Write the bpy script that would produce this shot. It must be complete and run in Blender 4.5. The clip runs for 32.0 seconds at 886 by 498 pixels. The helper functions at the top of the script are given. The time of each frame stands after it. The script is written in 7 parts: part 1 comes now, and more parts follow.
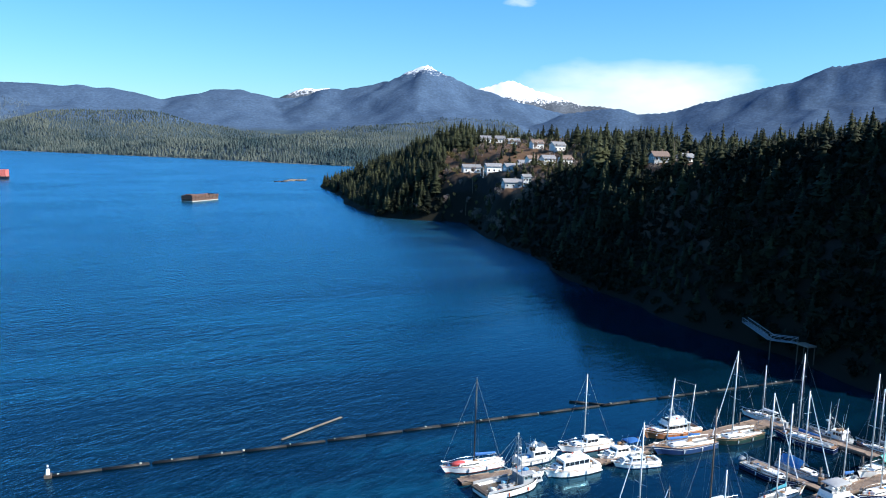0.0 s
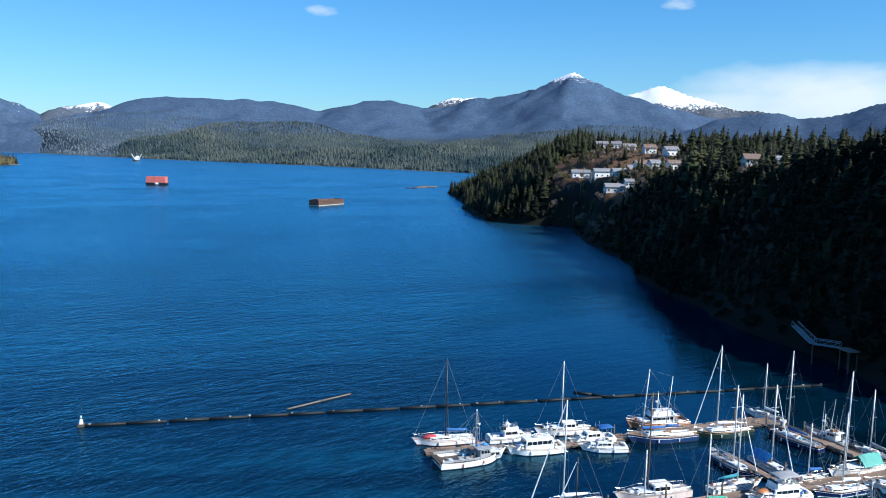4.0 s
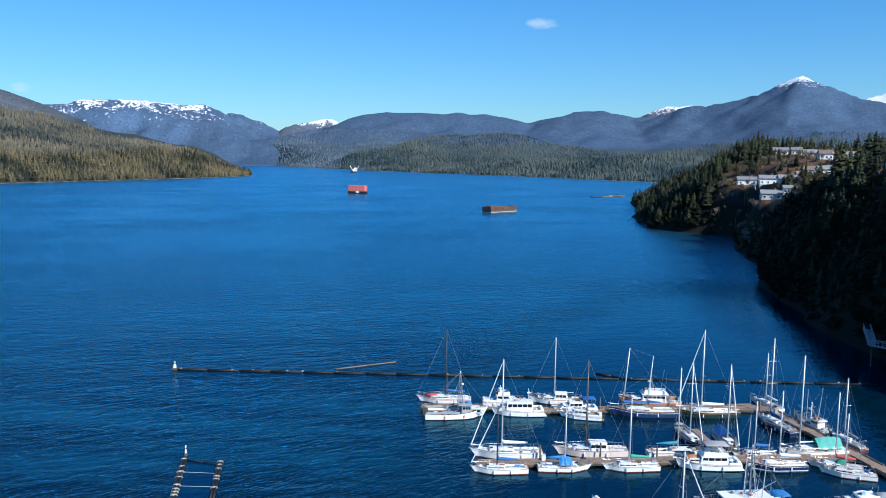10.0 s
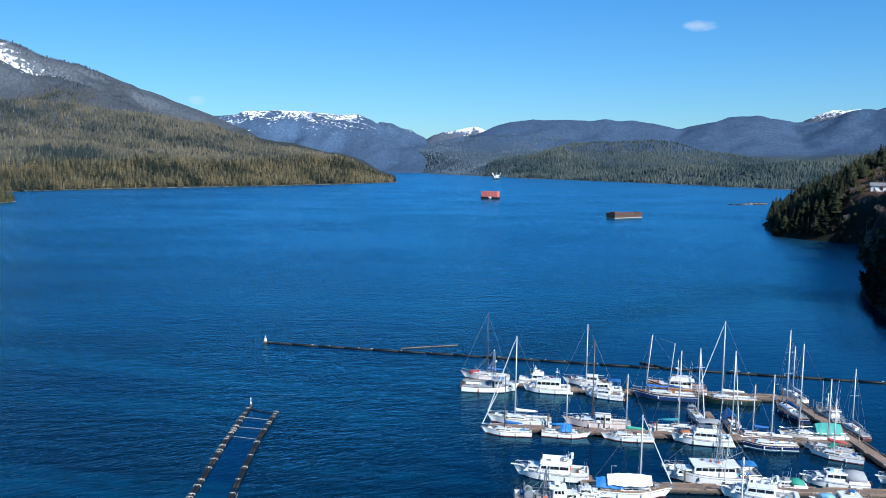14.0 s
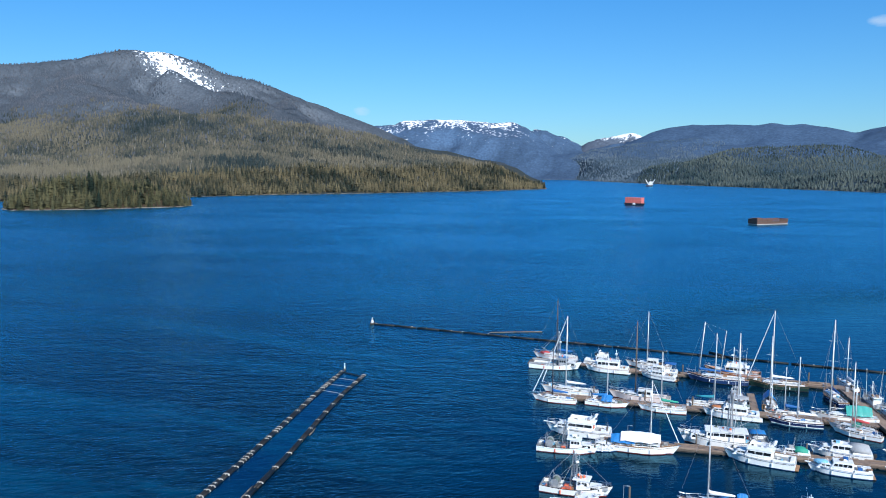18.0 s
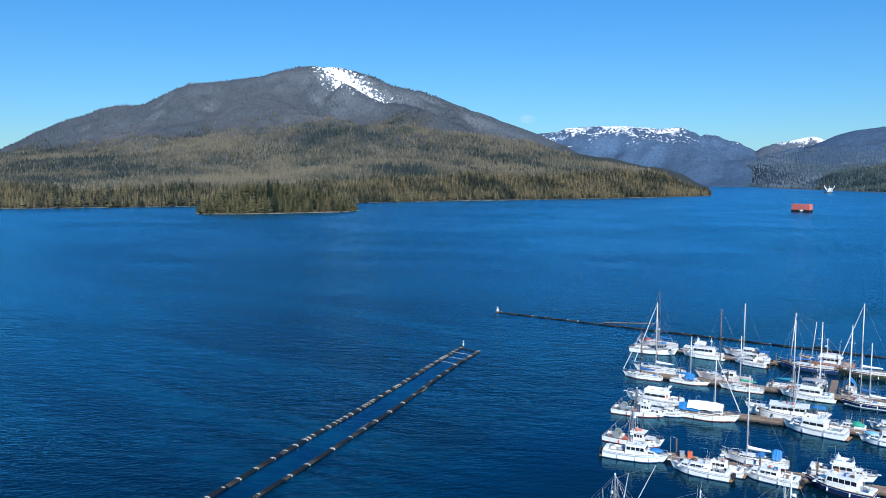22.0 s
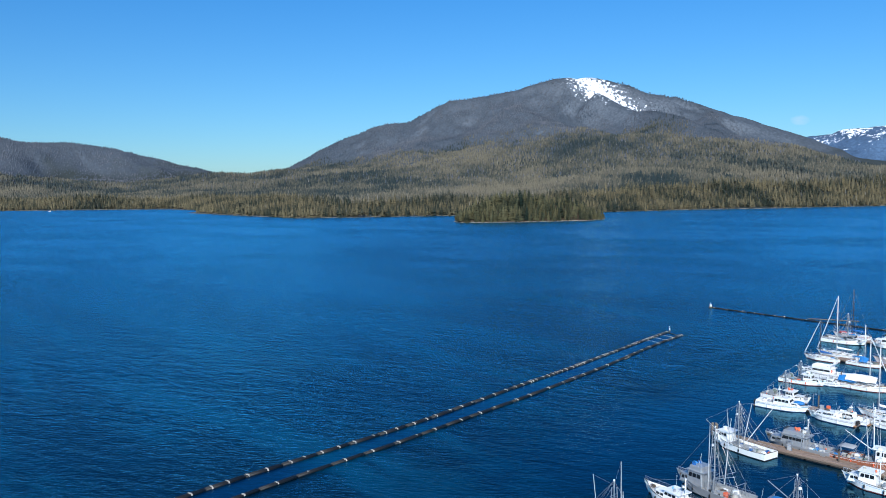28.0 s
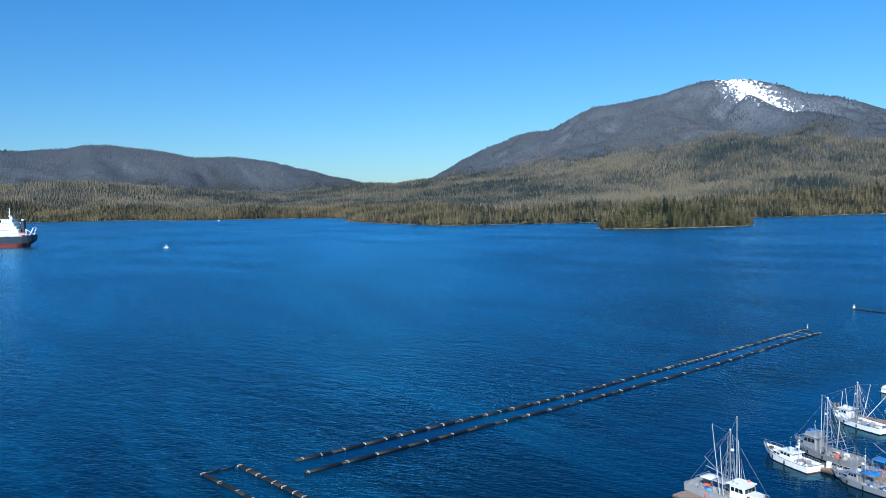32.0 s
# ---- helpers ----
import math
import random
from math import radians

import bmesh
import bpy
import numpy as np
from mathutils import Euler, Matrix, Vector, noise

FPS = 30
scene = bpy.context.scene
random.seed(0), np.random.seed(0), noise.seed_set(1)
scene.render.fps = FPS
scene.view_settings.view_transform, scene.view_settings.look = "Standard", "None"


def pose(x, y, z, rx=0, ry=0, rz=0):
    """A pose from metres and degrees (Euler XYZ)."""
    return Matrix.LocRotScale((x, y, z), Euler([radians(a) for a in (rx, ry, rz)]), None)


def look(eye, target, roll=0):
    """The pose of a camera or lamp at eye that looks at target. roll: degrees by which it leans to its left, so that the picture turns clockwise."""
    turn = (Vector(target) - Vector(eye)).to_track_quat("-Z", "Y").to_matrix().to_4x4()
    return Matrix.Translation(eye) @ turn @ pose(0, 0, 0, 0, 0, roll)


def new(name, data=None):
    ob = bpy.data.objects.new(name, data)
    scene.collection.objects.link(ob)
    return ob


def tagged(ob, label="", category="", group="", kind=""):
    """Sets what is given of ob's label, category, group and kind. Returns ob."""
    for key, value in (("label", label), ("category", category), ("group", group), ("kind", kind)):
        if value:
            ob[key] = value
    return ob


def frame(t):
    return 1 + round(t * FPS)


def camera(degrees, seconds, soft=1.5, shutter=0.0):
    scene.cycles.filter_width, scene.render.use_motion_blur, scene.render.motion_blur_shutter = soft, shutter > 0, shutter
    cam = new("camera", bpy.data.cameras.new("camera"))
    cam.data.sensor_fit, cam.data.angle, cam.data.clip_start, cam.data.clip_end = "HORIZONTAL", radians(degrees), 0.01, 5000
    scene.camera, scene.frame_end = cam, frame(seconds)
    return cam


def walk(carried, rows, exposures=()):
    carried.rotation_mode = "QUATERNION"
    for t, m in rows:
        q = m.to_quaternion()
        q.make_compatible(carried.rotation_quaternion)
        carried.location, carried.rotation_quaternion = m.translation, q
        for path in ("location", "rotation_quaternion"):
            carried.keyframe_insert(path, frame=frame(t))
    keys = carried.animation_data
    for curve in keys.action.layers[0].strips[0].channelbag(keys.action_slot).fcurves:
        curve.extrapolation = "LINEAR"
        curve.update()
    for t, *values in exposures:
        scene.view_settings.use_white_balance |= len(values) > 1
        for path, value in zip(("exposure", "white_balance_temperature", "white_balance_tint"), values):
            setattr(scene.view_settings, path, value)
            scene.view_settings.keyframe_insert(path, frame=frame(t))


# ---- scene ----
cam = camera(57.96, 32.0, soft=1.0)
PATH = [
    (0, (-57.81, 30.36, 52.59), (-23.24, 123.32, 39.78), 1.75),
    (0.5, (-54.49, 28.10, 52.54), (-22.35, 121.92, 39.74), 1.67),
    (1, (-51.16, 25.82, 52.36), (-21.28, 120.40, 39.61), 1.58),
    (1.5, (-48.03, 23.53, 52.22), (-20.12, 118.72, 39.57), 1.57),
    (2, (-44.91, 21.21, 52.13), (-19.15, 117.02, 39.57), 1.53),
    (2.5, (-41.76, 18.91, 51.99), (-18.23, 115.30, 39.54), 1.48),
    (3, (-38.57, 16.57, 51.87), (-17.45, 113.51, 39.42), 1.49),
    (3.5, (-35.43, 14.27, 51.69), (-16.57, 111.69, 39.33), 1.42),
    (5.5, (-22.52, 5.70, 50.90), (-12.59, 104.47, 38.83), 1.20),
    (6, (-19.23, 3.62, 50.75), (-11.56, 102.59, 38.74), 1.17),
    (6.5, (-15.93, 1.66, 50.46), (-10.39, 100.79, 38.57), 1.11),
    (7, (-12.62, -0.49, 50.34), (-9.13, 98.75, 38.54), 1.11),
    (7.5, (-9.36, -2.69, 50.29), (-7.86, 96.60, 38.53), 1.03),
    (8, (-6.01, -4.67, 50.16), (-6.95, 94.64, 38.50), 1.04),
    (8.5, (-2.80, -6.76, 50.07), (-6.15, 92.51, 38.51), 0.99),
    (9, (0.43, -8.83, 50.01), (-5.26, 90.34, 38.52), 0.91),
    (9.5, (3.49, -10.79, 49.95), (-4.40, 88.24, 38.54), 0.90),
    (10, (6.72, -12.74, 49.84), (-3.19, 86.12, 38.50), 0.85),
    (10.5, (9.91, -14.72, 49.75), (-2.23, 83.89, 38.45), 0.93),
    (11, (13.07, -16.64, 49.61), (-1.33, 81.68, 38.40), 0.83),
    (11.5, (16.31, -18.63, 49.50), (-0.39, 79.34, 38.38), 0.88),
    (12, (19.49, -20.54, 49.37), (0.45, 77.01, 38.34), 0.83),
    (12.5, (22.71, -22.45, 49.22), (1.16, 74.59, 38.30), 0.83),
    (13, (25.85, -24.30, 49.11), (1.97, 72.19, 38.24), 0.82),
    (13.5, (28.95, -26.12, 48.95), (3.11, 69.88, 38.17), 0.85),
    (14, (31.96, -27.96, 48.83), (4.03, 67.46, 38.14), 0.81),
    (14.5, (35.20, -29.88, 48.64), (5.01, 64.86, 38.03), 0.87),
    (16.5, (48.45, -37.38, 48.02), (9.06, 53.95, 37.73), 0.63),
    (17, (51.56, -39.24, 47.91), (10.03, 51.15, 37.68), 0.58),
    (17.5, (54.60, -41.13, 47.71), (10.88, 48.24, 37.60), 0.55),
    (18, (57.73, -43.06, 47.55), (11.79, 45.20, 37.58), 0.53),
    (18.5, (60.81, -44.91, 47.39), (12.55, 42.11, 37.46), 0.47),
    (19, (63.69, -46.71, 47.28), (13.38, 39.15, 37.41), 0.42),
    (19.5, (66.68, -48.52, 47.13), (14.18, 36.03, 37.35), 0.38),
    (20, (69.81, -50.39, 46.94), (15.20, 32.83, 37.31), 0.33),
    (20.5, (72.93, -52.30, 46.80), (16.22, 29.52, 37.29), 0.32),
    (21, (76.15, -54.42, 46.63), (17.28, 25.86, 37.24), 0.30),
    (21.5, (79.40, -56.34, 46.45), (18.43, 22.38, 37.19), 0.25),
    (22, (82.59, -58.30, 46.26), (19.59, 18.82, 37.12), 0.21),
    (22.5, (85.86, -60.38, 46.08), (20.82, 15.04, 37.03), 0.25),
    (23, (89.18, -62.57, 46.00), (22.18, 11.13, 37.06), 0.25),
    (23.5, (92.42, -64.88, 45.92), (23.60, 7.12, 37.07), 0.27),
    (24, (95.59, -67.09, 45.92), (25.05, 3.25, 37.16), 0.26),
    (24.5, (98.86, -69.44, 45.95), (26.52, -0.93, 37.28), 0.26),
    (25, (102.37, -72.04, 46.09), (28.30, -5.40, 37.50), 0.28),
    (25.5, (106.15, -74.65, 46.28), (30.34, -9.99, 37.82), 0.21),
    (27.5, (122.56, -85.26, 47.37), (40.10, -29.25, 39.39), -0.62),
    (28, (126.73, -88.19, 47.59), (42.87, -34.28, 39.73), -0.65),
    (28.5, (130.88, -91.07, 47.80), (45.70, -39.27, 40.01), -0.68),
    (29, (134.62, -93.74, 47.88), (48.32, -43.80, 40.26), -0.70),
    (29.5, (138.32, -96.24, 47.81), (50.77, -48.50, 40.27), -0.67),
    (30, (142.08, -98.47, 47.61), (53.41, -52.84, 40.11), -0.69),
    (30.5, (145.41, -100.51, 47.49), (56.23, -55.90, 39.95), -0.70),
    (31, (148.04, -102.34, 47.49), (57.33, -60.85, 40.38), -0.85),
    (31.5, (149.82, -103.55, 47.53), (58.44, -63.50, 40.71), -1.06),
    (32, (150.84, -104.34, 47.52), (58.73, -65.97, 40.96), -1.33),
]
EXPOSURES = [(0.0, 0.48, 6400, 9), (1.5, 0.36, 6300, 9), (2.2, 0.32, 6250, 9), (3.0, 0.22, 6200, 9), (6.0, 0.12, 6050, 9), (10.0, 0.03, 5950, 9), (13.0, -0.02, 5900, 9), (20.0, -0.10, 5850, 9), (24.0, -0.13, 5850, 9), (29.0, -0.12, 5800, 9), (32.0, -0.03, 5800, 9)]
walk(cam, [(t, look(eye, target, roll)) for t, eye, target, roll in PATH], EXPOSURES)

# ---- world and sun ----
SUN_AZ, SUN_EL = radians(129), radians(34)
world = bpy.data.worlds.new("sky")
scene.world = world
world.use_nodes = True
wn = world.node_tree.nodes
sky = wn.new("ShaderNodeTexSky")
sky.sky_type, sky.sun_disc = "NISHITA", False
sky.sun_elevation, sky.sun_rotation = SUN_EL, SUN_AZ
sky.altitude, sky.air_density, sky.dust_density, sky.ozone_density = 0, 1.0, 0.2, 4.0
wn["Background"].inputs[1].default_value = 0.105
tint = wn.new("ShaderNodeMix")
tint.data_type, tint.blend_type = "RGBA", "MULTIPLY"
tint.inputs[0].default_value = 1.0
world.node_tree.links.new(sky.outputs[0], tint.inputs[6])
wl = world.node_tree.links


def wmath(op, a, c=0.0, clamp=False):
    k = wn.new("ShaderNodeMath")
    k.operation, k.use_clamp = op, clamp
    for i, v in enumerate((a, c)):
        if isinstance(v, (int, float)):
            k.inputs[i].default_value = v
        else:
            wl.new(v, k.inputs[i])
    return k.outputs[0]


def cloud(last, azimuth, elevation, wide, high, dense, rough, seed):
    """A small cloud in one direction of the sky, an uneven oval of degrees wide and high."""
    a, e = radians(azimuth), radians(elevation)
    side = (math.cos(a), -math.sin(a), 0)
    up = (-math.sin(a) * math.sin(e), -math.cos(a) * math.sin(e), math.cos(e))
    front = (math.sin(a) * math.cos(e), math.cos(a) * math.cos(e), math.sin(e))
    dots = []
    for v in (side, up, front):
        d = wn.new("ShaderNodeVectorMath")
        d.operation = "DOT_PRODUCT"
        d.inputs[1].default_value = v
        wl.new(way.outputs["Generated"], d.inputs[0])
        dots.append(d.outputs["Value"])
    noise_ = wn.new("ShaderNodeTexNoise")
    noise_.inputs["Scale"].default_value, noise_.inputs["Detail"].default_value = rough, 6
    shift = wn.new("ShaderNodeVectorMath")
    shift.operation = "MULTIPLY_ADD"
    shift.inputs[1].default_value, shift.inputs[2].default_value = (1, 1, 2.5), (seed, seed * 2, 0)
    wl.new(way.outputs["Generated"], shift.inputs[0])
    wl.new(shift.outputs[0], noise_.inputs["Vector"])
    u, v = wmath("DIVIDE", dots[0], math.sin(radians(wide))), wmath("DIVIDE", dots[1], math.sin(radians(high)))
    r = wmath("ADD", wmath("MULTIPLY", u, u), wmath("MULTIPLY", v, v))
    f = wmath("SUBTRACT", wmath("ADD", 1.0, wmath("MULTIPLY", wmath("SUBTRACT", noise_.outputs[0], 0.5), 1.6)), r)
    f = wmath("MULTIPLY", wmath("MULTIPLY", f, 1.0, True), wmath("GREATER_THAN", dots[2], 0.0))
    f = wmath("MULTIPLY", f, dense, True)
    mx = wn.new("ShaderNodeMix")
    mx.data_type = "RGBA"
    mx.inputs[7].default_value = (7.6, 8.3, 8.8, 1)
    wl.new(f, mx.inputs[0])
    wl.new(last, mx.inputs[6])
    return mx.outputs[2]


way = wn.new("ShaderNodeTexCoord")
# clear northern sky: paler towards the horizon, deeper blue overhead
lift = wn.new("ShaderNodeSeparateXYZ")
wl.new(way.outputs["Generated"], lift.inputs[0])
hue = wn.new("ShaderNodeMix")
hue.data_type = "RGBA"
hue.inputs[6].default_value, hue.inputs[7].default_value = (0.68, 0.955, 1.12, 1), (0.41, 1.0, 1.40, 1)
wl.new(wmath("MULTIPLY", lift.outputs[2], 3.6, True), hue.inputs[0])
west = wn.new("ShaderNodeVectorMath")
west.operation = "SCALE"
wl.new(hue.outputs[2], west.inputs[0])
wl.new(wmath("ADD", 1.0, wmath("MULTIPLY", lift.outputs[0], 0.14)), west.inputs[3])
wl.new(west.outputs[0], tint.inputs[7])
above = tint.outputs[2]
for row in ((0.8, 9.25, 1.2, 0.42, 0.42, 70, 3.1), (25.2, 9.95, 1.2, 0.45, 0.4, 70, 7.3), (-33.3, 3.98, 0.7, 0.35, 0.3, 90, 1.7), (33.5, 3.6, 9.0, 3.0, 0.9, 9, 5.2), (27.0, 3.0, 9.0, 1.3, 0.5, 12, 2.2)):
    above = cloud(above, *row)
wl.new(above, wn["Background"].inputs[0])
sun_dir = Vector((math.sin(SUN_AZ) * math.cos(SUN_EL), math.cos(SUN_AZ) * math.cos(SUN_EL), math.sin(SUN_EL)))
sun = new("sun", bpy.data.lights.new("sun", "SUN"))
sun.data.energy, sun.data.angle, sun.data.color = 6.4, radians(0.53), (1.0, 0.945, 0.855)
sun.matrix_world = look(sun_dir * 300, (0, 0, 0))


# ---- materials ----
def nodes_of(name):
    m = bpy.data.materials.new(name)
    m.use_nodes = True
    nt = m.node_tree
    return m, nt, nt.nodes["Principled BSDF"]


def mat(name, color, rough=0.6, metal=0.0, var=0.12, scale=3.0, bump=0.0, bscale=30.0, spec=0.5, island=0.0, per_object=0.0, streak=False):
    """A surface with colour variation at two scales, wear and a fine relief."""
    m, nt, b = nodes_of(name)
    n, l = nt.nodes, nt.links
    tc = n.new("ShaderNodeTexCoord")
    mp = n.new("ShaderNodeMapping")
    l.new(tc.outputs["Object"], mp.inputs[0])
    if streak:
        mp.inputs["Scale"].default_value = (1.0, 1.0, 0.15)
    big, fine = n.new("ShaderNodeTexNoise"), n.new("ShaderNodeTexNoise")
    for t, s, d in ((big, scale, 3.0), (fine, scale * 9, 2.0)):
        t.inputs["Scale"].default_value, t.inputs["Detail"].default_value = s, d
        l.new(mp.outputs[0], t.inputs["Vector"])
    add = n.new("ShaderNodeMath")
    add.operation = "ADD"
    l.new(big.outputs[0], add.inputs[0])
    l.new(fine.outputs[0], add.inputs[1])
    src = add.outputs[0]
    for use, node, out in ((island, "ShaderNodeNewGeometry", "Random Per Island"), (per_object, "ShaderNodeObjectInfo", "Random")):
        if use:
            g = n.new(node)
            k = n.new("ShaderNodeMath")
            k.operation, k.inputs[1].default_value = "MULTIPLY_ADD", use
            l.new(g.outputs[out], k.inputs[0])
            l.new(src, k.inputs[2])
            sub = n.new("ShaderNodeMath")
            sub.operation, sub.inputs[1].default_value = "SUBTRACT", use / 2
            l.new(k.outputs[0], sub.inputs[0])
            src = sub.outputs[0]
    mr = n.new("ShaderNodeMapRange")
    mr.inputs[1].default_value, mr.inputs[2].default_value = 0.5, 1.5
    l.new(src, mr.inputs[0])
    cr = n.new("ShaderNodeMix")
    cr.data_type = "RGBA"
    cr.inputs[6].default_value = (*[max(0.0, c * (1 - var * 1.6)) for c in color], 1)
    cr.inputs[7].default_value = (*[min(1.0, c * (1 + var)) for c in color], 1)
    l.new(mr.outputs[0], cr.inputs[0])
    l.new(cr.outputs[2], b.inputs["Base Color"])
    b.inputs["Roughness"].default_value, b.inputs["Metallic"].default_value = rough, metal
    b.inputs["Specular IOR Level"].default_value = spec
    if bump:
        bt, bp = n.new("ShaderNodeTexNoise"), n.new("ShaderNodeBump")
        bt.inputs["Scale"].default_value, bt.inputs["Detail"].default_value = bscale, 3
        l.new(tc.outputs["Object"], bt.inputs["Vector"])
        bp.inputs["Strength"].default_value, bp.inputs["Distance"].default_value = bump, 0.05
        l.new(bt.outputs[0], bp.inputs["Height"])
        l.new(bp.outputs[0], b.inputs["Normal"])
    return m


WHITE = mat("gelcoat_white", (0.83, 0.83, 0.81), 0.32, var=0.07, scale=1.2, streak=True)
CREAM = mat("gelcoat_cream", (0.72, 0.69, 0.61), 0.4, var=0.08, scale=1.5, streak=True)
PINKISH = mat("faded_pink_white", (0.74, 0.64, 0.60), 0.45, var=0.1, scale=1.5, streak=True)
GREYHULL = mat("grey_paint", (0.34, 0.35, 0.36), 0.5, var=0.12, scale=1.5, streak=True)
ALU = mat("bare_aluminium", (0.50, 0.51, 0.52), 0.42, 0.6, var=0.14, scale=2.0, bump=0.2, bscale=12)
STEEL = mat("stainless_tube", (0.62, 0.63, 0.64), 0.28, 0.85, var=0.08)
MASTALU = mat("mast_aluminium", (0.66, 0.66, 0.65), 0.4, 0.25, var=0.08, scale=1.0)
DARKMAST = mat("dark_spar", (0.03, 0.028, 0.03), 0.45, var=0.15)
WOODMAST = mat("varnished_spar", (0.13, 0.085, 0.06), 0.4, var=0.2, scale=1.0, streak=True)
NAVY = mat("navy_hull", (0.012, 0.022, 0.075), 0.25, var=0.15, scale=1.0)
DKBLUE = mat("blue_hull", (0.015, 0.04, 0.12), 0.3, var=0.15, scale=1.0)
DKGREEN = mat("dark_green_hull", (0.012, 0.035, 0.028), 0.35, var=0.2, scale=1.0)
MAROON = mat("maroon_hull", (0.11, 0.025, 0.025), 0.4, var=0.15)
ORANGEWOOD = mat("orange_brown_hull", (0.42, 0.16, 0.06), 0.45, var=0.2, scale=1.2, streak=True)
RUSTDECK = mat("rust_red_deck", (0.30, 0.10, 0.05), 0.7, var=0.25, scale=2.0)
BLACK = mat("black_rubber", (0.015, 0.015, 0.016), 0.7, var=0.2)
GLASS = mat("tinted_cabin_glass", (0.012, 0.016, 0.02), 0.06, var=0.1, spec=0.8)
DECK = mat("nonskid_deck", (0.62, 0.61, 0.57), 0.7, var=0.1, scale=2.5, bump=0.15, bscale=60)
GREYDECK = mat("grey_deck", (0.36, 0.36, 0.34), 0.75, var=0.15, scale=2.5)
TEAK = mat("teak_trim", (0.30, 0.17, 0.085), 0.55, var=0.22, scale=4)
BLUETARP = mat("blue_tarp", (0.03, 0.20, 0.50), 0.55, var=0.2, scale=2.5, bump=0.6, bscale=5)
BLUECANVAS = mat("blue_canvas", (0.02, 0.12, 0.36), 0.75, var=0.18, scale=3, bump=0.3, bscale=8)
TURQ = mat("turquoise_tarp", (0.05, 0.34, 0.29), 0.6, var=0.15, scale=2, bump=0.6, bscale=4)
TEALCANVAS = mat("teal_canvas", (0.03, 0.25, 0.33), 0.75, var=0.18, scale=3, bump=0.3, bscale=8)
GREENTARP = mat("green_tarp", (0.04, 0.32, 0.22), 0.65, var=0.15, scale=2, bump=0.4, bscale=5)
WHITETARP = mat("white_tarp", (0.80, 0.81, 0.82), 0.55, var=0.08, scale=2, bump=0.5, bscale=4)
GREYTARP = mat("grey_canvas", (0.36, 0.37, 0.38), 0.75, var=0.15, scale=3, bump=0.3, bscale=6)
REDCANVAS = mat("red_canvas", (0.50, 0.06, 0.06), 0.7, var=0.15, scale=3)
ORANGE = mat("orange_plastic", (0.75, 0.16, 0.07), 0.45, var=0.12)
ROPE = mat("rope", (0.48, 0.45, 0.38), 0.9, var=0.2)
WIRE = mat("rigging_wire", (0.32, 0.32, 0.33), 0.45, 0.5, var=0.1)
NET = mat("fishing_net", (0.16, 0.20, 0.17), 0.95, var=0.4, scale=8, bump=0.8, bscale=20)
ANTIFOUL = mat("antifouling_red", (0.22, 0.04, 0.03), 0.7, var=0.25)
ANTIBLUE = mat("antifouling_blue", (0.02, 0.06, 0.16), 0.7, var=0.25)
ANTIBLACK = mat("antifouling_black", (0.02, 0.02, 0.022), 0.7, var=0.25)
PALEBLUE = mat("pale_blue_trim", (0.20, 0.45, 0.62), 0.4, var=0.1)
PLANK = mat("weathered_plank", (0.27, 0.195, 0.145), 0.85, var=0.25, scale=1.6, bump=0.4, bscale=14, per_object=0.35)
TIMBER = mat("dark_wet_timber", (0.10, 0.075, 0.055), 0.7, var=0.3, scale=1.5, bump=0.4, bscale=10)
LOG = mat("boom_log", (0.010, 0.0095, 0.0095), 0.6, var=0.35, scale=0.8, bump=0.5, bscale=6, per_object=0.3)
PALELOG = mat("bleached_log", (0.20, 0.16, 0.12), 0.8, var=0.3, scale=0.8, bump=0.5, bscale=6, per_object=0.3)
FLOATW = mat("bleached_float_block", (0.48, 0.45, 0.39), 0.75, var=0.25, scale=2, per_object=0.4)
CONCRETE = mat("concrete", (0.42, 0.41, 0.39), 0.85, var=0.15, scale=1.5)
RUST = mat("rusty_steel", (0.14, 0.075, 0.055), 0.8, var=0.4, scale=0.5, bump=0.3, bscale=3)
REDSHIP = mat("red_steel_paint", (0.60, 0.15, 0.12), 0.5, var=0.15, scale=0.25, streak=True)
SHIPBLACK = mat("black_ship_paint", (0.010, 0.015, 0.030), 0.5, var=0.2, scale=0.1)
GALV = mat("galvanised_truss", (0.30, 0.32, 0.34), 0.5, 0.4, var=0.12)
TRUNK = mat("bark", (0.11, 0.08, 0.06), 0.9, var=0.25, scale=1.0)
SNAG = mat("bleached_snag_wood", (0.24, 0.225, 0.20), 0.9, var=0.2, scale=1.0)
SHINGLE = mat("grey_shingle", (0.22, 0.22, 0.23), 0.85, var=0.2, scale=0.8, per_object=0.5)
BROWNROOF = mat("brown_shingle", (0.20, 0.14, 0.11), 0.85, var=0.2, scale=0.8)
SIDING = mat("pale_siding", (0.82, 0.81, 0.79), 0.6, var=0.08, scale=0.5)
GREYSIDING = mat("grey_siding", (0.42, 0.44, 0.45), 0.6, var=0.1, scale=0.5)
BLUESIDING = mat("pale_blue_siding", (0.40, 0.52, 0.58), 0.6, var=0.1, scale=0.5)


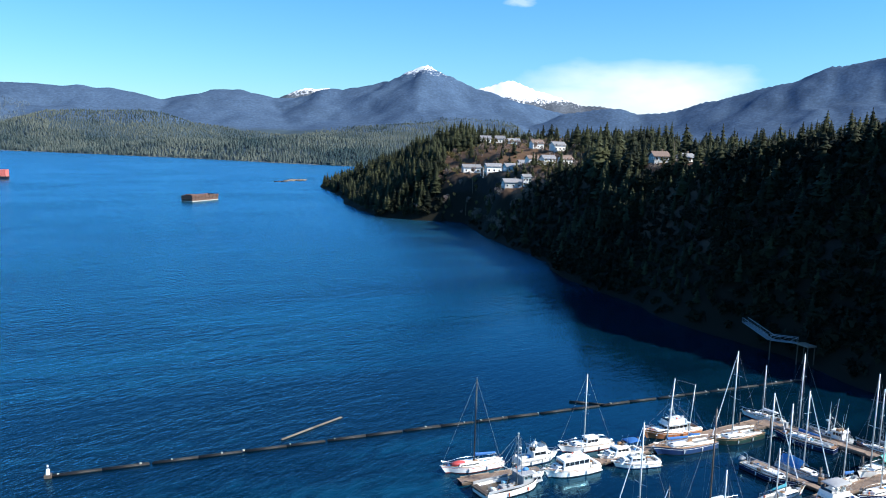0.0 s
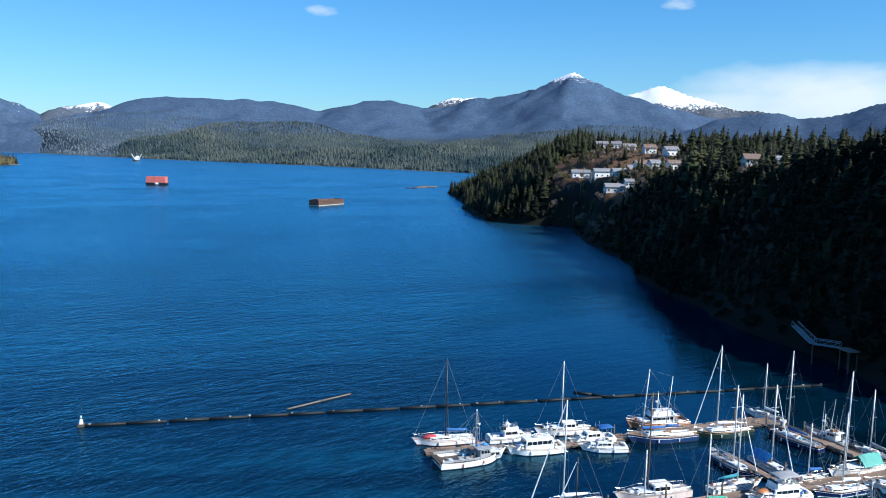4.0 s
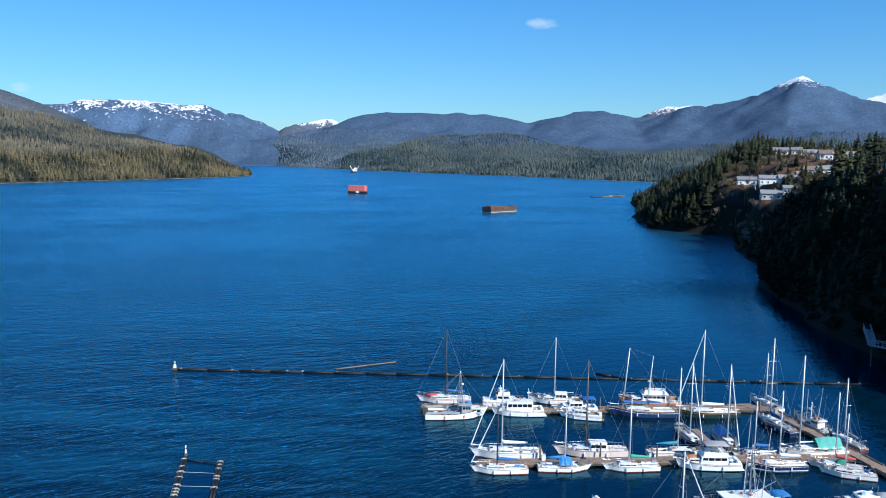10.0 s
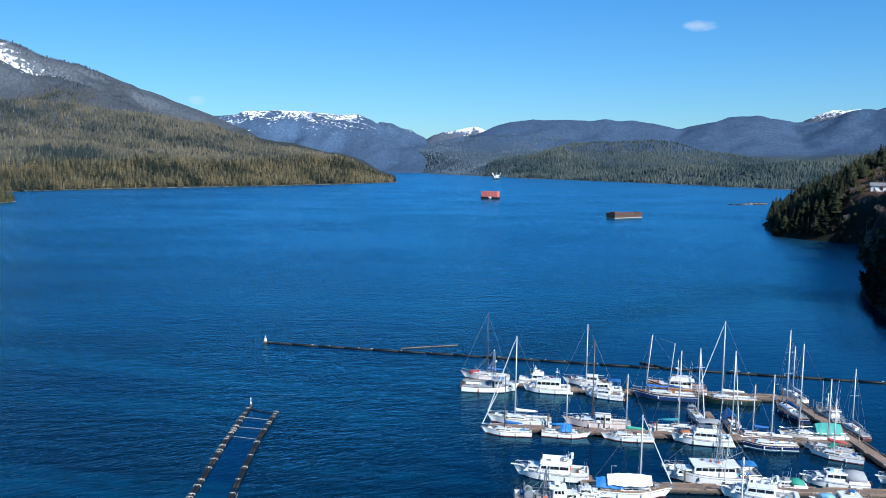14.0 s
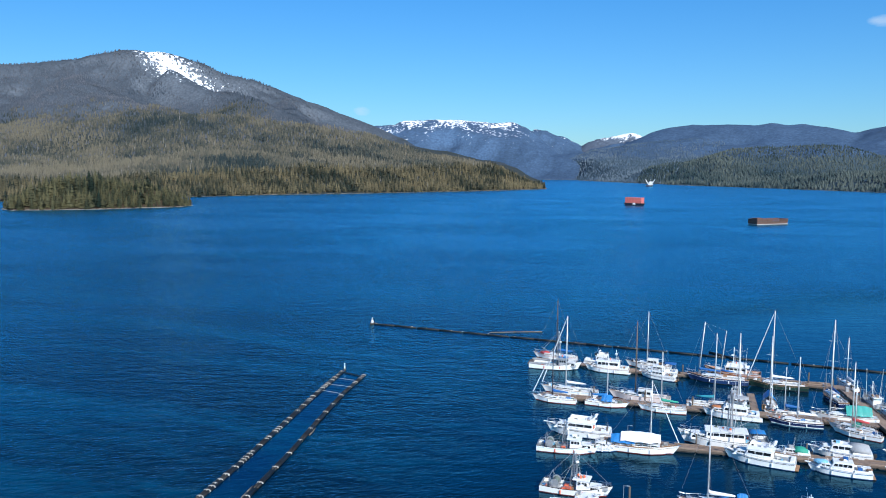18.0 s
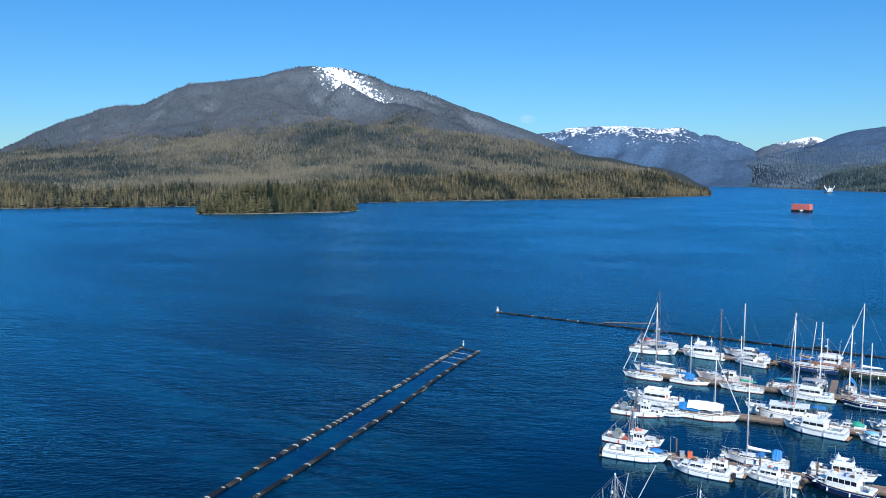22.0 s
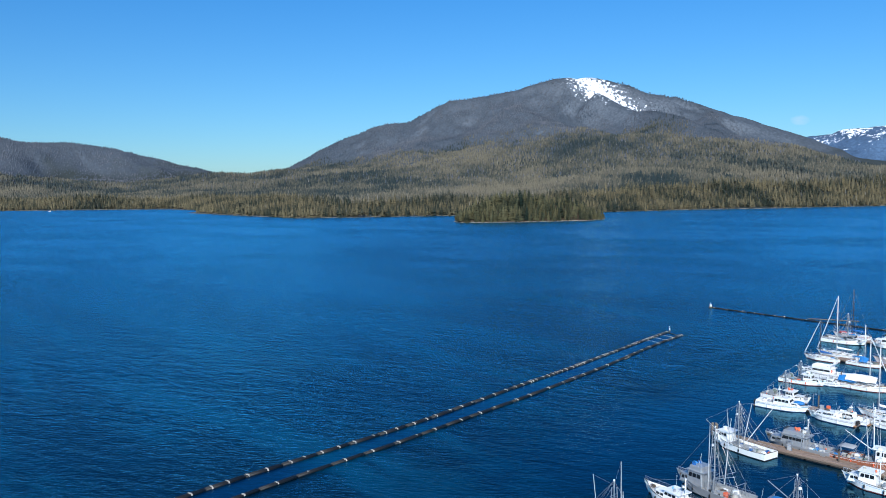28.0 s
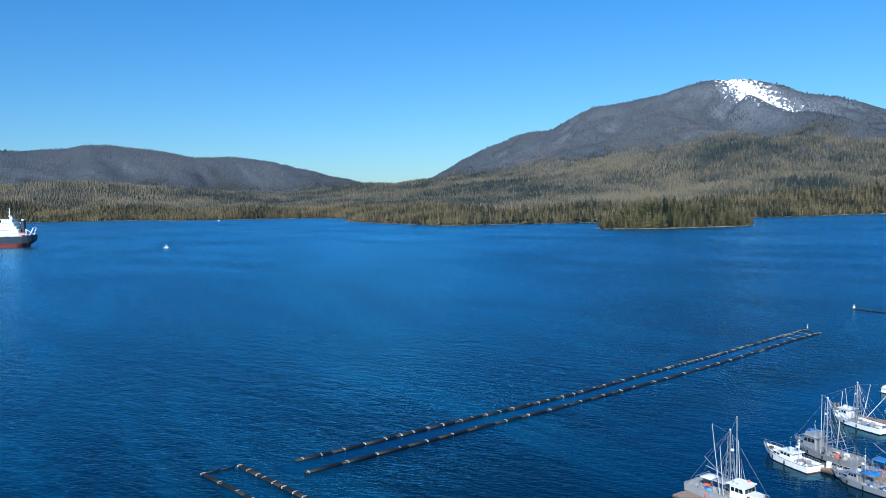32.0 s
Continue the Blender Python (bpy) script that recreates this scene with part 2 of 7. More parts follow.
def foliage(name, lo, hi, stand=0.012, island=0.5, patch=1.0):
    """Leaves whose colour changes from stand to stand, from group to group and from tree to tree."""
    m, nt, b = nodes_of(name)
    n, l = nt.nodes, nt.links
    geo = n.new("ShaderNodeNewGeometry")
    own, other, both_, tree = n.new("ShaderNodeAttribute"), n.new("ShaderNodeObjectInfo"), n.new("ShaderNodeMath"), n.new("ShaderNodeMath")
    own.attribute_name, both_.operation, tree.operation = "tone", "ADD", "FRACT"
    l.new(own.outputs["Fac"], both_.inputs[0])
    l.new(other.outputs["Random"], both_.inputs[1])
    l.new(both_.outputs[0], tree.inputs[0])
    src = None
    for node_scale, weight in ((stand, 2.4 * patch), (stand * 5, 1.3 * patch), (None, island)):
        if node_scale:
            t = n.new("ShaderNodeTexNoise")
            t.inputs["Scale"].default_value, t.inputs["Detail"].default_value = node_scale, 3
            l.new(geo.outputs["Position"], t.inputs["Vector"])
            out = t.outputs[0]
        else:
            out = tree.outputs[0]
        k = n.new("ShaderNodeMath")
        k.operation, k.inputs[1].default_value = "MULTIPLY_ADD", weight
        k.inputs[2].default_value = 0.375 - (1.85 * patch + island * 0.5)
        l.new(out, k.inputs[0])
        if src:
            l.new(src, k.inputs[2])
        src = k.outputs[0]
    leaf = n.new("ShaderNodeMath")
    leaf.operation, leaf.inputs[1].default_value = "MULTIPLY_ADD", 0.25
    l.new(geo.outputs["Random Per Island"], leaf.inputs[0])
    l.new(src, leaf.inputs[2])
    mx = n.new("ShaderNodeMix")
    mx.data_type, mx.clamp_factor = "RGBA", True
    mx.inputs[6].default_value, mx.inputs[7].default_value = (*lo, 1), (*hi, 1)
    l.new(leaf.outputs[0], mx.inputs[0])
    l.new(mx.outputs[2], b.inputs["Base Color"])
    b.inputs["Roughness"].default_value, b.inputs["Specular IOR Level"].default_value = 0.8, 0.15
    return m


# needles darker than spruce, deepening the hillside's shade through their colour
CONIFER = foliage("shade_dark_conifer_needles", (0.007, 0.011, 0.007), (0.05, 0.056, 0.026), 0.03, 0.8, 0.6)
ISLETCONIFER = foliage("islet_conifer_needles", (0.013, 0.023, 0.016), (0.112, 0.102, 0.05), 0.02, 0.9, 0.8)
SHORECONIFER = foliage("shore_conifer_needles", (0.022, 0.03, 0.022), (0.165, 0.136, 0.074), 0.01, 0.75, 1.1)
# near-black leaves: the cliff's shade is put into their colour
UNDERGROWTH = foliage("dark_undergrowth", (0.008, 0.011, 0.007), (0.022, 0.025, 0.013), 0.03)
BROADLEAF = foliage("olive_scrub", (0.07, 0.065, 0.03), (0.20, 0.16, 0.065))
ALDER = foliage("bare_alder_twigs", (0.13, 0.10, 0.085), (0.26, 0.20, 0.17))
MIDCONIFER = foliage("olive_conifer_forest", (0.024, 0.036, 0.036), (0.145, 0.128, 0.088), 0.0035, 0.5, 1.4)
# far forests: the blue of distance haze is put into the needle colours
FARCONIFER = foliage("haze_grey_mountain_forest", (0.048, 0.064, 0.084), (0.118, 0.122, 0.134), 0.0035, 0.22, 1.1)
HAZECONIFER = foliage("haze_tinted_green_forest", (0.058, 0.092, 0.130), (0.130, 0.165, 0.190), 0.004, 0.3, 1.1)
HAZEBLUECONIFER = foliage("haze_blue_conifer_forest", (0.020, 0.040, 0.046), (0.096, 0.114, 0.098), 0.004, 0.45, 1.2)


def land(name, soil, rock, snow=None, strip=None, scale=0.02, shore_rock=(0.22, 0.20, 0.17), relief=0.5, floor=None):
    """Ground with soil and rock by slope; snow over a height (z, spread) or in a strip (point, point, width)."""
    m, nt, b = nodes_of(name)
    n, l = nt.nodes, nt.links
    geo = n.new("ShaderNodeNewGeometry")
    sep, pos = n.new("ShaderNodeSeparateXYZ"), n.new("ShaderNodeSeparateXYZ")
    l.new(geo.outputs["Normal"], sep.inputs[0])
    l.new(geo.outputs["Position"], pos.inputs[0])
    no, fi = n.new("ShaderNodeTexNoise"), n.new("ShaderNodeTexNoise")
    for t, s in ((no, scale), (fi, scale * 12)):
        t.inputs["Scale"].default_value, t.inputs["Detail"].default_value = s, 5
        l.new(geo.outputs["Position"], t.inputs["Vector"])
    fi.inputs["Roughness"].default_value = 0.66

    def math_(op, a, c, clamp=False):
        k = n.new("ShaderNodeMath")
        k.operation, k.use_clamp = op, clamp
        for i, v in enumerate((a, c)):
            if isinstance(v, (int, float)):
                k.inputs[i].default_value = v
            else:
                l.new(v, k.inputs[i])
        return k.outputs[0]

    def mix(f, a, c):
        k = n.new("ShaderNodeMix")
        k.data_type = "RGBA"
        l.new(f, k.inputs[0])
        for i, v in ((6, a), (7, c)):
            if isinstance(v, tuple):
                k.inputs[i].default_value = (*v, 1)
            else:
                l.new(v, k.inputs[i])
        return k.outputs[2]

    crown = n.new("ShaderNodeTexVoronoi")
    crown.inputs["Scale"].default_value = 0.085
    l.new(geo.outputs["Position"], crown.inputs["Vector"])
    dark = tuple(c * 0.45 for c in soil)
    col = mix(math_("MULTIPLY", math_("SUBTRACT", math_("ADD", fi.outputs[0], math_("MULTIPLY", no.outputs[0], 0.5)), 0.50), 1.7, True), dark, soil)
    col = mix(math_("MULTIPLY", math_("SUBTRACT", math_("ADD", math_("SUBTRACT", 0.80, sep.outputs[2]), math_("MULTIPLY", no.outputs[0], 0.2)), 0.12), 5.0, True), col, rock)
    # far land: cell edges darkened, shade between tree crowns painted into the ground
    if snow or strip:
        col = mix(math_("MULTIPLY", math_("SUBTRACT", crown.outputs["Distance"], 0.30), 1.1, True), col, tuple(c * 0.5 for c in soil))
    # floor: darker colour below a height, at cliff foot and between trees
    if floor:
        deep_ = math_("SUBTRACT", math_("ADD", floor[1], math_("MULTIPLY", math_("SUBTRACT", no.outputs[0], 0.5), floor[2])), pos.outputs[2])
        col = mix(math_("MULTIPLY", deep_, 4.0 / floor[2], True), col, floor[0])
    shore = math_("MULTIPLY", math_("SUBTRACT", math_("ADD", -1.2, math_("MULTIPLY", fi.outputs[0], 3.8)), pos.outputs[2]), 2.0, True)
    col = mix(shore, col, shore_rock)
    if snow:
        z = math_("ADD", pos.outputs[2], math_("MULTIPLY", math_("SUBTRACT", fi.outputs[0], 0.5), snow[1]))
        if len(snow) > 2:
            mid = n.new("ShaderNodeTexNoise")
            mid.inputs["Scale"].default_value, mid.inputs["Detail"].default_value = scale * 2.2, 4
            l.new(geo.outputs["Position"], mid.inputs["Vector"])
            z = math_("ADD", z, math_("MULTIPLY", math_("SUBTRACT", mid.outputs[0], 0.5), snow[2]))
        cover = math_("MULTIPLY", math_("SUBTRACT", z, snow[0]), 0.04, True)
        if len(snow) > 3:
            cover = math_("MULTIPLY", cover, math_("LESS_THAN", pos.outputs[0], snow[3]))
        col = mix(cover, col, (0.85, 0.87, 0.9))
    if strip:
        (ax, ay), (bx, by), w0, w1 = strip
        ln = math.hypot(bx - ax, by - ay)
        ux, uy = (bx - ax) / ln, (by - ay) / ln
        dx, dy = math_("SUBTRACT", pos.outputs[0], ax), math_("SUBTRACT", pos.outputs[1], ay)
        along = math_("DIVIDE", math_("ADD", math_("MULTIPLY", dx, ux), math_("MULTIPLY", dy, uy)), ln)
        across = math_("ABSOLUTE", math_("SUBTRACT", math_("MULTIPLY", dx, -uy), math_("MULTIPLY", dy, -ux)), 0.0)
        wide = math_("MULTIPLY_ADD", along, w1 - w0)
        wide.node.inputs[2].default_value = w0
        wide = math_("ADD", wide, math_("MULTIPLY", math_("SUBTRACT", fi.outputs[0], 0.53), 430.0))
        inside = math_("MULTIPLY", math_("SUBTRACT", wide, across), 0.05, True)
        inside = math_("MULTIPLY", inside, math_("MULTIPLY", math_("SUBTRACT", 1.0, along), 6.0, True))
        inside = math_("MULTIPLY", inside, math_("MULTIPLY", math_("ADD", along, 0.03), 30.0, True))
        col = mix(inside, col, (0.85, 0.87, 0.9))
    l.new(col, b.inputs["Base Color"])
    b.inputs["Roughness"].default_value, b.inputs["Specular IOR Level"].default_value = 0.9, 0.1
    bp = n.new("ShaderNodeBump")
    bp.inputs["Strength"].default_value, bp.inputs["Distance"].default_value = relief, 0.006 / scale
    l.new(fi.outputs[0], bp.inputs["Height"])
    l.new(bp.outputs[0], b.inputs["Normal"])
    return m


# steep rock, low ground and shoreline near black: backlit cliff's shade put into colour
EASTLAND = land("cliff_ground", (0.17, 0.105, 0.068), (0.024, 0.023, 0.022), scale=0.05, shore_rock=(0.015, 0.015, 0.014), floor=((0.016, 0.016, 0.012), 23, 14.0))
ISLETLAND = land("islet_ground", (0.10, 0.075, 0.05), (0.12, 0.11, 0.10), scale=0.05, shore_rock=(0.30, 0.27, 0.23))
# mountain land: distance haze painted into soil and rock as blue
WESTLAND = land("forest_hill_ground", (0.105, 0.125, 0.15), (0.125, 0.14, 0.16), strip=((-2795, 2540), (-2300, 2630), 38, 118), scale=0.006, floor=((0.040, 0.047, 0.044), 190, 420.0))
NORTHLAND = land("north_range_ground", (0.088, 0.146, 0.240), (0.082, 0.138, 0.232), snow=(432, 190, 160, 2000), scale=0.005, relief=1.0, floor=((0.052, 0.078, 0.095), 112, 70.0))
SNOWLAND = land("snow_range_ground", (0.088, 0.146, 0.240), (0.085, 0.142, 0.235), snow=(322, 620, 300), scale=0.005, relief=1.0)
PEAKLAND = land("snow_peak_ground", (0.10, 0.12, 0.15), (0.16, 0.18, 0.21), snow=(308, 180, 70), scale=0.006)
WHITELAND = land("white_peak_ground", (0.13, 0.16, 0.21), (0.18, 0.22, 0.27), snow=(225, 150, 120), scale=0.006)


def water_material(name="sea_water", chop=1.0, deep=None):
    """Sea water: wind ripples, lanes of paler streaks, and smoother water in the lee of the marina."""
    m, nt, b = nodes_of(name)
    n, l = nt.nodes, nt.links
    geo = n.new("ShaderNodeNewGeometry")

    def along(turn, sx, sy):
        """Positions turned about z, then stretched."""
        a, c = n.new("ShaderNodeMapping"), n.new("ShaderNodeMapping")
        a.inputs["Rotation"].default_value, c.inputs["Scale"].default_value = (0, 0, radians(turn)), (sx, sy, 1.0)
        l.new(geo.outputs["Position"], a.inputs[0])
        l.new(a.outputs[0], c.inputs[0])
        return c.outputs[0]

    def noise(vec, scale, detail, bend=0.0):
        t = n.new("ShaderNodeTexNoise")
        t.inputs["Scale"].default_value, t.inputs["Detail"].default_value, t.inputs["Distortion"].default_value = scale, detail, bend
        l.new(vec, t.inputs["Vector"])
        return t.outputs[0]

    def calc(op, a, c=0.0, d=None, clamp=False):
        k = n.new("ShaderNodeMath")
        k.operation, k.use_clamp = op, clamp
        for i, v in enumerate((a, c, d)):
            if v is None:
                continue
            if isinstance(v, (int, float)):
                k.inputs[i].default_value = v
            else:
                l.new(v, k.inputs[i])
        return k.outputs[0]

    def ramp(v, a, c, lo=0.0, hi=1.0):
        k = n.new("ShaderNodeMapRange")
        k.interpolation_type = "SMOOTHSTEP"
        for i, q in ((1, a), (2, c), (3, lo), (4, hi)):
            k.inputs[i].default_value = q
        l.new(v, k.inputs[0])
        return k.outputs[0]

    pos = n.new("ShaderNodeSeparateXYZ")
    l.new(geo.outputs["Position"], pos.inputs[0])
    # the lee: inside the breakwater, among the floats, and stretched under the cliff to darken its foot
    dx = calc("MULTIPLY", calc("SUBTRACT", pos.outputs[0], 92.0), 1 / 100.0)
    dy = calc("MULTIPLY", calc("SUBTRACT", pos.outputs[1], 115.0), 1 / 205.0)
    lee = ramp(calc("ADD", calc("MULTIPLY", dx, dx), calc("MULTIPLY", dy, dy)), 1.25, 0.55)
    wind = ramp(noise(along(-20, 0.006, 0.012), 1.0, 5, 0.8), 0.36, 0.64, 0.55, 1.0)
    strength = calc("MULTIPLY", calc("MULTIPLY", wind, CHOP * chop), calc("SUBTRACT", 1.0, calc("MULTIPLY", lee, 0.72)))
    ripple = noise(along(80, 1.0, 0.40), 3.2, 2)
    wave = noise(along(40, 1.0, 0.40), 1.35, 3, 0.3)
    swell = noise(along(62, 1.0, 0.36), 0.42, 3, 0.4)
    long_ = noise(along(66, 1.0, 0.32), 0.13, 3, 0.3)
    high = calc("MULTIPLY_ADD", long_, 2.2, calc("MULTIPLY_ADD", swell, 2.4, calc("MULTIPLY_ADD", wave, 1.5, calc("MULTIPLY", ripple, 0.6))))
    bp = n.new("ShaderNodeBump")
    bp.inputs["Distance"].default_value = 0.3
    l.new(strength, bp.inputs["Strength"])
    l.new(high, bp.inputs["Height"])
    # pale streaks and speckle: foam, and ripples' sky sheen put into the colour
    streak = noise(along(-8, 0.0042, 0.030), 1.0, 5, 1.2)
    thin = noise(along(4, 0.010, 0.11), 1.0, 4, 0.8)
    mottle = noise(along(50, 1.0, 0.40), 0.5, 4)
    lane = ramp(calc("ADD", calc("MULTIPLY_ADD", streak, 0.72, -0.39), calc("MULTIPLY_ADD", thin, 0.34, calc("MULTIPLY_ADD", swell, 0.22, calc("MULTIPLY_ADD", mottle, 0.24, -0.11)))), 0.17, 0.42)
    tone = n.new("ShaderNodeMix")
    tone.data_type = "RGBA"
    tone.inputs[6].default_value, tone.inputs[7].default_value = deep or WATER_DEEP, WATER_LANE
    # streaks dimmed in the lee, so the cliff's shadow edge shows less
    l.new(calc("MULTIPLY", lane, calc("SUBTRACT", 1.0, calc("MULTIPLY", lee, 0.75))), tone.inputs[0])
    # water lightened with distance: low-angle sky reflection put into the base colour
    out = n.new("ShaderNodeVectorMath")
    out.operation = "LENGTH"
    l.new(geo.outputs["Position"], out.inputs[0])
    far_sheen = n.new("ShaderNodeMix")
    far_sheen.data_type, far_sheen.blend_type = "RGBA", "ADD"
    far_sheen.inputs[7].default_value = (0.0002, 0.021, 0.038, 1)
    l.new(ramp(out.outputs["Value"], 120.0, 800.0), far_sheen.inputs[0])
    l.new(tone.outputs[2], far_sheen.inputs[6])
    l.new(far_sheen.outputs[2], b.inputs["Base Color"])
    b.inputs["Specular IOR Level"].default_value, b.inputs["Roughness"].default_value = 0.0, 0.5
    gloss, fres, blend = n.new("ShaderNodeBsdfGlossy"), n.new("ShaderNodeFresnel"), n.new("ShaderNodeMixShader")
    gloss.inputs["Color"].default_value = WATER_GLOSS
    l.new(calc("SUBTRACT", 0.24, calc("MULTIPLY", lee, 0.19)), gloss.inputs["Roughness"])
    fres.inputs["IOR"].default_value = 1.36
    l.new(bp.outputs[0], gloss.inputs["Normal"])
    l.new(bp.outputs[0], fres.inputs["Normal"])
    l.new(fres.outputs[0], blend.inputs[0])
    l.new(b.outputs[0], blend.inputs[1])
    l.new(gloss.outputs[0], blend.inputs[2])
    l.new(blend.outputs[0], n["Material Output"].inputs["Surface"])
    return m


CHOP = 0.62
WATER_DEEP, WATER_LANE, WATER_GLOSS = (0.0004, 0.0070, 0.0160, 1), (0.002, 0.038, 0.078, 1), (0.35, 0.77, 1.0, 1)
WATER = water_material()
CALM = water_material("calm_water", 0.3, (0.0006, 0.0125, 0.0420, 1))


# ---- mesh helpers ----
class M:
    """Collects vertices and faces of one mesh."""

    def __init__(self):
        self.v, self.f = [], []

    def ring(self, pts):
        i = len(self.v)
        self.v += [tuple(p) for p in pts]
        return list(range(i, i + len(pts)))

    def bridge(self, a, b, closed=True):
        k = len(a)
        for i in range(k if closed else k - 1):
            j = (i + 1) % k
            self.f.append((a[i], a[j], b[j], b[i]))

    def loft(self, rings, closed=True, caps=True):
        ids = [self.ring(r) for r in rings]
        for a, b in zip(ids, ids[1:]):
            self.bridge(a, b, closed)
        if caps and closed:
            self.f.append(tuple(reversed(ids[0])))
            self.f.append(tuple(ids[-1]))
        return self

    def tube(self, p, q, r, r2=None, n=6):
        p, q = Vector(p), Vector(q)
        d = (q - p).normalized()
        u = d.cross(Vector((0, 0, 1)) if abs(d.z) < 0.9 else Vector((1, 0, 0))).normalized()
        w = d.cross(u)
        rr = r if r2 is None else r2
        a = [(math.cos(2 * math.pi * i / n), math.sin(2 * math.pi * i / n)) for i in range(n)]
        return self.loft([[p + (u * c + w * s) * r for c, s in a], [q + (u * c + w * s) * rr for c, s in a]])

    def line(self, pts, r, n=5):
        """One bent pipe through the points."""
        pts = [Vector(p) for p in pts]
        rings = []
        for i, p in enumerate(pts):
            d = (pts[min(i + 1, len(pts) - 1)] - pts[max(i - 1, 0)]).normalized()
            u = d.cross(Vector((0.13, 0.21, 1.0)) if abs(d.z) < 0.95 else Vector((1, 0.1, 0))).normalized()
            w = d.cross(u)
            rings.append([p + (u * math.cos(2 * math.pi * k / n) + w * math.sin(2 * math.pi * k / n)) * r for k in range(n)])
        return self.loft(rings)

    def block(self, x0, x1, y0, y1, z0, z1, ch=0.05, top=(0, 0, 0, 0)):
        """A box with chamfered upright and top edges; top: how far its four top sides lie inside (x0, x1, y0, y1)."""
        def rect(a, b, c, d, k, z):
            return [(a + k, c, z), (b - k, c, z), (b, c + k, z), (b, d - k, z), (b - k, d, z), (a + k, d, z), (a, d - k, z), (a, c + k, z)]
        t = top
        c = min(ch, (x1 - x0) * 0.3, (y1 - y0) * 0.3, (z1 - z0) * 0.45)
        f = (z1 - c - z0) / (z1 - z0)
        mid = (x0 + t[0] * f, x1 - t[1] * f, y0 + t[2] * f, y1 - t[3] * f)
        up = (x0 + t[0] + c, x1 - t[1] - c, y0 + t[2] + c, y1 - t[3] - c)
        return self.loft([rect(x0, x1, y0, y1, c, z0), rect(*mid, c, z1 - c), rect(*up, c, z1)])

    def quad(self, a, b, c, d, thick=0.02):
        a, b, c, d = (Vector(p) for p in (a, b, c, d))
        nn = (b - a).cross(d - a).normalized() * thick
        return self.loft([[a, b, c, d], [a + nn, b + nn, c + nn, d + nn]])


def mesh_of(name, m, material, smooth=False):
    me = bpy.data.meshes.new(name)
    me.from_pydata(m.v, [], m.f)
    me.materials.append(material)
    if smooth:
        me.polygons.foreach_set("use_smooth", [True] * len(me.polygons))
    return me


def part(name, m, material, parent, label="", smooth=False):
    ob = new(name, mesh_of(name, m, material, smooth))
    ob.parent = parent
    if label:
        ob["label"] = label
    return ob


def thing(name, at, label, category, group="", kind=""):
    ob = new(name)
    ob.empty_display_size = 0.5
    ob.matrix_world = at
    return tagged(ob, label, category, group, kind)


def array_mesh(name, v, f, material, smooth=False):
    """A mesh object from arrays of vertices and of triangles or quads."""
    me = bpy.data.meshes.new(name)
    v, f = np.asarray(v, np.float32), np.asarray(f, np.int32)
    k = f.shape[1]
    me.vertices.add(len(v))
    me.vertices.foreach_set("co", v.ravel())
    me.loops.add(f.size)
    me.loops.foreach_set("vertex_index", f.ravel())
    me.polygons.add(len(f))
    me.polygons.foreach_set("loop_start", np.arange(0, f.size, k, dtype=np.int32))
    me.polygons.foreach_set("loop_total", np.full(len(f), k, np.int32))
    if smooth:
        me.polygons.foreach_set("use_smooth", np.ones(len(f), bool))
    me.materials.append(material)
    me.update(calc_edges=True)
    me.validate()
    return new(name, me)


# ---- noise on arrays ----
RNG = np.random.RandomState(7)
LATTICE = RNG.rand(512, 512)


def vnoise(x, y):
    xi, yi = np.floor(x).astype(int), np.floor(y).astype(int)
    fx, fy = x - xi, y - yi
    fx, fy = fx * fx * (3 - 2 * fx), fy * fy * (3 - 2 * fy)
    g = lambda a, b: LATTICE[a % 512, b % 512]
    return (g(xi, yi) * (1 - fx) + g(xi + 1, yi) * fx) * (1 - fy) + (g(xi, yi + 1) * (1 - fx) + g(xi + 1, yi + 1) * fx) * fy


def fbm(x, y, size, octaves=4):
    """Noise about zero, within about half a unit either way."""
    s, a, tot = 0, 1.0, 0
    for k in range(octaves):
        s = s + a * (vnoise(x / size * 2**k + 17 * k, y / size * 2**k + 31 * k) - 0.5)
        tot += a
        a *= 0.5
    return s / tot * 1.6


def smooth(t):
    t = np.clip(t, 0, 1)
    return t * t * (3 - 2 * t)


def inland(poly, x, y):
    """Signed distance from a shoreline polygon: positive on land."""
    best, odd = np.full(np.shape(x), 1e9), np.zeros(np.shape(x), bool)
    for (ax, ay), (bx, by) in zip(poly, poly[1:] + poly[:1]):
        dx, dy = bx - ax, by - ay
        t = np.clip(((x - ax) * dx + (y - ay) * dy) / (dx * dx + dy * dy), 0, 1)
        best = np.minimum(best, np.hypot(x - ax - t * dx, y - ay - t * dy))
        if ay != by:
            odd ^= ((ay > y) != (by > y)) & (x < dx * (y - ay) / dy + ax)
    return np.where(odd, best, -best)


def ridge(line, x, y, wide, power=1.2, crag=0.0, gully=0.0):
    """The height that a mountain ridge along a line of (x, y, z) gives, falling off to both sides, with gullies down its flanks."""
    top, part_way = np.zeros(np.shape(x)), np.zeros(np.shape(x))
    for (ax, ay, az), (bx, by, bz) in zip(line, line[1:]):
        dx, dy = bx - ax, by - ay
        t = np.clip(((x - ax) * dx + (y - ay) * dy) / (dx * dx + dy * dy), 0, 1)
        d = np.hypot(x - ax - t * dx, y - ay - t * dy)
        z = az + (bz - az) * t
        w = wide * (0.35 + 0.65 * z / max(p[2] for p in line))
        u = np.exp(-(d / w) ** power)
        part_way = np.where(z * u > top, u, part_way)
        top = np.maximum(top, z * u)
    if gully:
        top = top * (1 - gully * 4 * part_way * (1 - part_way) * np.abs(fbm(x, y, 480, 4)))
    return top * (1 + crag * fbm(x, y, 420, 5)) if crag else top


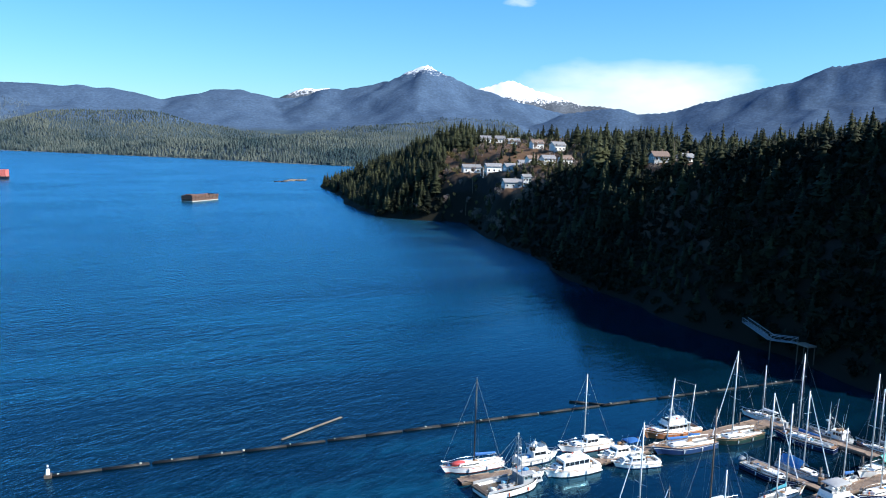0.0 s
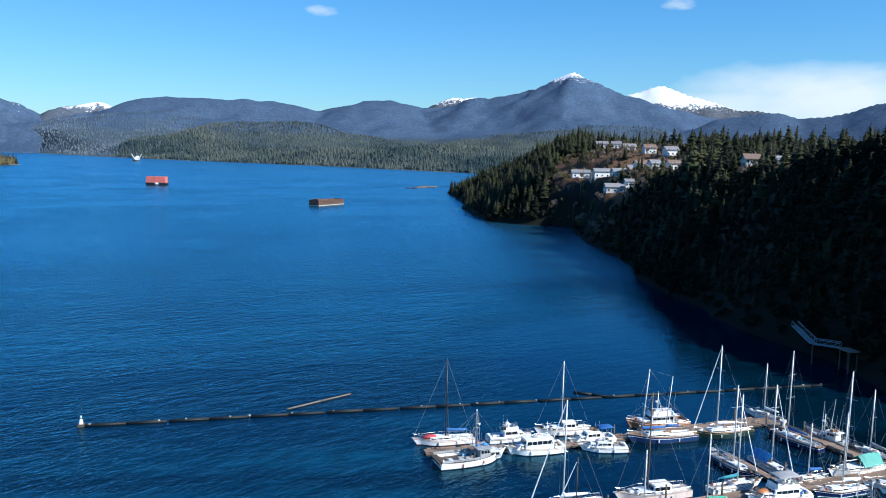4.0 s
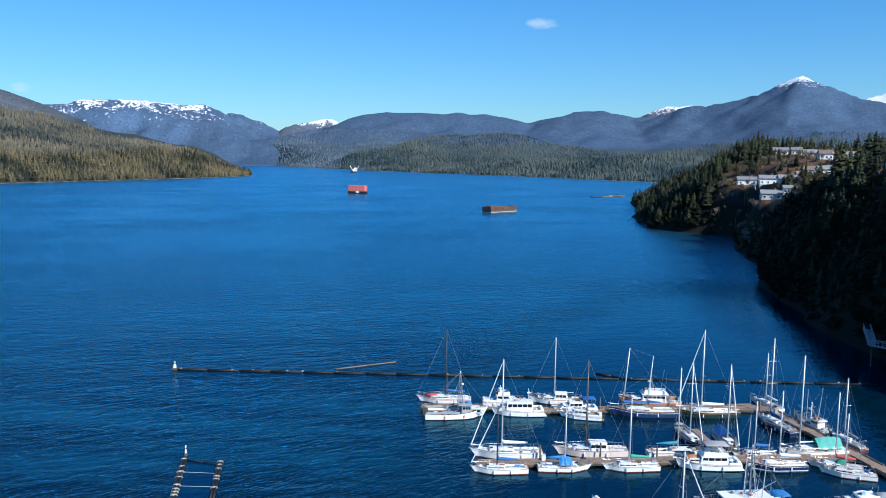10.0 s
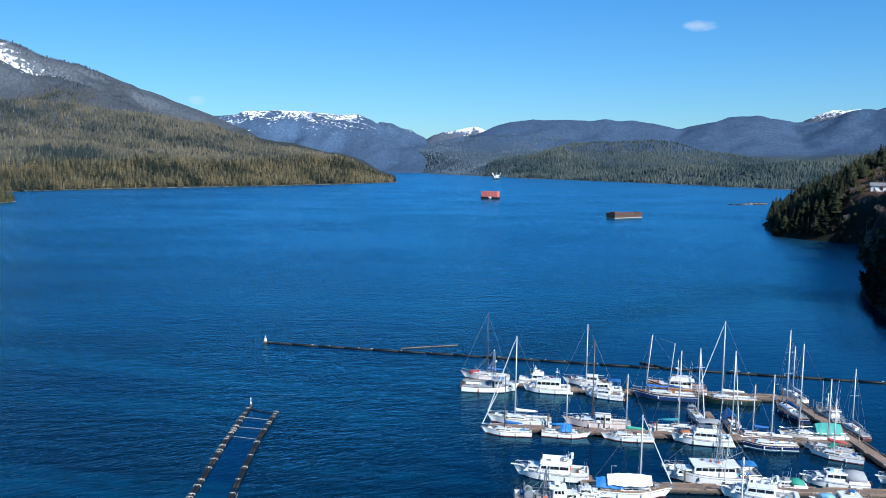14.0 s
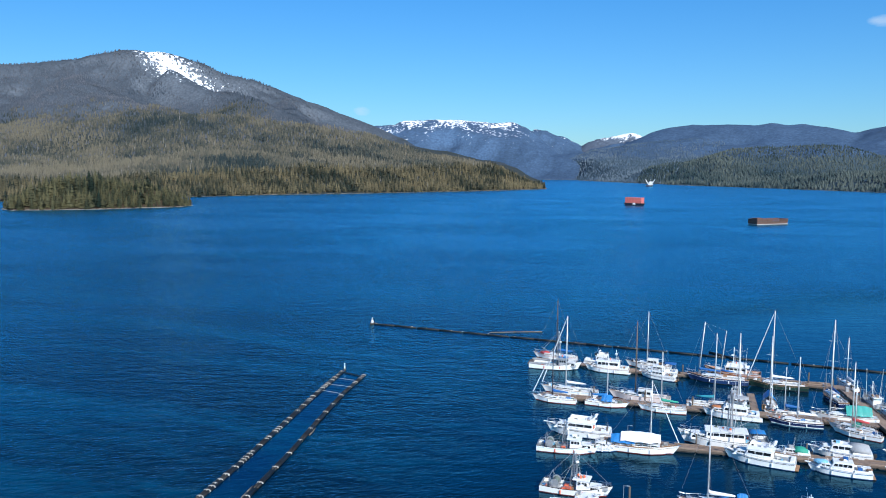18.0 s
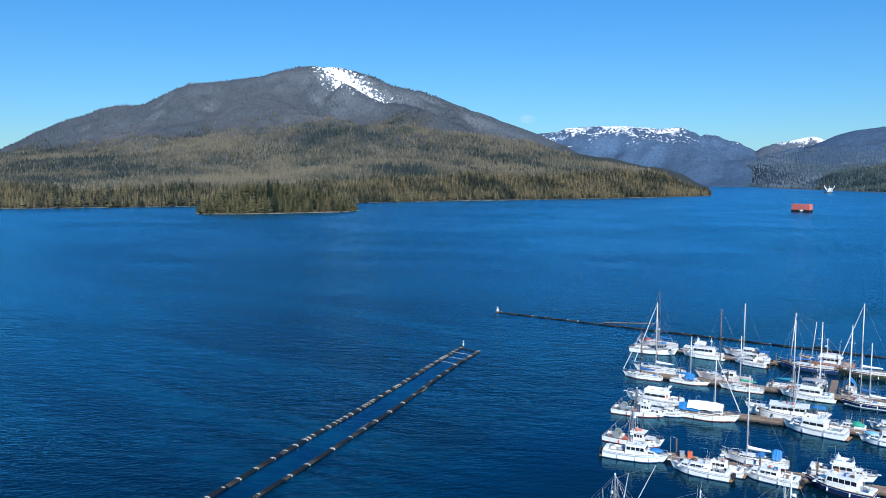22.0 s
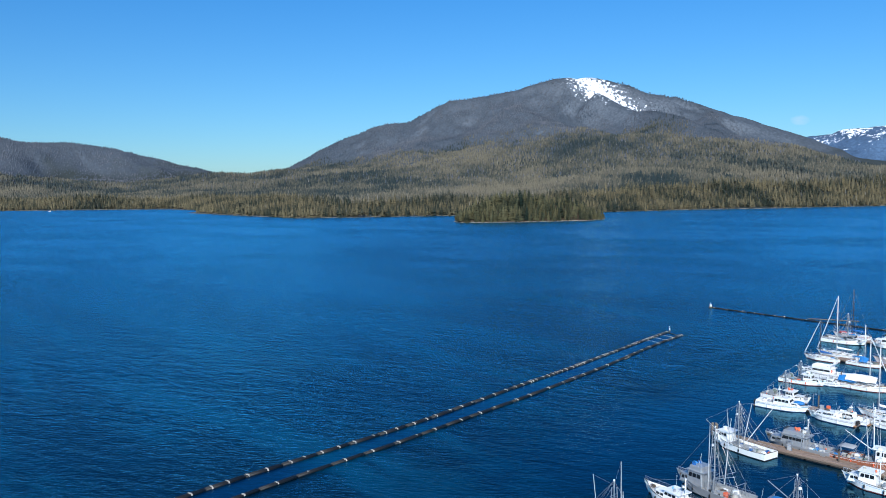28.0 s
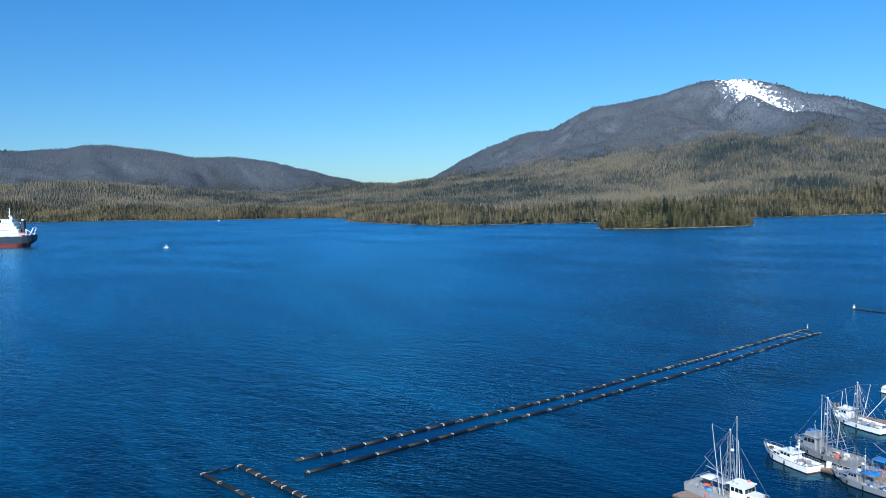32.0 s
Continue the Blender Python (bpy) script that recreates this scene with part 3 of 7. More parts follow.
def height_sheet(name, x0, x1, y0, y1, step, height, material, label, category, keep=-6.0):
    xs, ys = np.arange(x0, x1 + step, step), np.arange(y0, y1 + step, step)
    gx, gy = np.meshgrid(xs, ys)
    gz = height(gx, gy)
    n, k = gx.shape
    i = np.arange(n * k).reshape(n, k)
    f = np.stack([i[:-1, :-1], i[:-1, 1:], i[1:, 1:], i[1:, :-1]], -1).reshape(-1, 4)
    z = gz.ravel()
    f = f[z[f].max(1) > keep]
    used = np.unique(f)
    remap = np.zeros(n * k, int)
    remap[used] = np.arange(len(used))
    ob = array_mesh(name, np.stack([gx.ravel(), gy.ravel(), z], 1)[used], remap[f], material, True)
    return tagged(ob, label, category, kind="structure")


# ---- water ----
water = M()
water.f.append(tuple(water.ring([(-9000, -9000, 0), (9000, -9000, 0), (9000, 9000, 0), (-9000, 9000, 0)])))
water = tagged(new("water", mesh_of("water", water, WATER)), "deep blue rippled sea water of a harbour inlet", "water", kind="structure")


# ---- east shore: steep wooded hill and headland ----
SHORE_Y = [-600, -350, -150, 0, 100, 165, 200, 240, 330, 420, 500, 545, 566, 590, 640, 760, 900, 970, 1005, 1040, 1120]
SHORE_X = [330, 300, 260, 195, 125, 96, 98, 101, 107, 123, 140, 145, 112, 98, 98, 112, 128, 136, 144, 330, 900]
TOP_Y = [-600, 0, 100, 180, 230, 300, 350, 430, 500, 600, 700, 800, 900, 1000, 1100]
TOP_Z = [45, 45, 60, 62, 58, 47, 46, 44, 38, 36, 40, 38, 22, 7, 5]
RAMP_Y = [-600, 100, 200, 330, 420, 500, 600, 700, 1000]
RAMP = [120, 70, 48, 58, 50, 34, 52, 85, 60]
# houses on the headland: x, y, floor height, turn, width, depth, height, siding, roof
HOUSES = [(161.5, 567, 33.5, -9, 12.8, 6.8, 3.9, 0, 0), (169, 545, 34.6, -7, 11.0, 6.8, 4.4, 0, 0), (178, 531, 36, -3, 12.8, 7.6, 3.4, 2, 0), (190, 538, 38.5, -7, 9.3, 7.6, 3.2, 1, 0),
          (150.5, 474, 27.8, -7, 11.0, 6.8, 3.7, 1, 0), (160, 474, 28.8, -7, 5.1, 5.1, 6.1, 0, 0), (186.4, 519.6, 41.6, -5, 7.6, 7.6, 3.7, 0, 1), (192.5, 509, 41.4, -3, 8.5, 7.6, 4.4, 0, 0),
          (198.5, 496, 41.8, -5, 7.6, 7.6, 4.2, 0, 1), (212, 690, 56.8, -13, 7.6, 7.6, 3.1, 0, 0), (214.7, 668, 55.8, -15, 9.3, 7.6, 3.7, 0, 0), (220, 649, 55.6, -15, 7.6, 7.6, 3.9, 0, 0),
          (224.5, 632, 54.4, -11, 9.3, 7.6, 3.1, 2, 0), (212.5, 566, 52.0, -7, 8.5, 8.5, 4.1, 0, 1), (222.5, 552, 50.8, -1, 9.3, 8.5, 4.2, 0, 0), (161, 340.5, 47.6, -13, 7, 7, 2.9, 1, 1),
          (173, 337, 47.6, 3, 6.5, 6, 2.6, 0, 0)]


def east_inland(x, y):
    return x - np.interp(y, SHORE_Y, SHORE_X) + fbm(x, y, 60, 3) * 10


def east_height(x, y):
    d = east_inland(x, y)
    p, w = np.interp(y, TOP_Y, TOP_Z), np.interp(y, RAMP_Y, RAMP)
    cliff = np.interp(y, [200, 300, 560, 640], [0.30, 0.16, 0.22, 0.16])
    h = p * (cliff * (1 - np.exp(-np.maximum(d, 0) / 6.0)) + (1 - cliff) * smooth(d / w)) + fbm(x, y, 45, 4) * 7 * smooth(d / 20)
    h = h + 10 * smooth((d - 150) / 260) * smooth((600 - y) / 200)
    h = h + 16 * smooth((d - 42) / 58) * np.interp(y, [480, 530, 740, 830], [0.0, 1.0, 1.0, 0.0])
    for hx, hy, hz, turn, w, deep, *_ in HOUSES:
        f = smooth((max(w, deep) * 0.62 + 9 - np.hypot(x - hx, y - hy)) / 9)
        h = h * (1 - f) + hz * f
    return np.where(d < 0, d * 0.6, h + 0.4)


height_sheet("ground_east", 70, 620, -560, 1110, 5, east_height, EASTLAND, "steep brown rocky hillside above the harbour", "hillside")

# ---- west shore, island and mountains ----
WEST_SHORE = [(-640, 1850), (-680, 1560), (-737, 1347), (-853, 1034), (-890, 760), (-955, 585), (-1045, 395), (-1250, 372), (-1468, 352),
              (-1560, 430), (-1834, 398), (-2064, 58), (-2243, -5), (-2492, -396), (-2700, -900), (-3500, -1500), (-4720, -1500), (-4720, 2400),
              (-3600, 3300), (-1280, 3500), (-760, 2150)]
PEAK_FLANK = [(-3640, 1000, 62), (-3485, 1386, 126), (-3393, 1596, 272), (-3297, 1787, 350), (-3237, 1894, 352), (-3131, 2064, 446), (-2950, 2315, 496)]
PEAK_RIDGE = [(-2950, 2315, 496), (-2780, 2517, 540), (-2670, 2633, 528), (-2594, 2708, 500), (-2475, 2817, 464), (-2309, 2955, 384), (-2049, 3141, 268), (-1824, 3277, 166),
              (-1597, 3393, 90), (-1300, 3480, 0)]
SHOULDER = [(-2590, 2500, 460), (-2120, 2440, 305), (-1700, 2320, 215), (-1150, 2120, 95), (-690, 1880, 8)]
FOOTHILL = [(-2300, 700, 55), (-1855, 1182, 100), (-1660, 1440, 165), (-1490, 1617, 178), (-1320, 1760, 160), (-1000, 1800, 60)]
WEST_HILL = [(-4150, -900, 270), (-4165, -560, 310), (-4195, -170, 335), (-4200, 100, 308), (-4170, 480, 280), (-4120, 720, 242), (-4050, 1060, 160)]
LOW_RISE = [(-2868, -600, 105), (-2895, -174, 118), (-2898, 104, 92), (-2850, 500, 58), (-2780, 800, 95), (-2700, 1040, 105), (-2500, 1250, 100)]


def west_height(x, y):
    d = inland(WEST_SHORE, x, y) + fbm(x, y, 150, 3) * 24
    h = 16 * smooth(d / 120) + 14 * smooth(d / 500)
    for line, wide, power, crag in ((PEAK_FLANK, 470, 1.3, 0.03), (PEAK_RIDGE, 800, 1.15, 0.03), (SHOULDER, 620, 1.2, 0.10), (FOOTHILL, 520, 1.4, 0.16), (WEST_HILL, 600, 1.3, 0.08), (LOW_RISE, 420, 1.6, 0.15)):
        r = ridge(line, x, y, wide, power, crag, 0.9)
        h = np.maximum(h, r) + 0.03 * np.minimum(h, r)
    h = h * smooth(d / 170 + 0.08) + fbm(x, y, 130, 4) * 12 * smooth(d / 90) - np.abs(fbm(x, y, 330, 4)) * 0.13 * np.maximum(h - 60, 0)
    return np.where(d < 0, d * 0.3, h + 0.5)


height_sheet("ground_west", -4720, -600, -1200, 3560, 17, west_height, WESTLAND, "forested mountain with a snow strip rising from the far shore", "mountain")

ISLAND = [(-770, 500), (-730, 488), (-690, 540), (-655, 640), (-668, 690), (-720, 690), (-770, 620)]


def island_height(x, y):
    d = inland(ISLAND, x, y) + fbm(x, y, 40, 3) * 8
    return np.where(d < 0, d * 0.4, 20 * smooth(d / 45) + 0.6 + fbm(x, y, 20, 3) * 2)


height_sheet("ground_island", -800, -620, 455, 720, 5, island_height, ISLETLAND, "low rocky wooded islet with a pale shore edge", "island")

# ---- north shore and ranges ----
NORTH_SHORE = [(1500, 900), (800, 1360), (560, 1560), (330, 1850), (160, 2080), (15, 2275), (-330, 2600), (-464, 2717), (-843, 3200), (-1150, 3650), (-1276, 3875), (-1700, 4100), (-2300, 4280),
               (-2300, 4760), (4200, 4760), (4200, 900)]
CENTRE_HILL = [(-900, 3290, 5), (-572, 3250, 88), (-390, 3277, 138), (-298, 3286, 152), (-91, 3299, 155), (71, 3299, 120), (301, 3286, 82), (640, 3240, 64)]
CENTRE_RANGE = [(-1428, 4267, 10), (-1139, 4353, 196), (-840, 4421, 292), (-377, 4484, 320), (-125, 4498, 288), (32, 4500, 258), (280, 4491, 314), (403, 4482, 318),
                (586, 4462, 274), (706, 4444, 282), (900, 4420, 250)]
PEAK_RANGE = [(560, 4380, 230), (824, 4322, 333), (943, 4298, 338), (1120, 4255, 381), (1207, 4231, 420), (1374, 4180, 478), (1524, 4128, 420), (1693, 4061, 378), (1860, 3988, 305),
              (2097, 3868, 240)]
RIGHT_RANGE = [(1700, 3620, 150), (1861, 3541, 232), (2094, 3408, 260), (2162, 3365, 236), (2313, 3264, 260), (2491, 3130, 328), (2672, 2977, 405), (2820, 2837, 460), (2951, 2700, 520),
               (3150, 2450, 600)]
LOW_SHORE = [(60, 2560, 40), (200, 2440, 52), (410, 2300, 54), (720, 2180, 58), (1100, 1900, 60)]
SIDE_SNOW = [(600, 4520, 270), (700, 4500, 322), (770, 4490, 352), (830, 4480, 346), (900, 4470, 352), (1000, 4460, 300)]
WHITE_PEAK = [(-1480, 4500, 150), (-1359, 4515, 216), (-1240, 4550, 246), (-1134, 4570, 268), (-1059, 4585, 242), (-900, 4600, 200)]
BACK_SNOW = [(1640, 4400, 340), (1767, 4355, 400), (1912, 4293, 446), (2100, 4205, 376), (2295, 4102, 300), (2374, 4056, 304), (2600, 3900, 250)]


def north_height(x, y):
    d = inland(NORTH_SHORE, x, y) + fbm(x, y, 160, 3) * 24
    h = 12 * smooth(d / 100) + 16 * smooth(d / 600)
    for line, wide, power, crag in ((CENTRE_HILL, 330, 1.5, 0.22), (CENTRE_RANGE, 650, 1.3, 0.07), (PEAK_RANGE, 620, 1.15, 0.07), (RIGHT_RANGE, 620, 1.2, 0.06),
                                    (LOW_SHORE, 330, 1.6, 0.3)):
        r = ridge(line, x, y, wide, power, crag, 0.45)
        h = np.maximum(h, r) + 0.03 * np.minimum(h, r)
    h = h * smooth(d / 140 + 0.08) + fbm(x, y, 140, 4) * 10 * smooth(d / 90) - np.abs(fbm(x, y, 300, 4)) * 0.15 * np.maximum(h - 60, 0)
    return np.where(d < 0, d * 0.3, h + 0.5)


height_sheet("ground_north", -2320, 3500, 1250, 4780, 19, north_height, NORTHLAND, "forested north shore with snow-capped mountains, haze blue in their colour", "mountain")

NW_RANGE = [(-3000, 3800, 200), (-2480, 3993, 305), (-2220, 4142, 352), (-2072, 4218, 352), (-1772, 4353, 340), (-1527, 4445, 258), (-1330, 4510, 175), (-1200, 4540, 110)]


def northwest_height(x, y):
    return np.maximum(ridge(NW_RANGE, x, y, 560, 1.4, 0.07, 0.9) + fbm(x, y, 160, 5) * 22 - 6 - np.abs(fbm(x, y, 260, 4)) * 40, 20) * smooth((y - 3640 + fbm(x, y, 200, 3) * 120) / 380) - 7 * smooth((3700 - y) / 60)


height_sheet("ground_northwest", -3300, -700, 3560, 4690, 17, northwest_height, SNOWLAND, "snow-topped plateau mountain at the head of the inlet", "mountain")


def back_height(x, y):
    return np.maximum(ridge(BACK_SNOW, x, y, 330, 1.1, 0.06), ridge(SIDE_SNOW, x, y, 260, 1.2, 0.06)) + fbm(x, y, 120, 5) * 14


def white_height(x, y):
    return ridge(WHITE_PEAK, x, y, 260, 1.1, 0.05) + fbm(x, y, 100, 4) * 10


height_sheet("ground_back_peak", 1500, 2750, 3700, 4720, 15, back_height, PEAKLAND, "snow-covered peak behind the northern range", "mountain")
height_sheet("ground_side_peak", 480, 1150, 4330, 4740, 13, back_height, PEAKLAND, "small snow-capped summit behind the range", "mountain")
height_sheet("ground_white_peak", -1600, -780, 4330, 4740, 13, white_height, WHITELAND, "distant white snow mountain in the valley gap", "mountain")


# ---- trees ----
def conifer_arrays(rng, tiers, boughs, slim=0.2, core=5):
    """A unit conifer (height 1, base at 0): drooping boughs in uneven tiers round a slim core; returns vertices and triangles."""
    v, f = [], []
    lean = rng.uniform(-0.02, 0.02, 2)
    low, power = rng.uniform(0.06, 0.2), rng.uniform(0.7, 1.0)
    lobe = rng.uniform(0.75, 1.2, 6)
    for k in range(tiers):
        s = (k + rng.uniform(-0.25, 0.25)) / max(1, tiers - 1)
        s = min(1.0, max(0.0, s))
        z = low + (0.95 - low) * s
        reach = (slim * (1 - s ** 1.5) ** power + 0.014) * rng.uniform(0.8, 1.12)
        n = max(3, int(round(boughs * (1 - 0.55 * s))))
        a0 = rng.uniform(0, 6.28)
        for i in range(n):
            a = a0 + 2 * math.pi * i / n + rng.uniform(-0.25, 0.25)
            r = reach * rng.uniform(0.7, 1.15) * lobe[int(a * 6 / 6.284) % 6]
            if rng.rand() < 0.07:
                continue
            c, sn = math.cos(a), math.sin(a)
            half = r * rng.uniform(0.36, 0.5) + 0.006
            drop = r * rng.uniform(0.35, 0.8)
            b = len(v)
            ox, oy = lean[0] * s, lean[1] * s
            v += [(ox, oy, z + 0.05), (ox + c * r * 0.6 - sn * half, oy + sn * r * 0.6 + c * half, z - drop * 0.8), (ox + c * r, oy + sn * r, z - drop * 0.6),
                  (ox + c * r * 0.6 + sn * half, oy + sn * r * 0.6 - c * half, z - drop * 0.8)]
            f += [(b, b + 1, b + 2), (b, b + 2, b + 3)]
    b = len(v)
    v += [(math.cos(6.283 * i / core) * slim * 0.42, math.sin(6.283 * i / core) * slim * 0.42, low) for i in range(core)] + [(lean[0], lean[1], 1.0)]
    f += [(b + i, b + (i + 1) % core, b + core) for i in range(core)]
    return np.array(v), np.array(f)


def spire_arrays(rng, sides, stacks, slim=0.19):
    """A cheap far conifer of stacked ragged cones."""
    v, f = [], []
    for k in range(stacks):
        z0, z1 = 0.04 + 0.86 * k / stacks, min(1.0, 0.08 + 0.86 * (k + 1.45) / stacks)
        r = slim * (1 - (k / (stacks + 0.25)) ** 1.5) * rng.uniform(0.85, 1.15)
        b = len(v)
        a0 = rng.uniform(0, 6.28)
        v += [(math.cos(a0 + 2 * math.pi * i / sides) * r * rng.uniform(0.6, 1.25), math.sin(a0 + 2 * math.pi * i / sides) * r * rng.uniform(0.6, 1.25), z0 + rng.uniform(-0.05, 0.05)) for i in range(sides)]
        v.append((rng.uniform(-0.02, 0.02), rng.uniform(-0.02, 0.02), z1))
        f += [(b + i, b + (i + 1) % sides, b + sides) for i in range(sides)]
    return np.array(v), np.array(f)


def bush_arrays(rng, clumps, flat=1.0, leaf=1.0):
    """A leafy crown of many small tilted leaf clumps about a few lobes, with gaps."""
    v, f = [], []
    lobes = [(rng.uniform(-0.22, 0.22), rng.uniform(-0.22, 0.22), rng.uniform(0.45, 0.85), rng.uniform(0.16, 0.28)) for _ in range(5)]
    for _ in range(clumps):
        cx, cy, cz, cr = lobes[rng.randint(5)]
        d = rng.normal(size=3)
        d /= np.linalg.norm(d)
        p = np.array((cx, cy, cz * flat)) + d * cr * rng.uniform(0.6, 1.05)
        u, w = rng.normal(size=3), rng.normal(size=3)
        s = rng.uniform(0.04, 0.085) * leaf
        b = len(v)
        v += [tuple(p + u * s * 0.6), tuple(p + w * s * 0.6), tuple(p - (u + w) * s * 0.45)]
        f += [(b, b + 1, b + 2)]
    return np.array(v), np.array(f)


def scatter(name, kinds, x, y, z, high, wide, material, label, category="forest"):
    """One mesh of many trees of a few kinds."""
    n = len(x)
    which, turn = RNG.randint(len(kinds), size=n), RNG.rand(n) * 6.283
    vs, fs, ts, off = [], [], [], 0
    tone = RNG.rand(n)
    for k, (v, f) in enumerate(kinds):
        idx = np.nonzero(which == k)[0]
        if not len(idx):
            continue
        c, s = np.cos(turn[idx])[:, None], np.sin(turn[idx])[:, None]
        h, w = high[idx][:, None], (high * wide)[idx][:, None]
        px = (v[:, 0] * c - v[:, 1] * s) * w + x[idx][:, None]
        py = (v[:, 0] * s + v[:, 1] * c) * w + y[idx][:, None]
        pz = v[:, 2] * h + z[idx][:, None]
        vs.append(np.stack([px, py, pz], -1).reshape(-1, 3))
        fs.append((f[None] + (np.arange(len(idx)) * len(v))[:, None, None]).reshape(-1, 3) + off)
        ts.append(np.repeat(tone[idx], len(v)))
        off += len(idx) * len(v)
    ob = array_mesh(name, np.concatenate(vs), np.concatenate(fs), material)
    ob.data.attributes.new("tone", "FLOAT", "POINT").data.foreach_set("value", np.concatenate(ts).astype(np.float32))
    return tagged(ob, label, category, kind="stuff")


def sprinkle(x0, x1, y0, y1, spacing, seed):
    """Points on a jittered grid."""
    r = np.random.RandomState(seed)
    gx, gy = np.meshgrid(np.arange(x0, x1, spacing), np.arange(y0, y1, spacing))
    return (gx + r.uniform(-0.5, 0.5, gx.shape) * spacing).ravel(), (gy + r.uniform(-0.5, 0.5, gx.shape) * spacing).ravel(), r


tr = np.random.RandomState(3)
NEAR_KINDS = [conifer_arrays(tr, 12, 9, tr.uniform(0.19, 0.28)) for _ in range(10)]
MID_KINDS = [conifer_arrays(tr, 6, 6, tr.uniform(0.19, 0.28), 4) for _ in range(8)]
FAR_KINDS = [spire_arrays(tr, 5, 3, tr.uniform(0.20, 0.30)) for _ in range(8)]
TINY_KINDS = [spire_arrays(tr, 4, 2, tr.uniform(0.26, 0.36)) for _ in range(6)]
UNDERGROWTH_KINDS = [bush_arrays(tr, 70, 1.0, 2.6) for _ in range(4)]
BUSH_KINDS = [bush_arrays(tr, 260) for _ in range(4)]
CLEARINGS = [(204, 607, 16), (153, 552, 9), (158, 556, 9), (200, 520, 14), (215, 600, 14)]
for hx, hy, hz, turn, w, deep, *_ in HOUSES:
    CLEARINGS += [(hx, hy, max(w, deep) * 0.62 + 2.0), (hx - 7, hy - 8, 8.0)]


def cleared(x, y):
    out = np.zeros(len(x), bool)
    for cx, cy, r in CLEARINGS:
        out |= np.hypot(x - cx, y - cy) < r
    return out


def housing(x, y):
    """The open ground round the houses, and the low-grown slope below it, fitted to the camera's view: by bearing and
    distance from its place at 2 s.
    """
    bearing, away = np.degrees(np.arctan2(x + 45, y - 21)), np.hypot(x + 45, y - 21)
    main = (bearing > 21.4) & (bearing < 27.8) & (away > 478) & (away < 742)
    west = (bearing > 18.9) & (bearing <= 21.6) & (away > 540) & (away < 650)
    south = (bearing > 32.0) & (bearing < 35.2) & (away > 350) & (away < 410)
    slope = ((bearing > 18.5) & (bearing < 28.6) & (away > 380) & (away < 600)) | ((bearing > 31.0) & (bearing < 36.0) & (away > 250) & (away <= 345))
    return main | west | south, slope


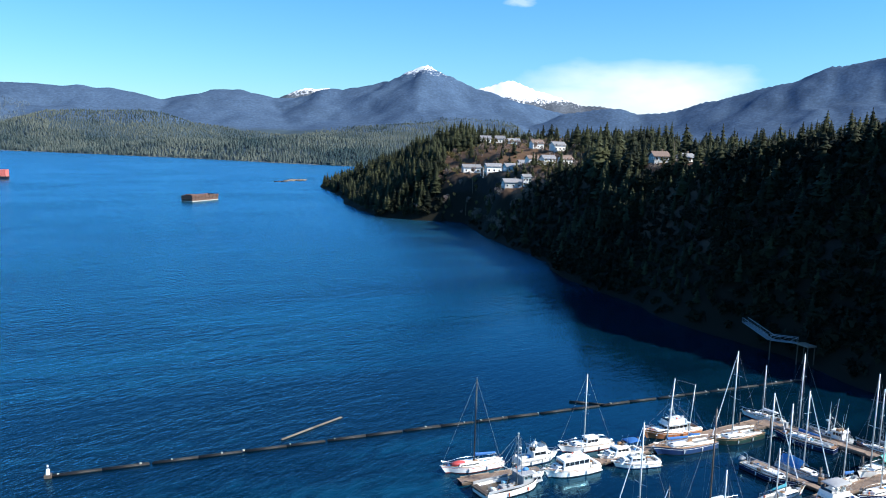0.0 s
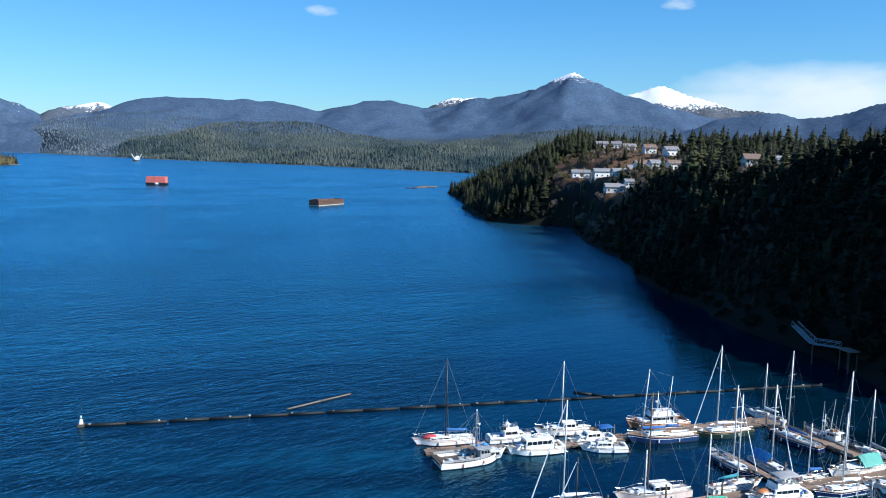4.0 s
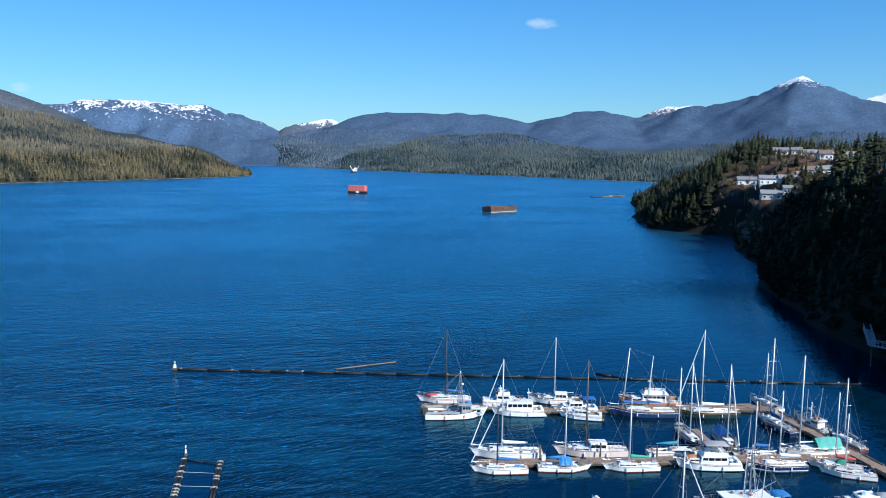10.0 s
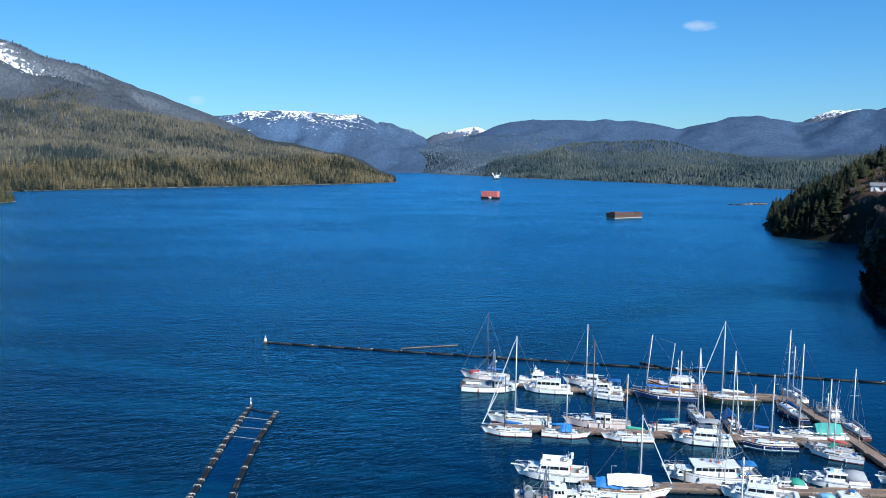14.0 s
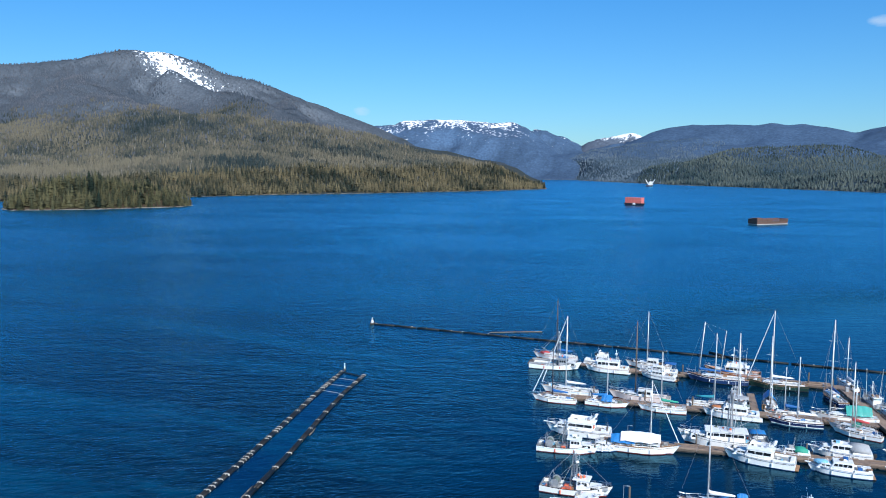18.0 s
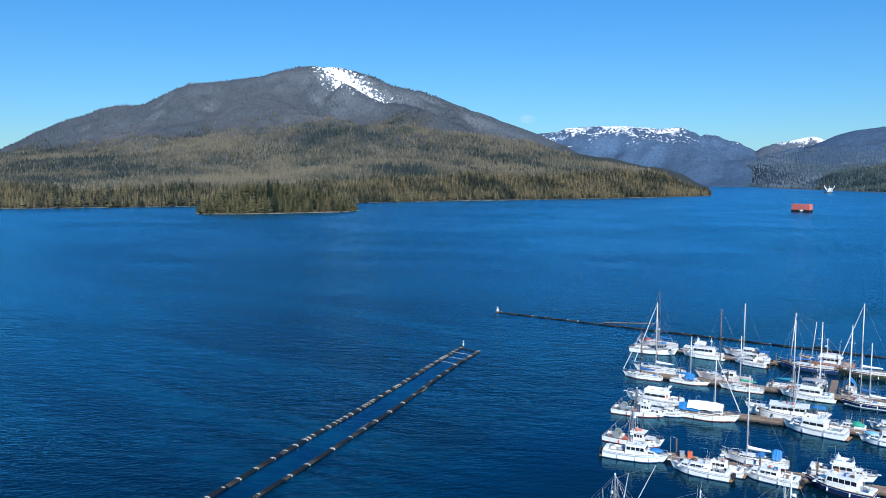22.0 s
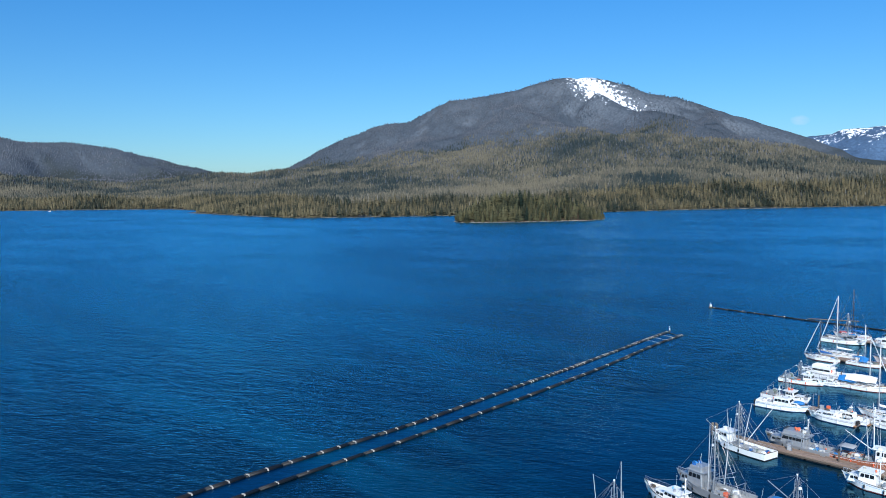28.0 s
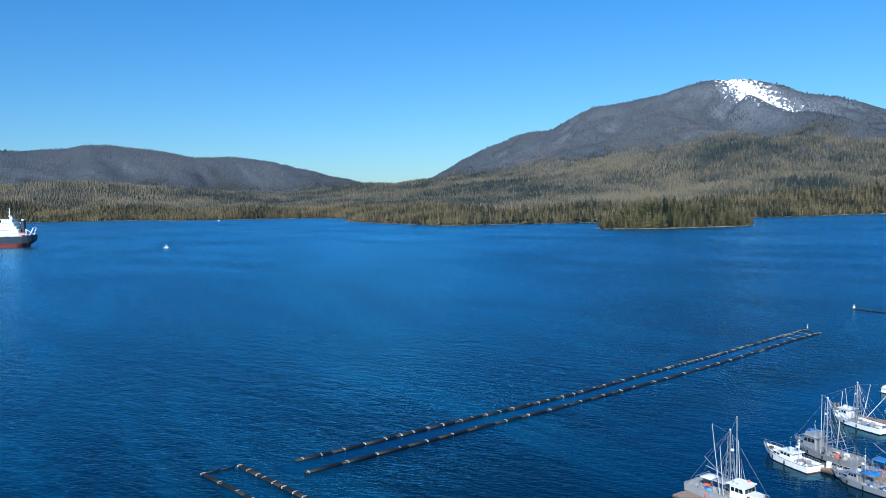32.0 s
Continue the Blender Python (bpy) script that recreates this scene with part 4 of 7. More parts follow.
def east_trees():
    x, y, r = sprinkle(80, 330, 90, 1060, 5.4, 11)
    d = east_inland(x, y)
    z = east_height(x, y)
    steep = (d < 26) & (y < 330)
    keep = (d > 1.5) & (z > 1.2) & ~cleared(x, y) & ((d < 150) | (y < 420) | (r.rand(len(x)) < 0.4)) & (~steep | (r.rand(len(x)) < 0.85))
    x, y, z, d = x[keep], y[keep], z[keep], d[keep]
    high = np.clip(r.normal(11.8, 3.6, len(x)), 4.5, 21) * np.where(y < 340, 0.66, 1.0)
    high = np.where(d < 16, high * 0.75, high)
    # housing slope: few, low trees so the camera sees the houses, taller at its edges
    open_, slope = housing(x, y)
    high = np.where(open_, np.minimum(high, r.uniform(4, 10, len(x))), np.where(slope, np.minimum(high, np.where(r.rand(len(x)) < 0.07, 12, r.uniform(3.5, 6.5, len(x)))), high))
    stay = ~open_ | (r.rand(len(x)) < 0.2)
    x, y, z, d, high = x[stay], y[stay], z[stay], d[stay], high[stay]
    near = np.nonzero((d < 60) & (y > 500) & (y < 680))[0][:150]
    near = np.concatenate([near, np.nonzero((d > 20) & (d < 75) & (y > 175) & (y < 330))[0][:110]])
    mask = np.ones(len(x), bool)
    mask[near] = False
    crowns = [array_mesh("crown", v, f, CONIFER) for v, f in NEAR_KINDS]
    for c in crowns:
        scene.collection.objects.unlink(c)
    stem = M().tube((0, 0, -0.08), (0, 0, 0.95), 0.016, 0.003, 6)
    stem = mesh_of("trunk", stem, TRUNK)
    for i in near:
        k = r.randint(len(crowns))
        t = thing("conifer_tree", Matrix.LocRotScale((x[i], y[i], z[i]), Euler((0, 0, r.rand() * 6.28)), Vector((high[i] * r.uniform(1.0, 1.4), high[i] * 1.2, high[i]))),
                  "tall dark green spruce tree on the steep hillside", "tree", "conifers on the headland")
        for nm, me in (("trunk", stem), ("crown", crowns[k].data)):
            o = new(nm, me)
            o.parent = t
    for c in crowns:
        bpy.data.objects.remove(c)
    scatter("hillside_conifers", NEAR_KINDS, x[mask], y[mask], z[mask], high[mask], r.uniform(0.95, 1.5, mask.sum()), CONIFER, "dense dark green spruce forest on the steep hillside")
    # scrub along the cut slope and the shore
    x, y, r = sprinkle(80, 330, 130, 1000, 4.8, 12)
    d, z = east_inland(x, y), east_height(x, y)
    near_clear = cleared(x, y)
    b_open, b_slope = housing(x, y)
    keep = (d > 2) & (z > 1) & (np.minimum.reduce([np.hypot(x - h[0], y - h[1]) for h in HOUSES]) > 8) & (r.rand(len(x)) < np.where(b_slope & (y > 440), 0.7, np.where(b_open, 0.42, np.where(near_clear, 0.16, np.where((d < 40) & (y > 430), 0.30, 0.0)))))
    x, y, z = x[keep], y[keep], z[keep]
    half = r.rand(len(x)) < 0.5
    ux, uy, ur = sprinkle(85, 180, 100, 620, 2.6, 14)
    ud, uz = east_inland(ux, uy), east_height(ux, uy)
    u_open, u_slope = housing(ux, uy)
    ok = (ud > -3) & (ud < 45) & (uz > 0.4) & ~cleared(ux, uy) & ~u_open & (ur.rand(len(ux)) < np.where(uy < 430, 0.95, 0.4))
    scatter("dark_undergrowth", UNDERGROWTH_KINDS, ux[ok], uy[ok], uz[ok] - 1.2, np.where(u_slope[ok], 3.2, ur.uniform(3.5, 6.5, ok.sum())), ur.uniform(0.9, 1.4, ok.sum()), UNDERGROWTH, "evergreen undergrowth on the cliff, shade put into its colour", "shrubs")
    for sel, m, nm, lab in ((half, BROADLEAF, "hillside_scrub", "olive green scrub bushes on the hillside"), (~half, ALDER, "bare_alders", "bare brown alder thicket on the slope")):
        scatter(nm, BUSH_KINDS, x[sel], y[sel], z[sel] - 1, r.uniform(2.5, 6.5, sel.sum()), r.uniform(0.7, 1.1, sel.sum()), m, lab, "shrubs")


east_trees()


def far_trees(name, box, spacing, seed, height, sdf, lo, hi, kinds, size, material, label, thin=None, wide=1.05, tall=None):
    x, y, r = sprinkle(*box, spacing, seed)
    d = sdf(x, y)
    keep = (d > lo) & (d < hi)
    if thin is not None:
        keep &= r.rand(len(x)) < thin(x, y)
    x, y = x[keep], y[keep]
    z = height(x, y)
    ok = z > 0.6
    x, y, z = x[ok], y[ok], z[ok]
    high = np.clip(r.normal(size, size * 0.25, len(x)), size * 0.4, size * 1.8)
    if tall is not None:
        high = high * tall(x, y)
    return scatter(name, kinds, x, y, z - 0.6, high, wide * r.uniform(0.75, 1.25, len(x)), material, label)


far_trees("islet_conifers", (-790, -640, 470, 710), 5.4, 21, island_height, lambda x, y: inland(ISLAND, x, y), 1, 900, NEAR_KINDS, 13.5, ISLETCONIFER, "dense dark spruce trees covering the low islet", None, 1.3, lambda x, y: 0.85 + 0.5 * smooth(1 - np.hypot(x + 735, y - 560) / 75))
west_d = lambda x, y: inland(WEST_SHORE, x, y)
no_snow = lambda x, y: 1 - 0.96 * ((np.abs(y - 2555) < 75 + (x + 2800) / 460 * 90) & (x > -2830) & (x < -2330))
grey_high = lambda x, y: smooth((185 + 190 * fbm(x, y, 420, 4) - west_height(x, y)) / 110 + 0.5)
far_trees("west_shore_trees", (-3000, -600, -1200, 2000), 6.8, 22, west_height, west_d, 2, 150, MID_KINDS, 13, SHORECONIFER, "olive green conifers along the far shoreline", None, 1.25)
far_trees("west_slope_trees", (-3300, -650, -1000, 2500), 7.4, 23, west_height, west_d, 130, 1900, FAR_KINDS, 10, MIDCONIFER, "mixed olive and grey conifer forest on the lower slopes", grey_high, 1.2)
far_trees("west_mountain_trees", (-4600, -700, -900, 3300), 9.5, 24, west_height, west_d, 500, 9000, TINY_KINDS, 6.5, FARCONIFER, "sparse mountain forest with haze blue-grey put into its colour", lambda x, y: no_snow(x, y) * (1 - 0.6 * grey_high(x, y)), 1.3)
SNAG_KINDS = [(np.array([(0.02, 0, 0), (-0.01, 0.017, 0), (-0.01, -0.017, 0), (0, 0, 1.0)]), np.array([(0, 1, 3), (1, 2, 3), (2, 0, 3)]))]
far_trees("bleached_snags", (-2600, -650, -600, 2300), 33, 28, west_height, west_d, 18, 1500, SNAG_KINDS, 11, SNAG, "bleached grey dead tree trunks among the forest", None, 2.2)
north_d = lambda x, y: inland(NORTH_SHORE, x, y)
far_trees("north_shore_trees", (-720, 1400, 1350, 4200), 9, 25, north_height, north_d, 3, 330, FAR_KINDS, 10, HAZEBLUECONIFER, "dark conifers with a haze-blue tint along the north shoreline", None, 1.4)
far_trees("north_hill_trees", (-900, 1600, 1500, 3900), 9.4, 26, north_height, north_d, 330, 5000, FAR_KINDS, 7.5, HAZEBLUECONIFER, "conifer forest with a haze-blue tint on the northern hills", lambda x, y: smooth((3640 - y) / 140) * smooth((x + 900) / 420), 1.5)
far_trees("inlet_slope_trees", (-2200, -560, 2500, 4200), 13, 31, north_height, north_d, 3, 900, TINY_KINDS, 7, HAZECONIFER, "grey-green forest, haze put into its colour, along the inlet", lambda x, y: smooth((950 - north_d(x, y)) / 500), 1.5)


# ---- boats: hulls and common parts ----
def station(s, style):
    """Half breadth (0..1) along a hull from stern (0) to bow (1)."""
    if style == "sail":
        return max(0.0, (0.62 + 0.38 * math.sin(math.pi * min(1, s / 0.9) * 0.5)) * (1 - smooth_step((s - 0.45) / 0.55) ** 1.5))
    if style == "double":
        return max(0.0, math.sin(math.pi * (0.10 + 0.90 * s)) ** 0.6)
    return max(0.0, (0.90 + 0.10 * math.sin(math.pi * min(1, s / 0.6))) * (1 - smooth_step((s - 0.50) / 0.5) ** 2.0))


def smooth_step(t):
    t = min(1, max(0, t))
    return t * t * (3 - 2 * t)


def sheer(s, stern, mid, bow):
    return mid + (bow - mid) * max(0, (s - 0.35) / 0.65) ** 2 + (stern - mid) * max(0, (0.35 - s) / 0.35) ** 2


class Boat:
    """The hull form of one boat: bow towards +x, waterline at z 0."""

    def __init__(self, root, L, B, stern, mid, bow, style="motor"):
        self.root, self.L, self.B, self.free, self.style = root, L, B, (stern, mid, bow), style

    def half(self, x):
        return station((x + self.L / 2) / self.L, self.style) * self.B / 2

    def deck(self, x):
        return sheer((x + self.L / 2) / self.L, *self.free)

    def hull(self, material, stripe=None, bottom=None, rail=None, deckmat=None, well=0.0):
        L, n = self.L, 15
        levels = [(-0.42, 0.30), (-0.20, 0.80), (0.02, 0.93), (0.16, 0.955)]
        rows = []
        for k in range(n + 1):
            s = (k / n) ** 0.85
            x = -L / 2 + L * s
            h, z = self.half(x), self.deck(x)
            rake = 0.09 * L * smooth_step((s - 0.75) / 0.25)
            lv = [(zz, f) for zz, f in levels] + [(z * 0.74, 0.985), (z * 0.80, 0.988), (z, 1.0)]
            rows.append([(x - rake * (1 - max(0.0, zz) / z) * (1.0 if zz > 0 else 1.25) , h * f * (1 - 0.35 * smooth_step((s - 0.6) / 0.4) * (1 - max(0, zz) / z)), zz) for zz, f in lv])

        def strip(lo, hi):
            m = M()
            for side in (1, -1):
                ids = [m.ring([(p[0], p[1] * side, p[2]) for p in row[lo:hi + 1]]) for row in rows]
                for a, b in zip(ids, ids[1:]):
                    m.bridge(a, b, False)
            left = m.ring([(p[0], p[1], p[2]) for p in rows[0][lo:hi + 1]])
            right = m.ring([(p[0], -p[1], p[2]) for p in rows[0][lo:hi + 1]])
            m.bridge(left, right, False)
            return m
        part("bottom", strip(0, 3), bottom or ANTIFOUL, self.root, "dark antifouling paint at the waterline", True)
        part("hull", strip(3, 4 if stripe else 6), material, self.root, smooth=True)
        if stripe:
            part("sheer_stripe", strip(4, 5), stripe, self.root, smooth=True)
            part("topside", strip(5, 6), material, self.root, smooth=True)
        m = M()
        drop = 0.05 + well
        deck = [(r[-1][0], r[-1][1] * 0.97, r[-1][2] - drop) for r in rows]
        ids = [m.ring([(x, -y, z), (x, 0, z + y * 0.05), (x, y, z)]) for x, y, z in deck]
        for a, b in zip(ids, ids[1:]):
            m.bridge(a, b, False)
        part("deck", m, deckmat or DECK, self.root)
        m = M()
        for side in (1, -1):
            pts = [(r[-1][0], r[-1][1] * side, r[-1][2] + 0.02) for r in rows]
            m.line(pts, 0.045, 4)
        m.line([(rows[0][-1][0], rows[0][-1][1], rows[0][-1][2]), (rows[0][-1][0], -rows[0][-1][1], rows[0][-1][2])], 0.045, 4)
        part("rub_rail", m, rail or TEAK, self.root)
        return self

    def rail(self, x0, x1, high=0.6, n=6, inset=0.1, name="guard_rail", close=True):
        """A tube rail on stanchions along both sides from x0 to x1, closed round the bow."""
        xs = [x0 + (x1 - x0) * k / n for k in range(n + 1)]
        post = mesh_of("stanchion", M().tube((0, 0, -high), (0, 0, 0), 0.018, n=4), STEEL)
        for side in (1, -1):
            tops = [(x, side * max(0.05, self.half(x) - inset), self.deck(x) + high) for x in xs]
            ends = [(tops[-1][0], -tops[-1][1], tops[-1][2])] if close and side == 1 else []
            top = part(name, M().line(tops + ends, 0.022, 4), STEEL, self.root, "stainless steel tube rail")
            part("lifeline", M().line([(x, y, z - high * 0.5) for x, y, z in tops], 0.012, 3), WIRE, top)
            for p in tops:
                o = new("stanchion", post)
                o.parent, o.location = top, p

    def house(self, x0, x1, high, wide, material, name="cabin", front=0.5, back=0.1, side=0.1, base=None, windows=3, glass=True, z0=None, front_glass=True, band=(0.42, 0.82)):
        """A cabin with sloped front and sides, its windows standing proud in the walls; returns its roof height."""
        w = wide / 2
        zb = (self.deck((x0 + x1) / 2) if base is None else base) - 0.12 if z0 is None else z0
        zt = zb + high
        m = M().block(x0, x1, -w, w, zb, zt, 0.09, (back, front, side, side))
        cab = part(name, m, material, self.root)
        roof = M().block(x0 + back - 0.06, x1 - front + 0.10, -w + side - 0.05, w - side + 0.05, zt - 0.01, zt + 0.07, 0.05)
        part("roof", roof, WHITE if material is not ALU else ALU, self.root)
        if glass:
            b0, b1 = band
            za, zc = zb + high * b0, zb + high * b1
            for sd in (1, -1):
                lo, hi = w - side * b0, w - side * b1
                fr = x1 - front * (b0 + b1) / 2 - 0.16
                bk = x0 + back + 0.14
                step = (fr - bk) / windows
                for k in range(windows):
                    a, b = bk + step * k + 0.05, bk + step * (k + 1) - 0.05
                    q = M().quad((a, sd * (lo + 0.012), za), (b, sd * (lo + 0.012), za), (b - (0.12 if k == windows - 1 else 0), sd * (hi + 0.012), zc), (a, sd * (hi + 0.012), zc), 0.015 * -sd)
                    win = part("side_window", q, GLASS, cab, "dark tinted window pane")
            if front_glass:
                k = 2 if wide < 2.4 else 3
                for i in range(k):
                    ya, yb = -w + side + 0.12 + (wide - 2 * side - 0.24) * i / k + 0.03, -w + side + 0.12 + (wide - 2 * side - 0.24) * (i + 1) / k - 0.03
                    xa, xb = x1 - front * b0 + 0.012, x1 - front * b1 + 0.012
                    part("windscreen", M().quad((xa, ya, za), (xa, yb, za), (xb, yb * 0.97, zc), (xb, ya * 0.97, zc), -0.015), GLASS, cab, "dark tinted windscreen pane")
        return zt + 0.06

    def spar(self, name, x, z0, z1, r, material=None, y=0.0, lean=0.0, label=""):
        return part(name, M().tube((x, y, z0), (x - lean, y, z1), r, r * 0.75, 8), material or MASTALU, self.root, label, True)

    def stays(self, pairs, r=0.013, name="stay", material=None):
        for p, q in pairs:
            part(name, M().tube(p, q, r, n=3), material or WIRE, self.root)

    def fenders(self, xs, side, material=None):
        for x in xs:
            y = side * (self.half(x) + 0.10)
            z = self.deck(x) * 0.55
            m = M().tube((x, y, z - 0.28), (x, y, z + 0.22), 0.11, 0.11, 8)
            m.tube((x, y, z + 0.22), (x, y - side * 0.08, self.deck(x) + 0.05), 0.012, n=3)
            part("fender", m, material or WHITE, self.root, "hanging fender")


def boat_root(name, x, y, heading, label, category="boat"):
    return thing(name, pose(x, y, 0, 0, 0, heading), label, category, "boats in the marina")


def lump(points, material, root, name, label=""):
    """A draped cover: lofted sections given as (x, half width, base z, top z)."""
    m = M()
    rings = []
    for x, w, zb, zt in points:
        rings.append([(x, -w, zb), (x, -w * 0.92, zb + (zt - zb) * 0.45), (x, -w * 0.45, zb + (zt - zb) * 0.88), (x, 0, zt), (x, w * 0.45, zb + (zt - zb) * 0.88), (x, w * 0.92, zb + (zt - zb) * 0.45), (x, w, zb)])
    m.loft(rings)
    return part(name, m, material, root, label, True)


def clutter(b, x0, x1, z, wide, n, seed):
    """Loose gear on a deck between x0 and x1: coolers, buckets, coils, folded canvas, tackle and pot buoys, each its own part."""
    g = random.Random(seed)
    paints = [WHITE, GREYTARP, BLUECANVAS, TEAK, BLACK, GREYDECK, ALU, TIMBER, GREYHULL, PALEBLUE, WHITETARP, CREAM]
    for _ in range(n):
        x, y, s = g.uniform(x0, x1), g.uniform(-wide, wide), g.uniform(0.7, 1.25)
        zz = z(x) if callable(z) else z
        kind = g.choice("ccbkffpt")
        if kind == "c":
            part("cooler", M().block(x - 0.34 * s, x + 0.34 * s, y - 0.22 * s, y + 0.22 * s, zz, zz + 0.36 * s, 0.05).block(x - 0.36 * s, x + 0.36 * s, y - 0.24 * s, y + 0.24 * s, zz + 0.36 * s, zz + 0.43 * s, 0.03), g.choice(paints), b.root)
        elif kind == "b":
            part("bucket", M().tube((x, y, zz), (x, y, zz + 0.36 * s), 0.14 * s, 0.18 * s, 8), g.choice(paints), b.root)
        elif kind == "k":
            m = M()
            for k in range(3):
                m.line([(x + (0.30 - 0.05 * k) * s * math.cos(a * 0.785), y + (0.30 - 0.05 * k) * s * math.sin(a * 0.785), zz + 0.05 + 0.06 * k) for a in range(9)], 0.04, 4)
            part("rope_coil", m, g.choice([ROPE, NET, BLUECANVAS]), b.root, "coiled mooring rope")
        elif kind == "f":
            lump([(x - 0.5 * s, 0.12, zz, zz + 0.2), (x - 0.2 * s, 0.28 * s, zz, zz + 0.38 * s), (x + 0.25 * s, 0.24 * s, zz, zz + 0.32 * s), (x + 0.5 * s, 0.1, zz, zz + 0.18)], g.choice([GREYTARP, WHITETARP, NET, BLUETARP, TIMBER]), b.root, "folded_canvas")
        elif kind == "p":
            part("pot_buoy", M().tube((x, y, zz + 0.02), (x, y, zz + 0.2), 0.10 * s, 0.2 * s, 8).tube((x, y, zz + 0.2), (x, y, zz + 0.42), 0.2 * s, 0.07 * s, 8), g.choice([ORANGE, WHITE, GREYTARP]), b.root, "pot buoy lying on deck")
        else:
            part("rod_holder", M().tube((x, y, zz), (x - 0.15, y, zz + 1.5 * s), 0.03, 0.02, 5).tube((x - 0.1, y - 0.3, zz + 0.9 * s), (x - 0.1, y + 0.3, zz + 0.9 * s), 0.025, n=4), GALV, b.root)


def sailboat(x, y, heading, L, label, mast=13.0, mast_at=0.08, hull=None, stripe=None, bottom=None, spar=None, cover=None, dodger=None, furl=True, pilothouse=False,
             tarp=None, mizzen=0.0, mizzen_at=-0.34, deckmat=None, rail=None, beam=0.0, name="sailboat", foredeck=None, rakeback=0.0, dinghy=None, windows=3, second_tarp=None):
    hull = hull or WHITE
    root = boat_root(name, x, y, heading, label, "sailboat")
    b = Boat(root, L, beam or L * 0.30, 0.095 * L, 0.088 * L, 0.125 * L, "sail").hull(hull, stripe, bottom, rail, deckmat)
    dz = b.deck(0)
    cab0, cab1 = -0.10 * L, 0.26 * L
    top = b.house(cab0, cab1, 0.50, b.B * 0.56, WHITE if hull is not CREAM else CREAM, "cabin_trunk", 0.5, 0.05, 0.10, windows=windows, front_glass=False, band=(0.45, 0.78))
    part("hatch", M().block(0.18 * L, 0.18 * L + 0.55, -0.28, 0.28, top - 0.02, top + 0.08, 0.03), GLASS, root, "smoked deck hatch")
    part("companionway_hatch", M().block(cab0 + 0.05, cab0 + 0.9, -0.32, 0.32, top - 0.02, top + 0.06, 0.03), TEAK, root)
    # cockpit
    c0 = -0.44 * L
    # grey block just above deck level; the well's shade is in its colour
    part("cockpit_shade_grey", M().block(c0, cab0 - 0.02, -b.B * 0.19, b.B * 0.19, dz - 0.25, dz + 0.035, 0.04), GREYDECK, root, "raised grey block standing for the shaded cockpit sole")
    for sd in (1, -1):
        part("coaming", M().block(c0, cab0, sd * b.B * 0.24 - 0.09, sd * b.B * 0.24 + 0.09, dz - 0.05, dz + 0.27, 0.05), hull if hull in (WHITE, CREAM, PINKISH) else WHITE, root)
    wheel = M()
    pts = [(c0 + 0.7, 0.42 * math.cos(a * math.pi / 5), dz + 0.55 + 0.42 * math.sin(a * math.pi / 5)) for a in range(11)]
    wheel.line(pts, 0.02, 4).tube((c0 + 0.72, 0, dz), (c0 + 0.72, 0, dz + 0.9), 0.06, 0.05, 6)
    part("steering_wheel", wheel, STEEL, root)
    b.rail(-0.47 * L, 0.465 * L, 0.62, 8, 0.08)
    pul = M()
    xb = 0.49 * L
    pul.line([(0.42 * L, b.half(0.42 * L), b.deck(0.42 * L) + 0.62), (xb, 0.12, b.deck(xb) + 0.72), (xb, -0.12, b.deck(xb) + 0.72), (0.42 * L, -b.half(0.42 * L), b.deck(0.42 * L) + 0.62)], 0.024, 4)
    part("bow_pulpit", pul, STEEL, root)
    part("anchor_roller", M().block(0.47 * L, 0.515 * L, -0.10, 0.10, b.deck(0.5 * L) - 0.02, b.deck(0.5 * L) + 0.10, 0.03), STEEL, root)
    # rig
    mx = mast_at * L
    ms = spar or MASTALU
    r = 0.075 + 0.0035 * mast
    pole = b.spar("mast", mx, dz, mast, r, ms, lean=rakeback)
    for f in ((0.45, 0.72) if mast > 12.5 else (0.55,)):
        z = dz + (mast - dz) * f
        for sd in (1, -1):
            part("spreader", M().tube((mx - rakeback * f, 0, z), (mx - rakeback * f - 0.1, sd * b.B * 0.33, z + 0.06), 0.03, 0.02, 5), ms, root)
    part("masthead", M().tube((mx - rakeback, 0, mast), (mx - rakeback - 0.02, 0, mast + 0.35), 0.02, 0.008, 4), WIRE, root)
    hx = (mx - rakeback, 0, mast - 0.05)
    bow, stern = (0.485 * L, 0, b.deck(0.485 * L)), (-0.485 * L, 0, b.deck(-0.485 * L))
    b.stays([(hx, stern)], name="backstay")
    for sd in (1, -1):
        ch = (mx - 0.15, sd * (b.half(mx) - 0.05), dz)
        z = dz + (mast - dz) * 0.72
        b.stays([(ch, (mx, sd * b.B * 0.33, dz + (mast - dz) * 0.45)), ((mx, sd * b.B * 0.33, dz + (mast - dz) * 0.45), hx), ((ch[0] - 0.4, ch[1], dz), (mx, 0, dz + (mast - dz) * 0.45))], name="shroud")
    if furl:
        p, q = Vector(bow) + Vector((0, 0, 0.5)), Vector(hx)
        part("furled_headsail", M().tube(p, p + (q - p) * 0.5, 0.09, 0.075, 6).tube(p + (q - p) * 0.5, p + (q - p) * 0.96, 0.075, 0.04, 6), WHITETARP if cover is None else WHITETARP, root, "rolled white headsail on the forestay")
    else:
        b.stays([(hx, bow)], name="forestay")
    bl = min(mx + 0.40 * L, 0.36 * L)
    bz = dz + 1.35
    part("boom", M().tube((mx - 0.1, 0, bz), (mx - bl, 0, bz - 0.05), 0.06, 0.055, 6), ms, root)
